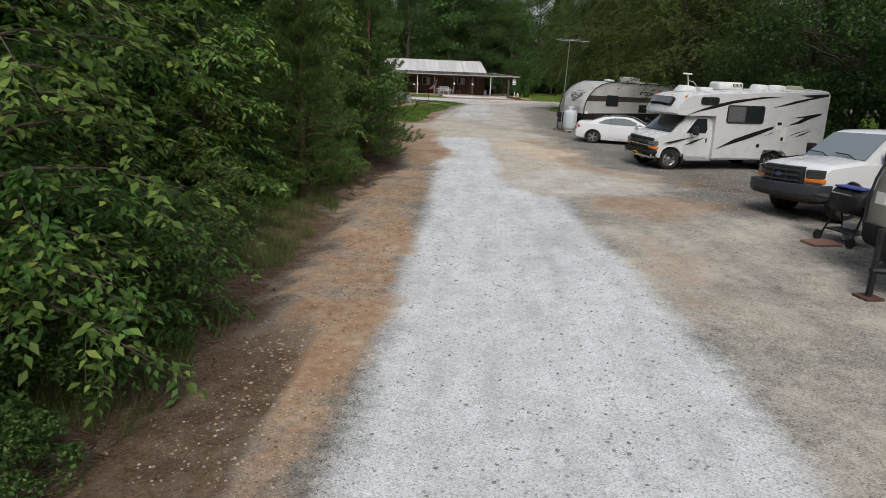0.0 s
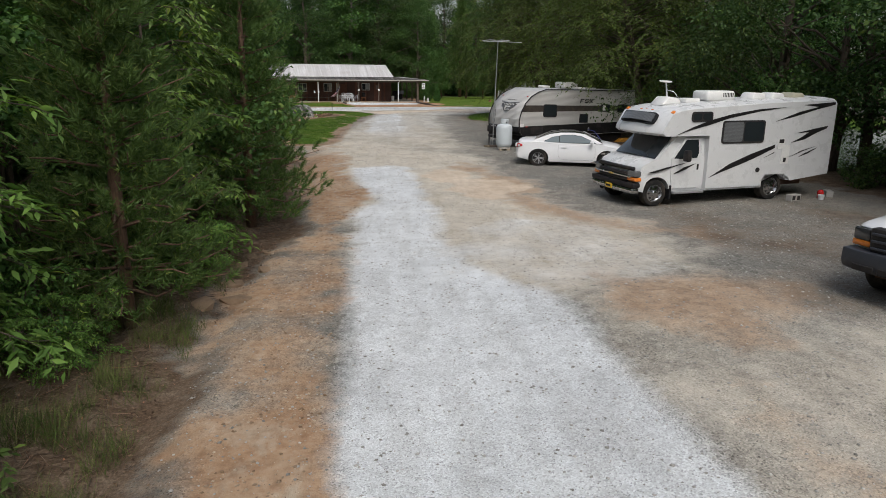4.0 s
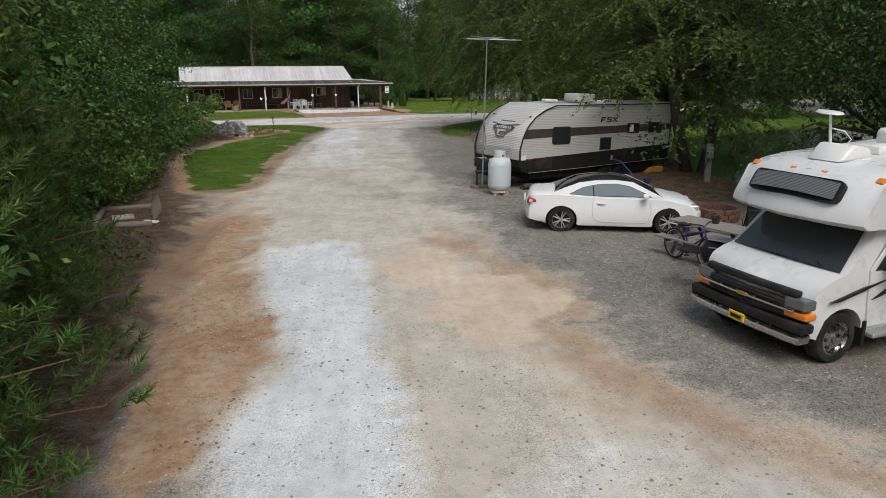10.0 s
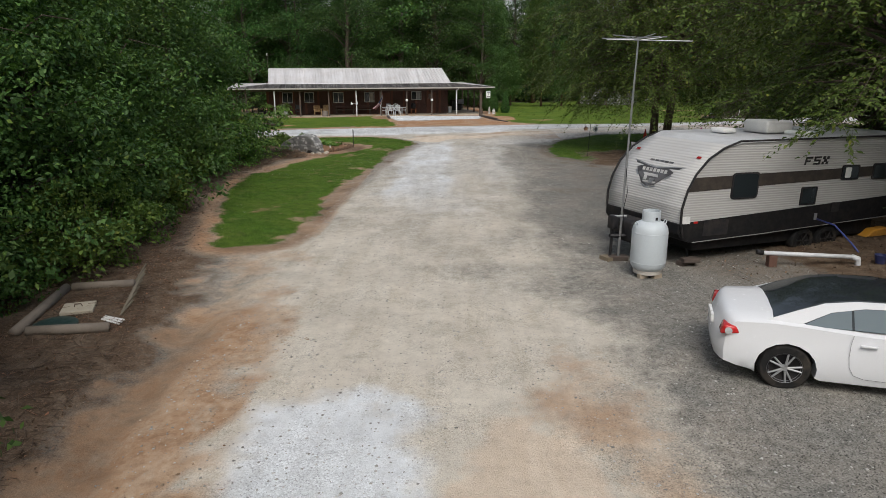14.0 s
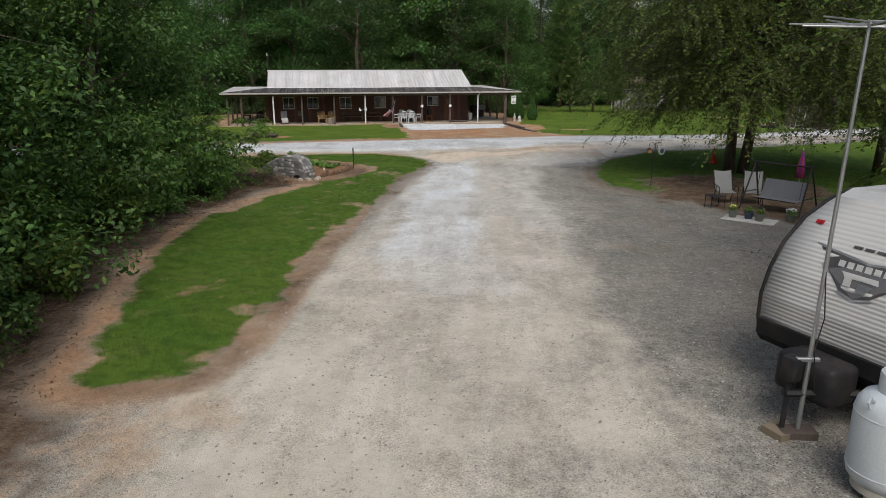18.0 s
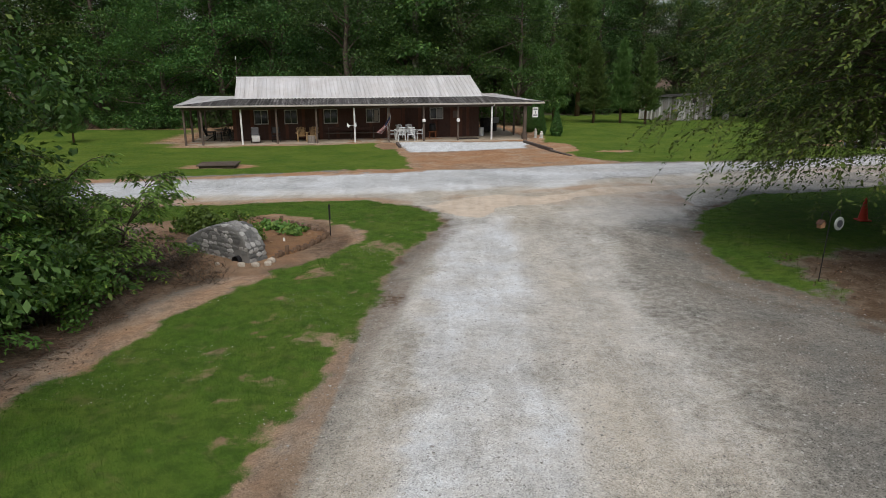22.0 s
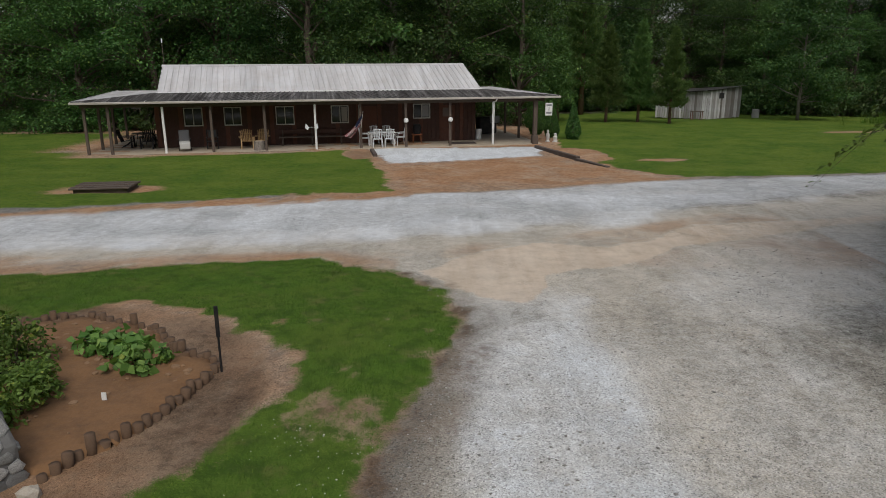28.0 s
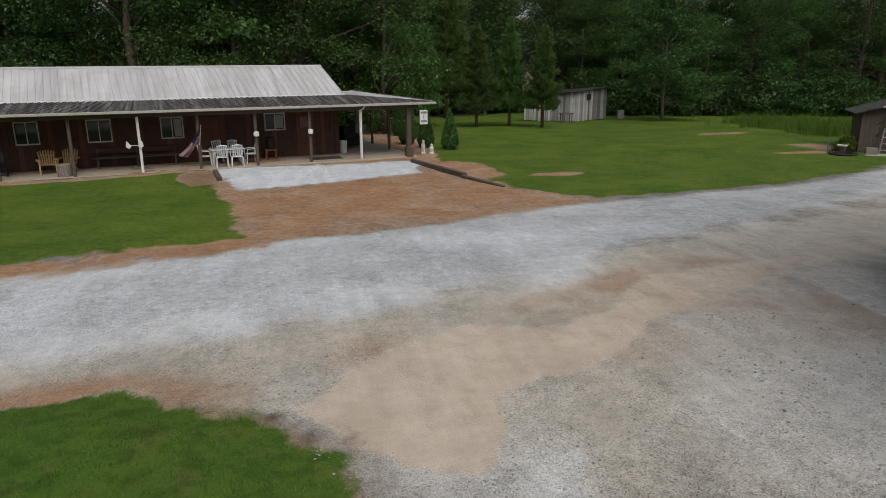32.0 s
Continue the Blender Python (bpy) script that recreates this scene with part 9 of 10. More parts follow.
for k, (x, y, c) in enumerate(((9.05, 50.2, (0.75, 0.72, 0.2)), (9.45, 50.0, (0.06, 0.08, 0.12)), (9.65, 49.7, (0.3, 0.3, 0.2)), (10.6, 49.75, (0.8, 0.8, 0.82)))):
    o = thing("flower_pot", veh(x, y, 30 * k, 0.03 if k < 3 else 0), ("grey pot with small yellow flowers", "blue pot with trailing leaves", "grey-green pot with low leaves", "pot of white flowers beside the swing")[k], "flower pot", FP)
    part("pot", auto(lathe([(0.1, 0), (0.15, 0.2), (0.16, 0.22), (0.13, 0.22), (0, 0.19)], 18)), worn("pot_glaze", (0.16, 0.17, 0.15) if k != 1 else (0.04, 0.06, 0.1), 0.4), o)
    v, f = leaves([(0, 0, 0.28)], [(0.17, 0.17, 0.12)], 110, 0.07, 0.4)
    mesh_np("plant", v, f, M_BUSH, o)
    v, f = leaves([(0, 0, 0.36)], [(0.17, 0.17, 0.08)], 40 if k in (0, 3) else 6, 0.06 if k == 3 else 0.04, 0.7, 0, 0.9)
    mesh_np("flowers", v, f, worn("petals", c, 0.7), o)
cone = thing("traffic_cone", veh(12.4, 61.9, 0), "plain bright orange traffic cone on the grass", "traffic cone")
M_CONE = worn("cone_orange", (0.75, 0.05, 0.02), 0.5, amount=0.05)
part("base", box(-0.19, 0.19, -0.19, 0.19, 0, 0.04, 0.01), M_CONE, cone)
part("cone", auto(lathe([(0.15, 0.04), (0.03, 0.72), (0.025, 0.74), (0, 0.74)], 20)), M_CONE, cone)
hook = thing("shepherd_hook", veh(7.9, 55.55, 25), "thin black double hook with bird house and round dial", "garden hook")
part("pole", tube([(0, 0, -0.1), (0.1, 0, 1.62)], 0.012, 6), M_BLACK, hook)
for s in (-1, 1):
    part("hook", tube([(0.1, 0, 1.5), (0.1 + s * 0.14, 0, 1.66), (0.1 + s * 0.28, 0, 1.62), (0.1 + s * 0.3, 0, 1.52)], 0.008, 5), M_BLACK, hook)
bh = part("bird_house", prism([(-0.29, 1.18), (-0.07, 1.18), (-0.07, 1.34), (-0.18, 1.45), (-0.29, 1.34)], -0.08, 0.08), worn("bird_house_wood", (0.3, 0.16, 0.08), 0.8), hook, m=Matrix.Translation((-0.18, 0, 1.46)) @ Matrix.Scale(0.65, 4) @ Matrix.Translation((0.18, 0, -1.46)))
part("bird_house_roof", prism([(-0.33, 1.32), (-0.18, 1.47), (-0.03, 1.32), (-0.05, 1.31), (-0.18, 1.44), (-0.31, 1.31)], -0.11, 0.11), M_RUST, bh)
part("hanger", tube([(-0.19, 0, 1.45), (-0.2, 0, 1.53)], 0.006, 4), M_BLACK, hook)
part("dial", auto(lathe([(0.0, -0.02), (0.14, -0.02), (0.16, 0.0), (0.14, 0.02), (0, 0.02)], 22, "Y")), worn("dial_grey", (0.3, 0.34, 0.33), 0.5), hook, m=Matrix.Translation((0.4, 0, 1.32)))
part("dial_face", auto(lathe([(0.0, -0.03), (0.09, -0.026), (0.09, -0.02)], 18, "Y")), M_DG, hook, m=Matrix.Translation((0.4, 0, 1.32)))

# septic frame at the dirt path
fr = thing("timber_border", veh(-5.4, 33.6, 0), "frame of weathered landscape timbers round a bed", "timber edging")
z0 = gz(-5.4, 33.6)


def loc(x, y, z=0.06):
    return (x + 5.4, y - 33.6, gz(x, y) - z0 + z)


for a, c in (((-5.78, 32.35), (-6.3, 34.8)), ((-5.58, 32.35), (-4.42, 32.75)), ((-6.2, 34.85), (-5.05, 35.05))):
    part("timber", auto(tube([loc(*a), loc(*c)], 0.09, 10)), worn("grey_timber", (0.24, 0.2, 0.16), 0.9, amount=0.35, dirt=(0.1, 0.08, 0.06)), fr)
for k in range(15):
    t = k / 14
    x, y = -5.1 + 0.6 * t, 35.3 - 1.9 * t
    p0 = loc(x - 0.05, y, 0.0)
    part("stake", tube([p0, (p0[0] + 0.22, p0[1] + 0.1, p0[2] + 0.34 - 0.04 * (k % 3))], 0.016, 4), worn("grey_stake", (0.2, 0.18, 0.14), 0.9), fr)
for k in range(3):
    part("stake", tube([loc(-4.75, 33.15 + 0.06 * k, 0.02), loc(-4.35, 32.95 + 0.1 * k, 0.05)], 0.02, 4), M_WHITE, fr, "pale fallen stake")
simple("round_manhole_cover", veh(-5.38, 32.82, 0), "round dark green tank lid in the bed", "lid", lathe([(0.36, 0), (0.36, 0.06), (0.32, 0.08), (0.1, 0.09), (0, 0.09)], 28), worn("green_lid", (0.02, 0.05, 0.045), 0.5), "lid")
cl = thing("square_manhole_cover", veh(-5.4, 33.6, 20), "square pale concrete lid with an iron handle", "lid")
part("slab", box(-0.27, 0.27, -0.27, 0.27, 0, 0.06, 0.01), worn("pale_concrete", (0.46, 0.41, 0.32), 0.9), cl)
part("handle", tube([(-0.07, 0, 0.05), (-0.05, 0, 0.11), (0.05, 0, 0.11), (0.07, 0, 0.05)], 0.01, 5), M_RUST, cl)

# stone arch and planted bed
M_STONE = Mat("fieldstone", (0.3, 0.3, 0.29), 0.9)
oi = M_STONE.node("ShaderNodeObjectInfo").outputs["Random"]
base = M_STONE.ramp(oi, [(0.0, (0.1, 0.1, 0.1)), (0.4, (0.2, 0.2, 0.195)), (0.7, (0.34, 0.335, 0.32)), (1.0, (0.56, 0.55, 0.53))])
M_STONE.color(M_STONE.mix(M_STONE.ramp(M_STONE.noise(9, 6, 0.7), [(0.4, 0.0), (0.7, 0.7)]), base, (0.1, 0.1, 0.095)))
M_STONE.bump(M_STONE.noise(20, 5, 0.7), 0.6, 0.03)
M_STONE = M_STONE.m
arch = thing("stone_culvert_arch", Matrix.Translation((-7.86, 57.92, 0)) @ Matrix.Rotation(radians(-31.5), 4, "Z"), "arched grey fieldstone wall with a drain pipe", "stone wall")
AL, AT = 2.5, 0.58


def arch_top(x):
    return float(np.interp(x / AL, (0, 0.15, 0.35, 0.55, 0.7, 0.82, 0.92, 1.0), (0.36, 0.56, 0.78, 0.92, 0.95, 0.9, 0.74, 0.46)))


outline = [(0, -0.4)] + [(AL * k / 24, arch_top(AL * k / 24)) for k in range(25)] + [(AL, -0.4)]
part("mortar_core", prism(outline, 0.0, AT, 0.05, 2), worn("mortar", (0.17, 0.167, 0.16), 0.95, amount=0.5, dirt=(0.09, 0.085, 0.08), scale=4.0, bump=0.6, fine=25), arch)


def slab(seed):
    """A flat stone of uneven outline, its face up, about one metre across."""
    g = np.random.default_rng(seed)
    n = 5 + seed % 3
    ang = [2 * math.pi * (q + g.uniform(-0.3, 0.3)) / n for q in range(n)]
    rad = [0.55 * g.uniform(0.9, 1.2) for q in range(n)]
    b = bmesh.new()
    rows = []
    for k, z in ((1.0, -0.5), (1.0, 0.1), (0.86, 0.42), (0.5, 0.5)):
        rows.append([b.verts.new((math.cos(a) * r * k, math.sin(a) * r * k, z + g.uniform(-0.06, 0.06))) for a, r in zip(ang, rad)])
    for q, w in zip(rows, rows[1:]):
        for k in range(n):
            b.faces.new((q[k], q[(k + 1) % n], w[(k + 1) % n], w[k]))
    b.faces.new(rows[-1])
    return auto(b, 40)


slabs = [bpy.data.meshes.new("stone") for _ in range(7)]
for k, me in enumerate(slabs):
    rb = slab(300 + k)
    rb.to_mesh(me)
    rb.free()
    me.materials.append(M_STONE)
rocks = [bpy.data.meshes.new("stone") for _ in range(6)]
for k, me in enumerate(rocks):
    rb = rock(200 + k, 0.5, 0.5, 0.5)
    auto(rb, 30).to_mesh(me)
    rb.free()
    me.materials.append(M_STONE)


def stone_at(pos, xdir, normal, sx, sy, k, thick=0.07):
    xa, za = Vector(xdir).normalized(), Vector(normal).normalized()
    ya = za.cross(xa)
    o = new("stone", slabs[k % 7])
    o.parent = arch
    o.matrix_basis = Matrix.Translation(pos) @ Matrix((xa, ya, za)).transposed().to_4x4() @ Matrix.Diagonal((sx, sy, thick, 1))


gs = np.random.default_rng(77)
k = 0
arc_pts = [Vector((AL * q / 60, 0, arch_top(AL * q / 60))) for q in range(61)]
run, place = 0.0, []
for q in range(60):
    run += (arc_pts[q + 1] - arc_pts[q]).length
    place.append(run)
for row in range(4):
    s0 = -0.1 * row
    yc = 0.07 + 0.147 * row
    while s0 < run - 0.1:
        w = gs.uniform(0.13, 0.27)
        s1 = min(run - 0.05, max(0.05, s0 + w / 2))
        q = next(i for i in range(60) if place[i] >= s1)
        d = (arc_pts[min(60, q + 2)] - arc_pts[max(0, q - 1)]).normalized()
        nrm = Vector((-d.z, 0, d.x))
        stone_at(arc_pts[q] + Vector((0, yc + gs.uniform(-0.02, 0.02), 0)) + nrm * 0.0, d, nrm, w * 0.9, gs.uniform(0.11, 0.155), k, gs.uniform(0.03, 0.06))
        k += 1
        s0 += w * 0.97
z = 0.78
while z > -0.25:
    hgt = gs.uniform(0.1, 0.17)
    x = gs.uniform(-0.05, 0.1)
    while x < AL:
        w = gs.uniform(0.13, 0.3)
        if arch_top(x + w / 2) - 0.08 > z + hgt / 2 - 0.08 and x + w < AL and math.hypot(x + w / 2 - 2.12, z - 0.1) > 0.22:
            for y, nn in ((0.0, (0, -1, 0)), (AT, (0, 1, 0))):
                stone_at((x + w / 2, y, z), (1, 0, gs.uniform(-0.12, 0.12)), nn, w * 0.92, hgt * 0.92, k, 0.035)
                k += 1
        x += w
    z -= hgt * 0.96
z = 0.36
while z > -0.1:
    hgt = gs.uniform(0.12, 0.19)
    y = 0.02
    while y < AT - 0.08:
        w = gs.uniform(0.14, 0.26)
        stone_at((AL, min(y + w / 2, AT - 0.08), z), (0, 1, gs.uniform(-0.1, 0.1)), (1, 0, 0), w * 0.92, hgt * 0.92, k, 0.05)
        k += 1
        y += w
    z -= hgt * 0.97
part("pipe", auto(tube([(2.12, -0.12, 0.1), (2.12, 0.3, 0.1)], 0.13, 18, caps=False)), M_BLACK, arch, "black drain pipe")
part("pipe_mouth", lathe([(0.13, 0.0), (0, 0.0)], 18, "Y"), M_BLACK, arch, m=Matrix.Translation((2.12, -0.06, 0.1)))
M_PALESTONE = worn("pale_fieldstone", (0.46, 0.41, 0.34), 0.9, amount=0.5, dirt=(0.22, 0.18, 0.14), scale=6.0, bump=0.5, fine=25)
for k, (x, y, r) in enumerate(((-5.5, 56.42, 0.11), (-5.22, 56.55, 0.1), (-5.2, 56.8, 0.11), (-6.5, 56.5, 0.07), (-5.85, 56.4, 0.1))):
    me = rocks[k % 6].copy()
    me.materials.clear()
    me.materials.append(M_PALESTONE)
    o = new("loose_stone", me)
    o.matrix_basis = Matrix.Translation((x, y, gz(x, y) + r * 0.35)) @ Matrix.Diagonal((r * 2, r * 1.7, r * 1.6, 1))
    tagged(o, "loose pale fieldstone at the foot of the arch", "stone", "loose fieldstones")
edging = thing("log_edging", Matrix.Translation((-5.0, 58.5, 0)), "row of short upright brown logs edging the bed", "log edging")
M_LOG = worn("brown_log", (0.13, 0.078, 0.046), 0.9, amount=0.4, dirt=(0.05, 0.035, 0.025))
line = [(-5.25, 57.0), (-5.1, 57.4), (-4.6, 58.2), (-4.3, 59.4), (-4.35, 59.75), (-5.05, 60.15), (-5.75, 61.0), (-6.3, 61.15), (-6.9, 61.5), (-8.0, 61.3)]
k = 0
for (ax, ay), (bx, by) in zip(line, line[1:]):
    L = math.hypot(bx - ax, by - ay)
    for q in range(max(1, int(L / 0.125))):
        t = (q + 0.5) / max(1, int(L / 0.125))
        x, y = ax + (bx - ax) * t, ay + (by - ay) * t
        h = 0.13 + 0.08 * ((k * 7) % 5) / 4 + (0.1 if k % 11 == 4 else 0)
        part("log", auto(tube([(x + 5.0, y - 58.5, -0.05), (x + 5.0 + 0.015 * (k % 3 - 1), y - 58.5, h)], [0.058, 0.05 + 0.006 * (k % 3)], 7), 30), M_LOG, edging)
        k += 1
soil = thing("planting_soil", Matrix.Translation((-5.9, 59.4, 0)), "raised orange soil of the planting bed", "soil")
b = bmesh.new()
bmesh.ops.create_grid(b, x_segments=26, y_segments=26, size=1.0)
poly = np.array([(-5.3, 57.1), (-5.05, 57.5), (-4.65, 58.3), (-4.38, 59.4), (-4.45, 59.7), (-5.1, 60.05), (-5.8, 60.9), (-6.9, 61.4), (-7.9, 61.2), (-8.3, 60), (-7.2, 58.3), (-6.0, 57.5)])
kill = []
for v in b.verts:
    x, y = v.co.x * 2.2 - 5.9 - 0.3, v.co.y * 2.3 + 59.3
    d = inside(np.array([x]), np.array([y]), [tuple(p) for p in poly])[0]
    v.co = Vector((x + 5.9, y - 59.4, 0.13 + 0.05 * noise.noise((x * 2, y * 2, 0)) + 0.02 * noise.noise((x * 9, y * 9, 3)) if d > -0.1 else -0.15))
    if d < -0.25:
        kill.append(v)
bmesh.ops.delete(b, geom=kill, context="VERTS")
part("soil", auto(b, 70), worn("orange_soil", (0.21, 0.11, 0.048), 0.95, amount=0.7, dirt=(0.1, 0.055, 0.028), scale=4.0, bump=0.9, fine=22), soil)
M_CLOD = worn("dry_clod", (0.26, 0.16, 0.09), 0.95, amount=0.5, dirt=(0.12, 0.07, 0.04), scale=9.0)
clods = [bpy.data.meshes.new("clod") for _ in range(3)]
for k, me in enumerate(clods):
    rb = rock(400 + k, 0.5, 0.5, 0.35)
    rb.to_mesh(me)
    rb.free()
    me.materials.append(M_CLOD)
gc = np.random.default_rng(78)
for k in range(90):
    x, y = gc.uniform(-8.0, -4.4), gc.uniform(57.2, 61.2)
    if inside(np.array([x]), np.array([y]), [tuple(p) for p in poly])[0] > 0.12:
        o = new("clod", clods[k % 3])
        o.parent = soil
        r = gc.uniform(0.03, 0.13)
        o.matrix_basis = Matrix.Translation((x + 5.9, y - 59.4, 0.13)) @ Matrix.Rotation(gc.uniform(0, 6), 4, "Z") @ Matrix.Diagonal((r, r * 0.8, r * 0.7, 1))
BANK = "rocks in the eroded bank"
M_BANKROCK = worn("tan_bank_rock", (0.26, 0.18, 0.115), 0.95, amount=0.6, dirt=(0.12, 0.075, 0.045), scale=5.0, bump=0.6, fine=25)
for k, (x, y, a, c, h) in enumerate(((-2.35, 15.6, 0.7, 0.5, 0.3), (-2.7, 16.4, 0.6, 0.45, 0.3), (-2.2, 17.3, 0.5, 0.35, 0.22), (-2.9, 15.2, 0.5, 0.5, 0.26), (-2.0, 14.9, 0.35, 0.25, 0.14), (-2.75, 17.5, 0.4, 0.3, 0.2), (-2.4, 18.6, 0.4, 0.25, 0.16), (-1.85, 16.2, 0.2, 0.16, 0.1))):
    rb = rock(500 + k, a / 2, c / 2, h * 0.38, 1)
    me = bpy.data.meshes.new("bank_rock")
    auto(rb, 30).to_mesh(me)
    rb.free()
    me.materials.append(M_BANKROCK)
    o = new("bank_rock", me)
    o.matrix_basis = veh(x, y, 50 * k, -0.03) @ Matrix.Rotation(0.3 * (k % 3 - 1), 4, "X")
    tagged(o, "tan weathered rock half buried in the clay bank", "rock", BANK)
BP = "bed plants"
bush("squash_plant", Matrix.Translation((-6.0, 60.2, 0.12)), 0.6, 0.4, 0.16, 22, 14, 0.15, "spreading squash plant with broad pale green leaves", leafy("squash_leaf", (0.07, 0.14, 0.025), (0.17, 0.27, 0.06)), 121, 0.9, "garden plant", BP, 0.2)
bush("squash_plant", Matrix.Translation((-5.4, 59.6, 0.12)), 0.45, 0.4, 0.18, 14, 12, 0.14, "spreading squash plant with broad pale green leaves", leafy("squash_leaf", (0.07, 0.14, 0.025), (0.17, 0.27, 0.06)), 122, 0.9, "garden plant", BP, 0.18)
bush("tomato_plant", Matrix.Translation((-6.3, 58.4, 0.1)), 0.42, 0.6, 0.62, 34, 80, 0.075, "sprawling green tomato plants beside the arch", M_BUSH, 123, 0.5, "garden plant", BP, 0.2)
bush("tomato_plant", Matrix.Translation((-7.0, 59.5, 0.1)), 0.5, 0.5, 0.7, 26, 80, 0.08, "sprawling green tomato plants beside the arch", M_LEAF, 124, 0.5, "garden plant", BP, 0.2)
bush("pokeweed_bush", Matrix.Translation((-8.4, 60.2, 0.0)), 0.62, 0.6, 0.78, 36, 70, 0.14, "leafy dark green weed behind the arch", M_LEAF, 125, 0.55, "bush", "", 0.28)
bush("low_weed", Matrix.Translation((-7.6, 57.3, 0.0)), 0.45, 0.3, 0.45, 12, 40, 0.08, "low weeds at the foot of the arch", M_BUSH, 126, 0.4, "weeds", "", 0.16)
v, f = leaves([(-9.2 + 0.42 * q, 57.0 - 0.3 * q + 0.5 * (q % 3), 0.16) for q in range(8)], np.full((8, 3), 0.65) * [1, 1, 0.45], 420, 0.26, 0.6, 0, 0.05)
tagged(mesh_np("dry_brush", v, f, leafy("brush_twig", (0.035, 0.024, 0.016), (0.17, 0.12, 0.075), 0.05)), "heap of dry straw-coloured brush by the arch", "brush", kind="stuff")
simple("plant_tag", Matrix.Translation((-5.35, 58.6, 0.14)), "small white plant tag in the soil", "tag", box(-0.03, 0.03, -0.005, 0.005, 0, 0.1), M_WHITE, "tag", "", False)
stake = thing("black_stake", veh(-4.22, 59.5, 0), "thin black stake with a flat paddle top", "stake")
part("rod", tube([(0, 0, -0.05), (0, 0, 0.62)], 0.016, 6), M_BLACK, stake)
part("paddle", box(-0.026, 0.026, -0.012, 0.012, 0.5, 0.94, 0.006), M_BLACK, stake)

# lawns
hatch = thing("wooden_well_cover", veh(-12.7, 73.8, 8), "low weathered wooden cover on the lawn", "well cover")
part("base", box(-0.85, 0.85, -0.6, 0.6, -0.05, 0.15, 0.015), M_OLDWOOD, hatch)
for q in range(7):
    part("plank", box(-0.95, 0.95, -0.7 + 0.2 * q, -0.7 + 0.2 * q + 0.185, 0.15, 0.2 + 0.02 * (q % 2), 0.008), M_OLDWOOD, hatch)
simple("well_stone", veh(-13.6, 74.3, 5), "small pale concrete cap beside the cover", "lid", box(-0.3, 0.3, -0.3, 0.3, 0, 0.12, 0.01), M_BLOCK, "cap", "", False)
simple("valve_box", veh(-22.7, 73.7, 0), "dark green valve box in the lawn", "lid", box(-0.4, 0.4, -0.25, 0.25, 0, 0.1, 0.02), worn("green_lid", (0.02, 0.05, 0.045), 0.5), "box", "", False)
for a, c, h in (((3.7, 87.6), (4.4, 85.0), 0.16), ((4.35, 85.0), (5.0, 82.6), 0.2), ((4.9, 82.6), (5.75, 79.8), 0.12), ((-5.0, 86.4), (-4.6, 84.2), 0.14)):
    o = thing("landscape_timber", Matrix.Translation((a[0], a[1], gz(*a))), "dark weathered timber edging the gravel apron", "timber edging", "apron timbers")
    L = math.hypot(c[0] - a[0], c[1] - a[1])
    part("timber", box(0, L, -0.1, 0.1, -0.02, h, 0.015), M_TIMBER, o, m=Matrix.Rotation(math.atan2(c[1] - a[1], c[0] - a[0]), 4, "Z"))
shed = thing("board_shed", Matrix.Translation((21.0, 108.9, gz(21, 108.9))), "weathered grey board shed with sloping roof", "shed")
M_BOARD = Mat("silver_boards", (0.3, 0.3, 0.29), 0.9)
oi = M_BOARD.node("ShaderNodeObjectInfo").outputs["Random"]
M_BOARD.color(M_BOARD.mix(M_BOARD.ramp(M_BOARD.noise(3, 5, 0.7, stretch=(4, 4, 0.6)), [(0.35, 0.0), (0.75, 0.7)]), M_BOARD.ramp(oi, [(0, (0.12, 0.115, 0.11)), (0.5, (0.34, 0.345, 0.35)), (1, (0.6, 0.61, 0.62))]), (0.12, 0.085, 0.06)))
M_BOARD = M_BOARD.m


def board_wall(parent, ax, ay, bx, by, ha, hb, n, gap):
    L, a = math.hypot(bx - ax, by - ay), math.atan2(by - ay, bx - ax)
    for q in range(n):
        t0 = q / n
        h = ha + (hb - ha) * (q + 0.5) / n
        part("board", box(0, L / n - gap, -0.012, 0.012, 0.02 * (q % 3), h), M_BOARD, parent, m=Matrix.Translation((ax + (bx - ax) * t0, ay + (by - ay) * t0, 0)) @ Matrix.Rotation(a, 4, "Z"))


board_wall(shed, -3.7, 2.6, 0, 0, 2.0, 2.35, 22, 0.03)
board_wall(shed, 0, 0, 3.6, 2.4, 2.35, 2.6, 18, 0.012)
board_wall(shed, 3.6, 2.4, 0.0, 5.2, 2.6, 2.2, 14, 0.02)
part("window", box(-0.3, 0.3, -0.03, 0.02, 1.7, 2.15), M_BLACK, shed, m=Matrix.Translation((1.25, 0.78, 0)) @ Matrix.Rotation(radians(33.7), 4, "Z"))
b = bmesh.new()
vs = [b.verts.new(p) for p in ((-4.1, 2.5, 2.1), (-0.05, -0.35, 2.42), (4.0, 2.3, 2.72), (0.0, 5.5, 2.35))]
b.faces.new(vs)
bmesh.ops.solidify(b, geom=b.faces[:], thickness=0.06)
part("roof", b, M_TIN2, shed, "grey tin roof")
wt = thing("work_table", Matrix.Translation((19.6, 107.9, gz(19.6, 107.9))), "small dark table in front of the shed", "table")
part("top", box(-0.5, 0.5, -0.3, 0.3, 0.7, 0.75), M_OLDWOOD, wt)
for x in (-0.4, 0.4):
    for y in (-0.22, 0.22):
        part("leg", box(x - 0.03, x + 0.03, y - 0.03, y + 0.03, 0, 0.7), M_BRICK, wt)
simple("white_barrel", Matrix.Translation((26.0, 111.3, gz(26, 111.3))), "pale barrel beside the shed", "barrel", lathe([(0.28, 0), (0.32, 0.3), (0.28, 0.75), (0, 0.76)], 16), M_BLOCK, "barrel")
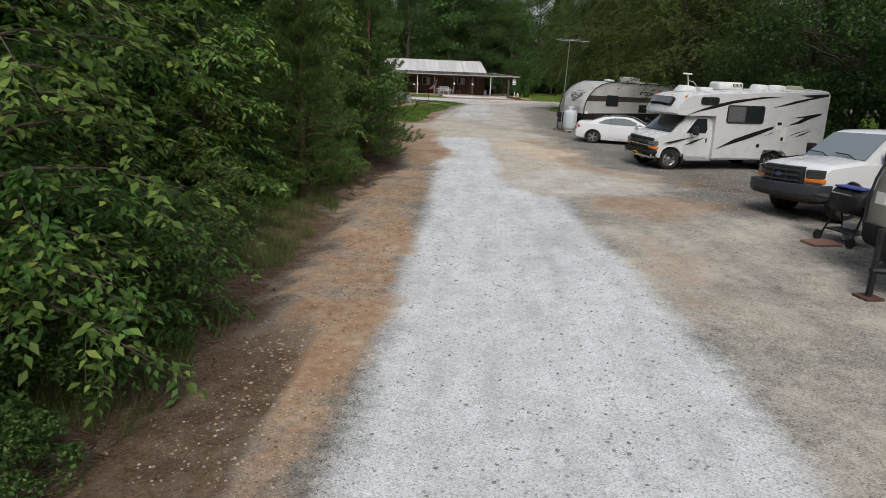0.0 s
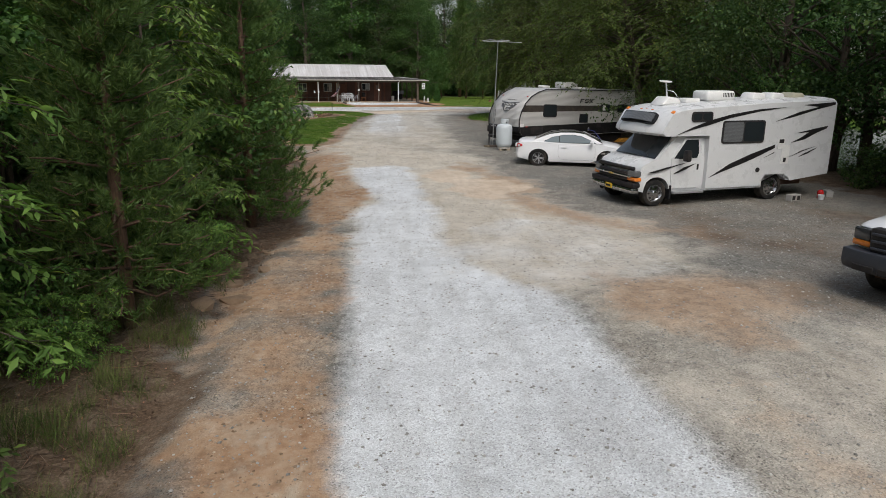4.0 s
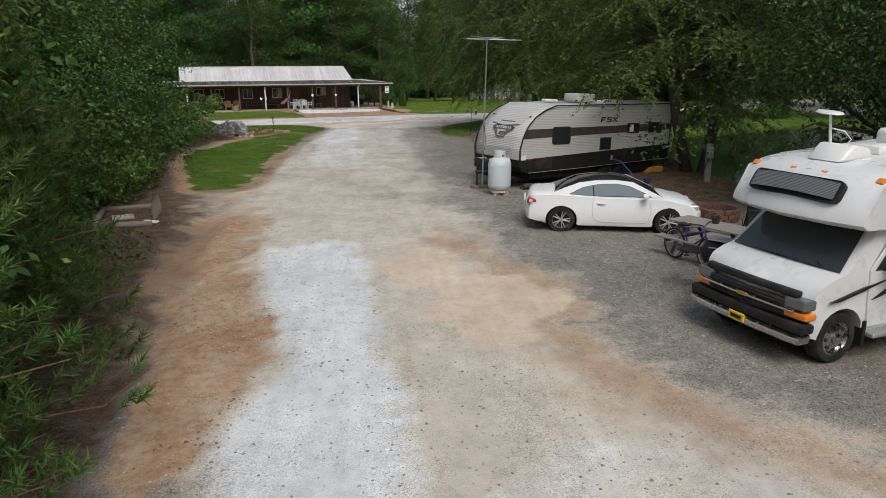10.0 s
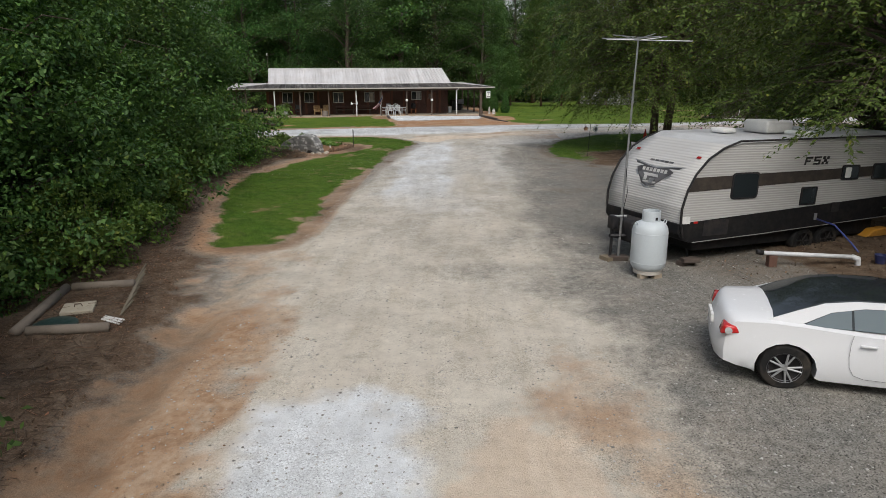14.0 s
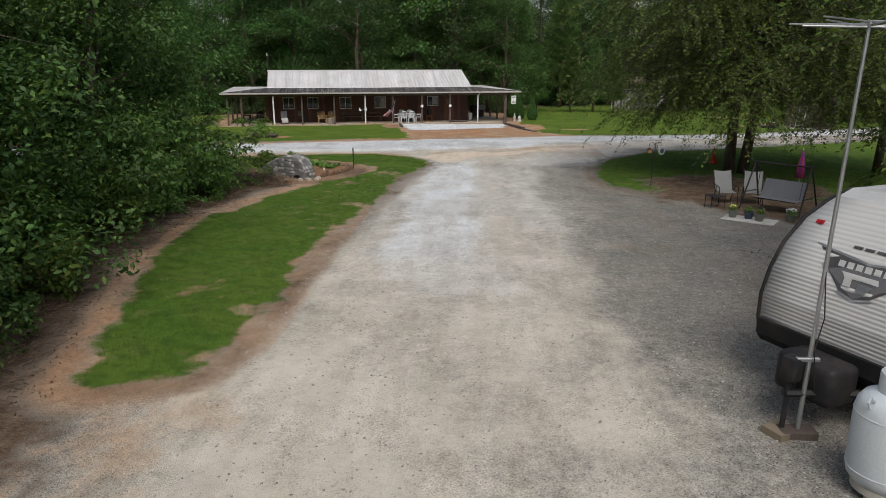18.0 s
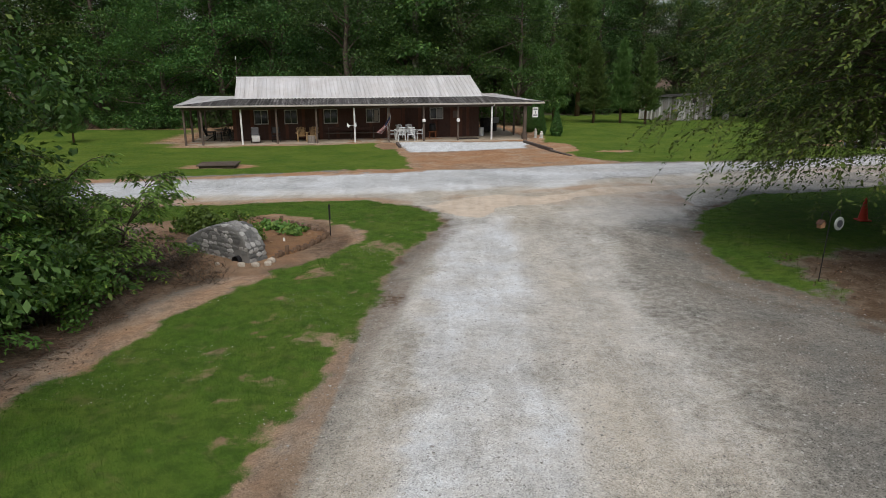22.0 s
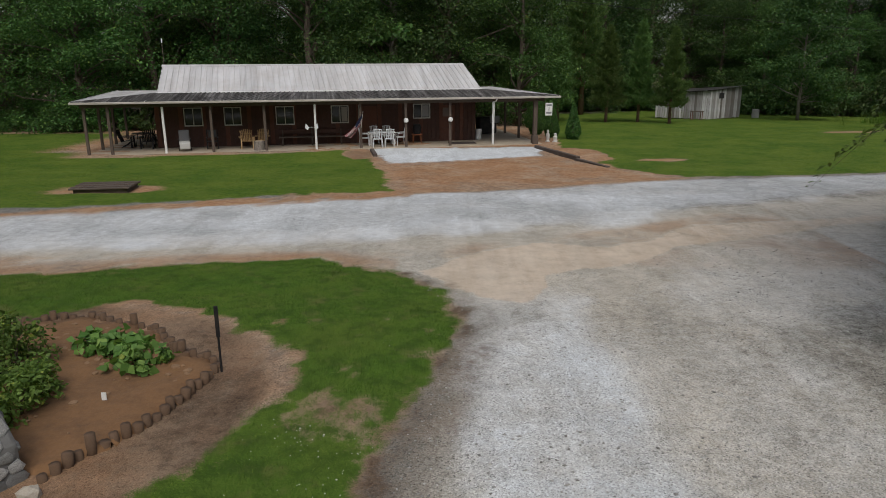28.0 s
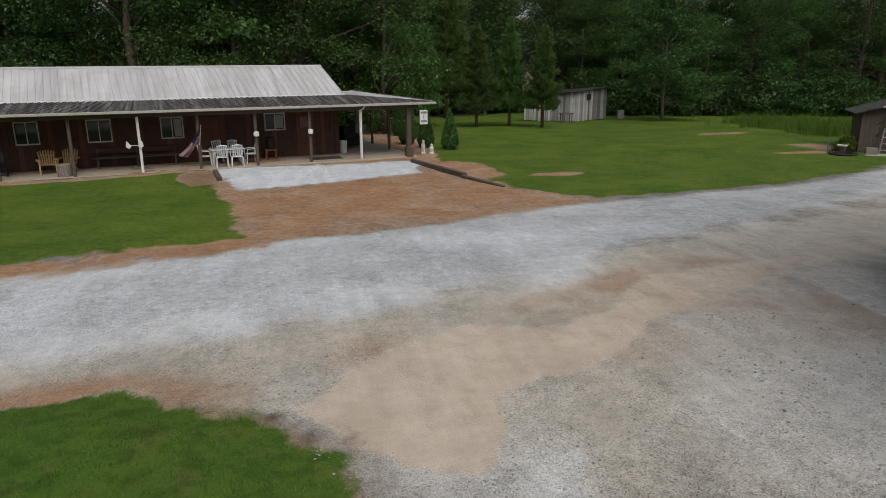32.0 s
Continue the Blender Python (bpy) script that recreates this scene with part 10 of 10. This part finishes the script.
cabin = thing("dark_outbuilding", Matrix.Translation((25.75, 85.1, gz(25.75, 85.1))) @ Matrix.Rotation(radians(-34), 4, "Z"), "small dark wooden outbuilding with a low gabled roof", "shed")
part("wall", box(0.0, 3.2, 0.0, 2.6, -0.05, 1.92), M_OLDWOOD, cabin)
for q in range(16):
    part("board", box(0.2 * q + 0.004, 0.2 * q + 0.192, -0.028, -0.003, 0.03, 1.9), M_OLDWOOD, cabin)
part("gable", prism([(0.0, 1.92), (3.2, 1.92), (1.6, 2.42)], -0.02, 2.6), M_OLDWOOD, cabin)
part("roof", prism([(-0.4, 1.86), (1.6, 2.44), (3.6, 1.86), (3.6, 1.92), (1.6, 2.51), (-0.4, 1.92)], -0.35, 2.9), worn("dark_shingle", (0.03, 0.028, 0.026), 0.9, amount=0.4), cabin, "dark roof")
part("gable_trim", box(0.75, 2.45, -0.38, -0.35, 2.2, 2.28), M_BOARD, cabin, "pale trim board")
part("sill", box(0.7, 3.2, -0.25, -0.03, -0.02, 0.14), M_OLDWOOD, cabin)
pal = thing("leaning_ladder", cabin.matrix_basis @ Matrix.Translation((0.85, -0.5, 0.0)), "weathered grey ladder leaning on the outbuilding", "ladder")
for x in (0.0, 0.5):
    part("rail", tube([(x, 0, 0.0), (x + 0.2, 0.4, 1.85)], 0.035, 6), M_BOARD, pal)
for q in range(6):
    t = (q + 0.6) / 6.2
    part("rung", tube([(0.2 * t, 0.4 * t, 1.85 * t), (0.5 + 0.2 * t, 0.4 * t, 1.85 * t)], 0.025, 6), M_BOARD, pal)
simple("grey_box", Matrix.Translation((25.45, 83.95, gz(25.45, 83.95))) @ Matrix.Rotation(radians(-30), 4, "Z"), "weathered concrete block beside the outbuilding", "block", box(-0.25, 0.25, -0.17, 0.17, 0, 0.32, 0.015), worn("mossy_block", (0.24, 0.21, 0.16), 0.9, amount=0.5, dirt=(0.1, 0.09, 0.06)), "block", "", False)
simple("path_slab", Matrix.Translation((26.0, 83.5, gz(26.0, 83.5))) @ Matrix.Rotation(radians(-34), 4, "Z"), "flat pale paving in front of the outbuilding", "paving slab", box(-1.0, 2.6, -0.4, 0.4, -0.06, 0.03, 0.01), M_BLOCK, "slab", "", False)
simple("planter_ring", Matrix.Translation((24.2, 84.3, gz(24.2, 84.3))), "dark rubber ring lying on the bare clay", "ring", lathe([(0.62, 0.0), (0.66, 0.06), (0.6, 0.12), (0.46, 0.1), (0.44, 0.02)], 24), M_BLACK, "ring")
pot = thing("flower_pot", Matrix.Translation((24.75, 85.0, gz(24.75, 85.0))), "dark red flower pot with a white rim", "flower pot")
part("pot", lathe([(0.0, 0.0), (0.15, 0.0), (0.2, 0.36), (0.17, 0.36), (0.15, 0.3), (0.0, 0.3)], 16), worn("pot_red", (0.12, 0.04, 0.03), 0.7), pot)
part("rim", lathe([(0.2, 0.33), (0.235, 0.35), (0.235, 0.4), (0.19, 0.4), (0.19, 0.34)], 16), M_WHITE, pot)
bush("low_shrub", Matrix.Translation((25.3, 85.5, gz(25.3, 85.5))), 0.5, 0.5, 0.85, 30, 60, 0.1, "yellow-green shrub beside the outbuilding", M_LEAF3, 127, 0.5, "shrub", "", 0.22)
pump = thing("water_tap", Matrix.Translation((24.2, 85.3, gz(24.2, 85.3))), "blue standing water tap on the lawn edge", "water tap")
part("pipe", tube([(0, 0, -0.05), (0, 0, 0.6), (0.08, 0, 0.68), (0.18, 0, 0.6)], 0.03, 8), worn("tap_blue", (0.08, 0.14, 0.25), 0.5), pump)
POLES = "utility poles"
pole = thing("utility_pole", Matrix.Translation((-38, 97.0, -0.3)), "tall wooden utility pole in the trees", "utility pole", POLES)
part("pole", tube([(0, 0, -0.2), (0, 0, 14.4)], [0.16, 0.11], 10), M_BARKG, pole)
pole = thing("utility_pole", Matrix.Translation((60, 118.0, -0.5)), "wooden utility pole beyond the lawn", "utility pole", POLES)
part("pole", tube([(0, 0, -0.2), (0, 0, 6.1)], [0.13, 0.1], 10), M_BARKG, pole)
wire = thing("power_line", Matrix.Translation((-38, 97.0, 13.9)), "thin black overhead line above the house", "power line")
part("line", tube([(98 * q / 16, 21 * (q / 16) ** 2, -8.4 * q / 16 - 1.7 * math.sin(math.pi * q / 16)) for q in range(17)], 0.018, 5), M_BLACK, wire)

# pond
M_WATER = Mat("pond_water", (0.012, 0.016, 0.011), 0.05)
M_WATER.b.inputs["Specular IOR Level"].default_value = 0.6
M_WATER.bump(M_WATER.noise(2.2, 4, 0.6), 0.12, 0.05)
b = bmesh.new()
b.faces.new([b.verts.new((x, y, -0.34)) for x, y in ((13.9, 38), (17, 29), (24, 25), (36, 28), (45, 48), (36, 65), (24, 60), (14.2, 58.2), (13.7, 50))])
me = bpy.data.meshes.new("pond_water")
b.to_mesh(me)
b.free()
me.materials.append(M_WATER.m)
tagged(new("pond_water", me), "dark still pond reflecting trees", "water", kind="structure")
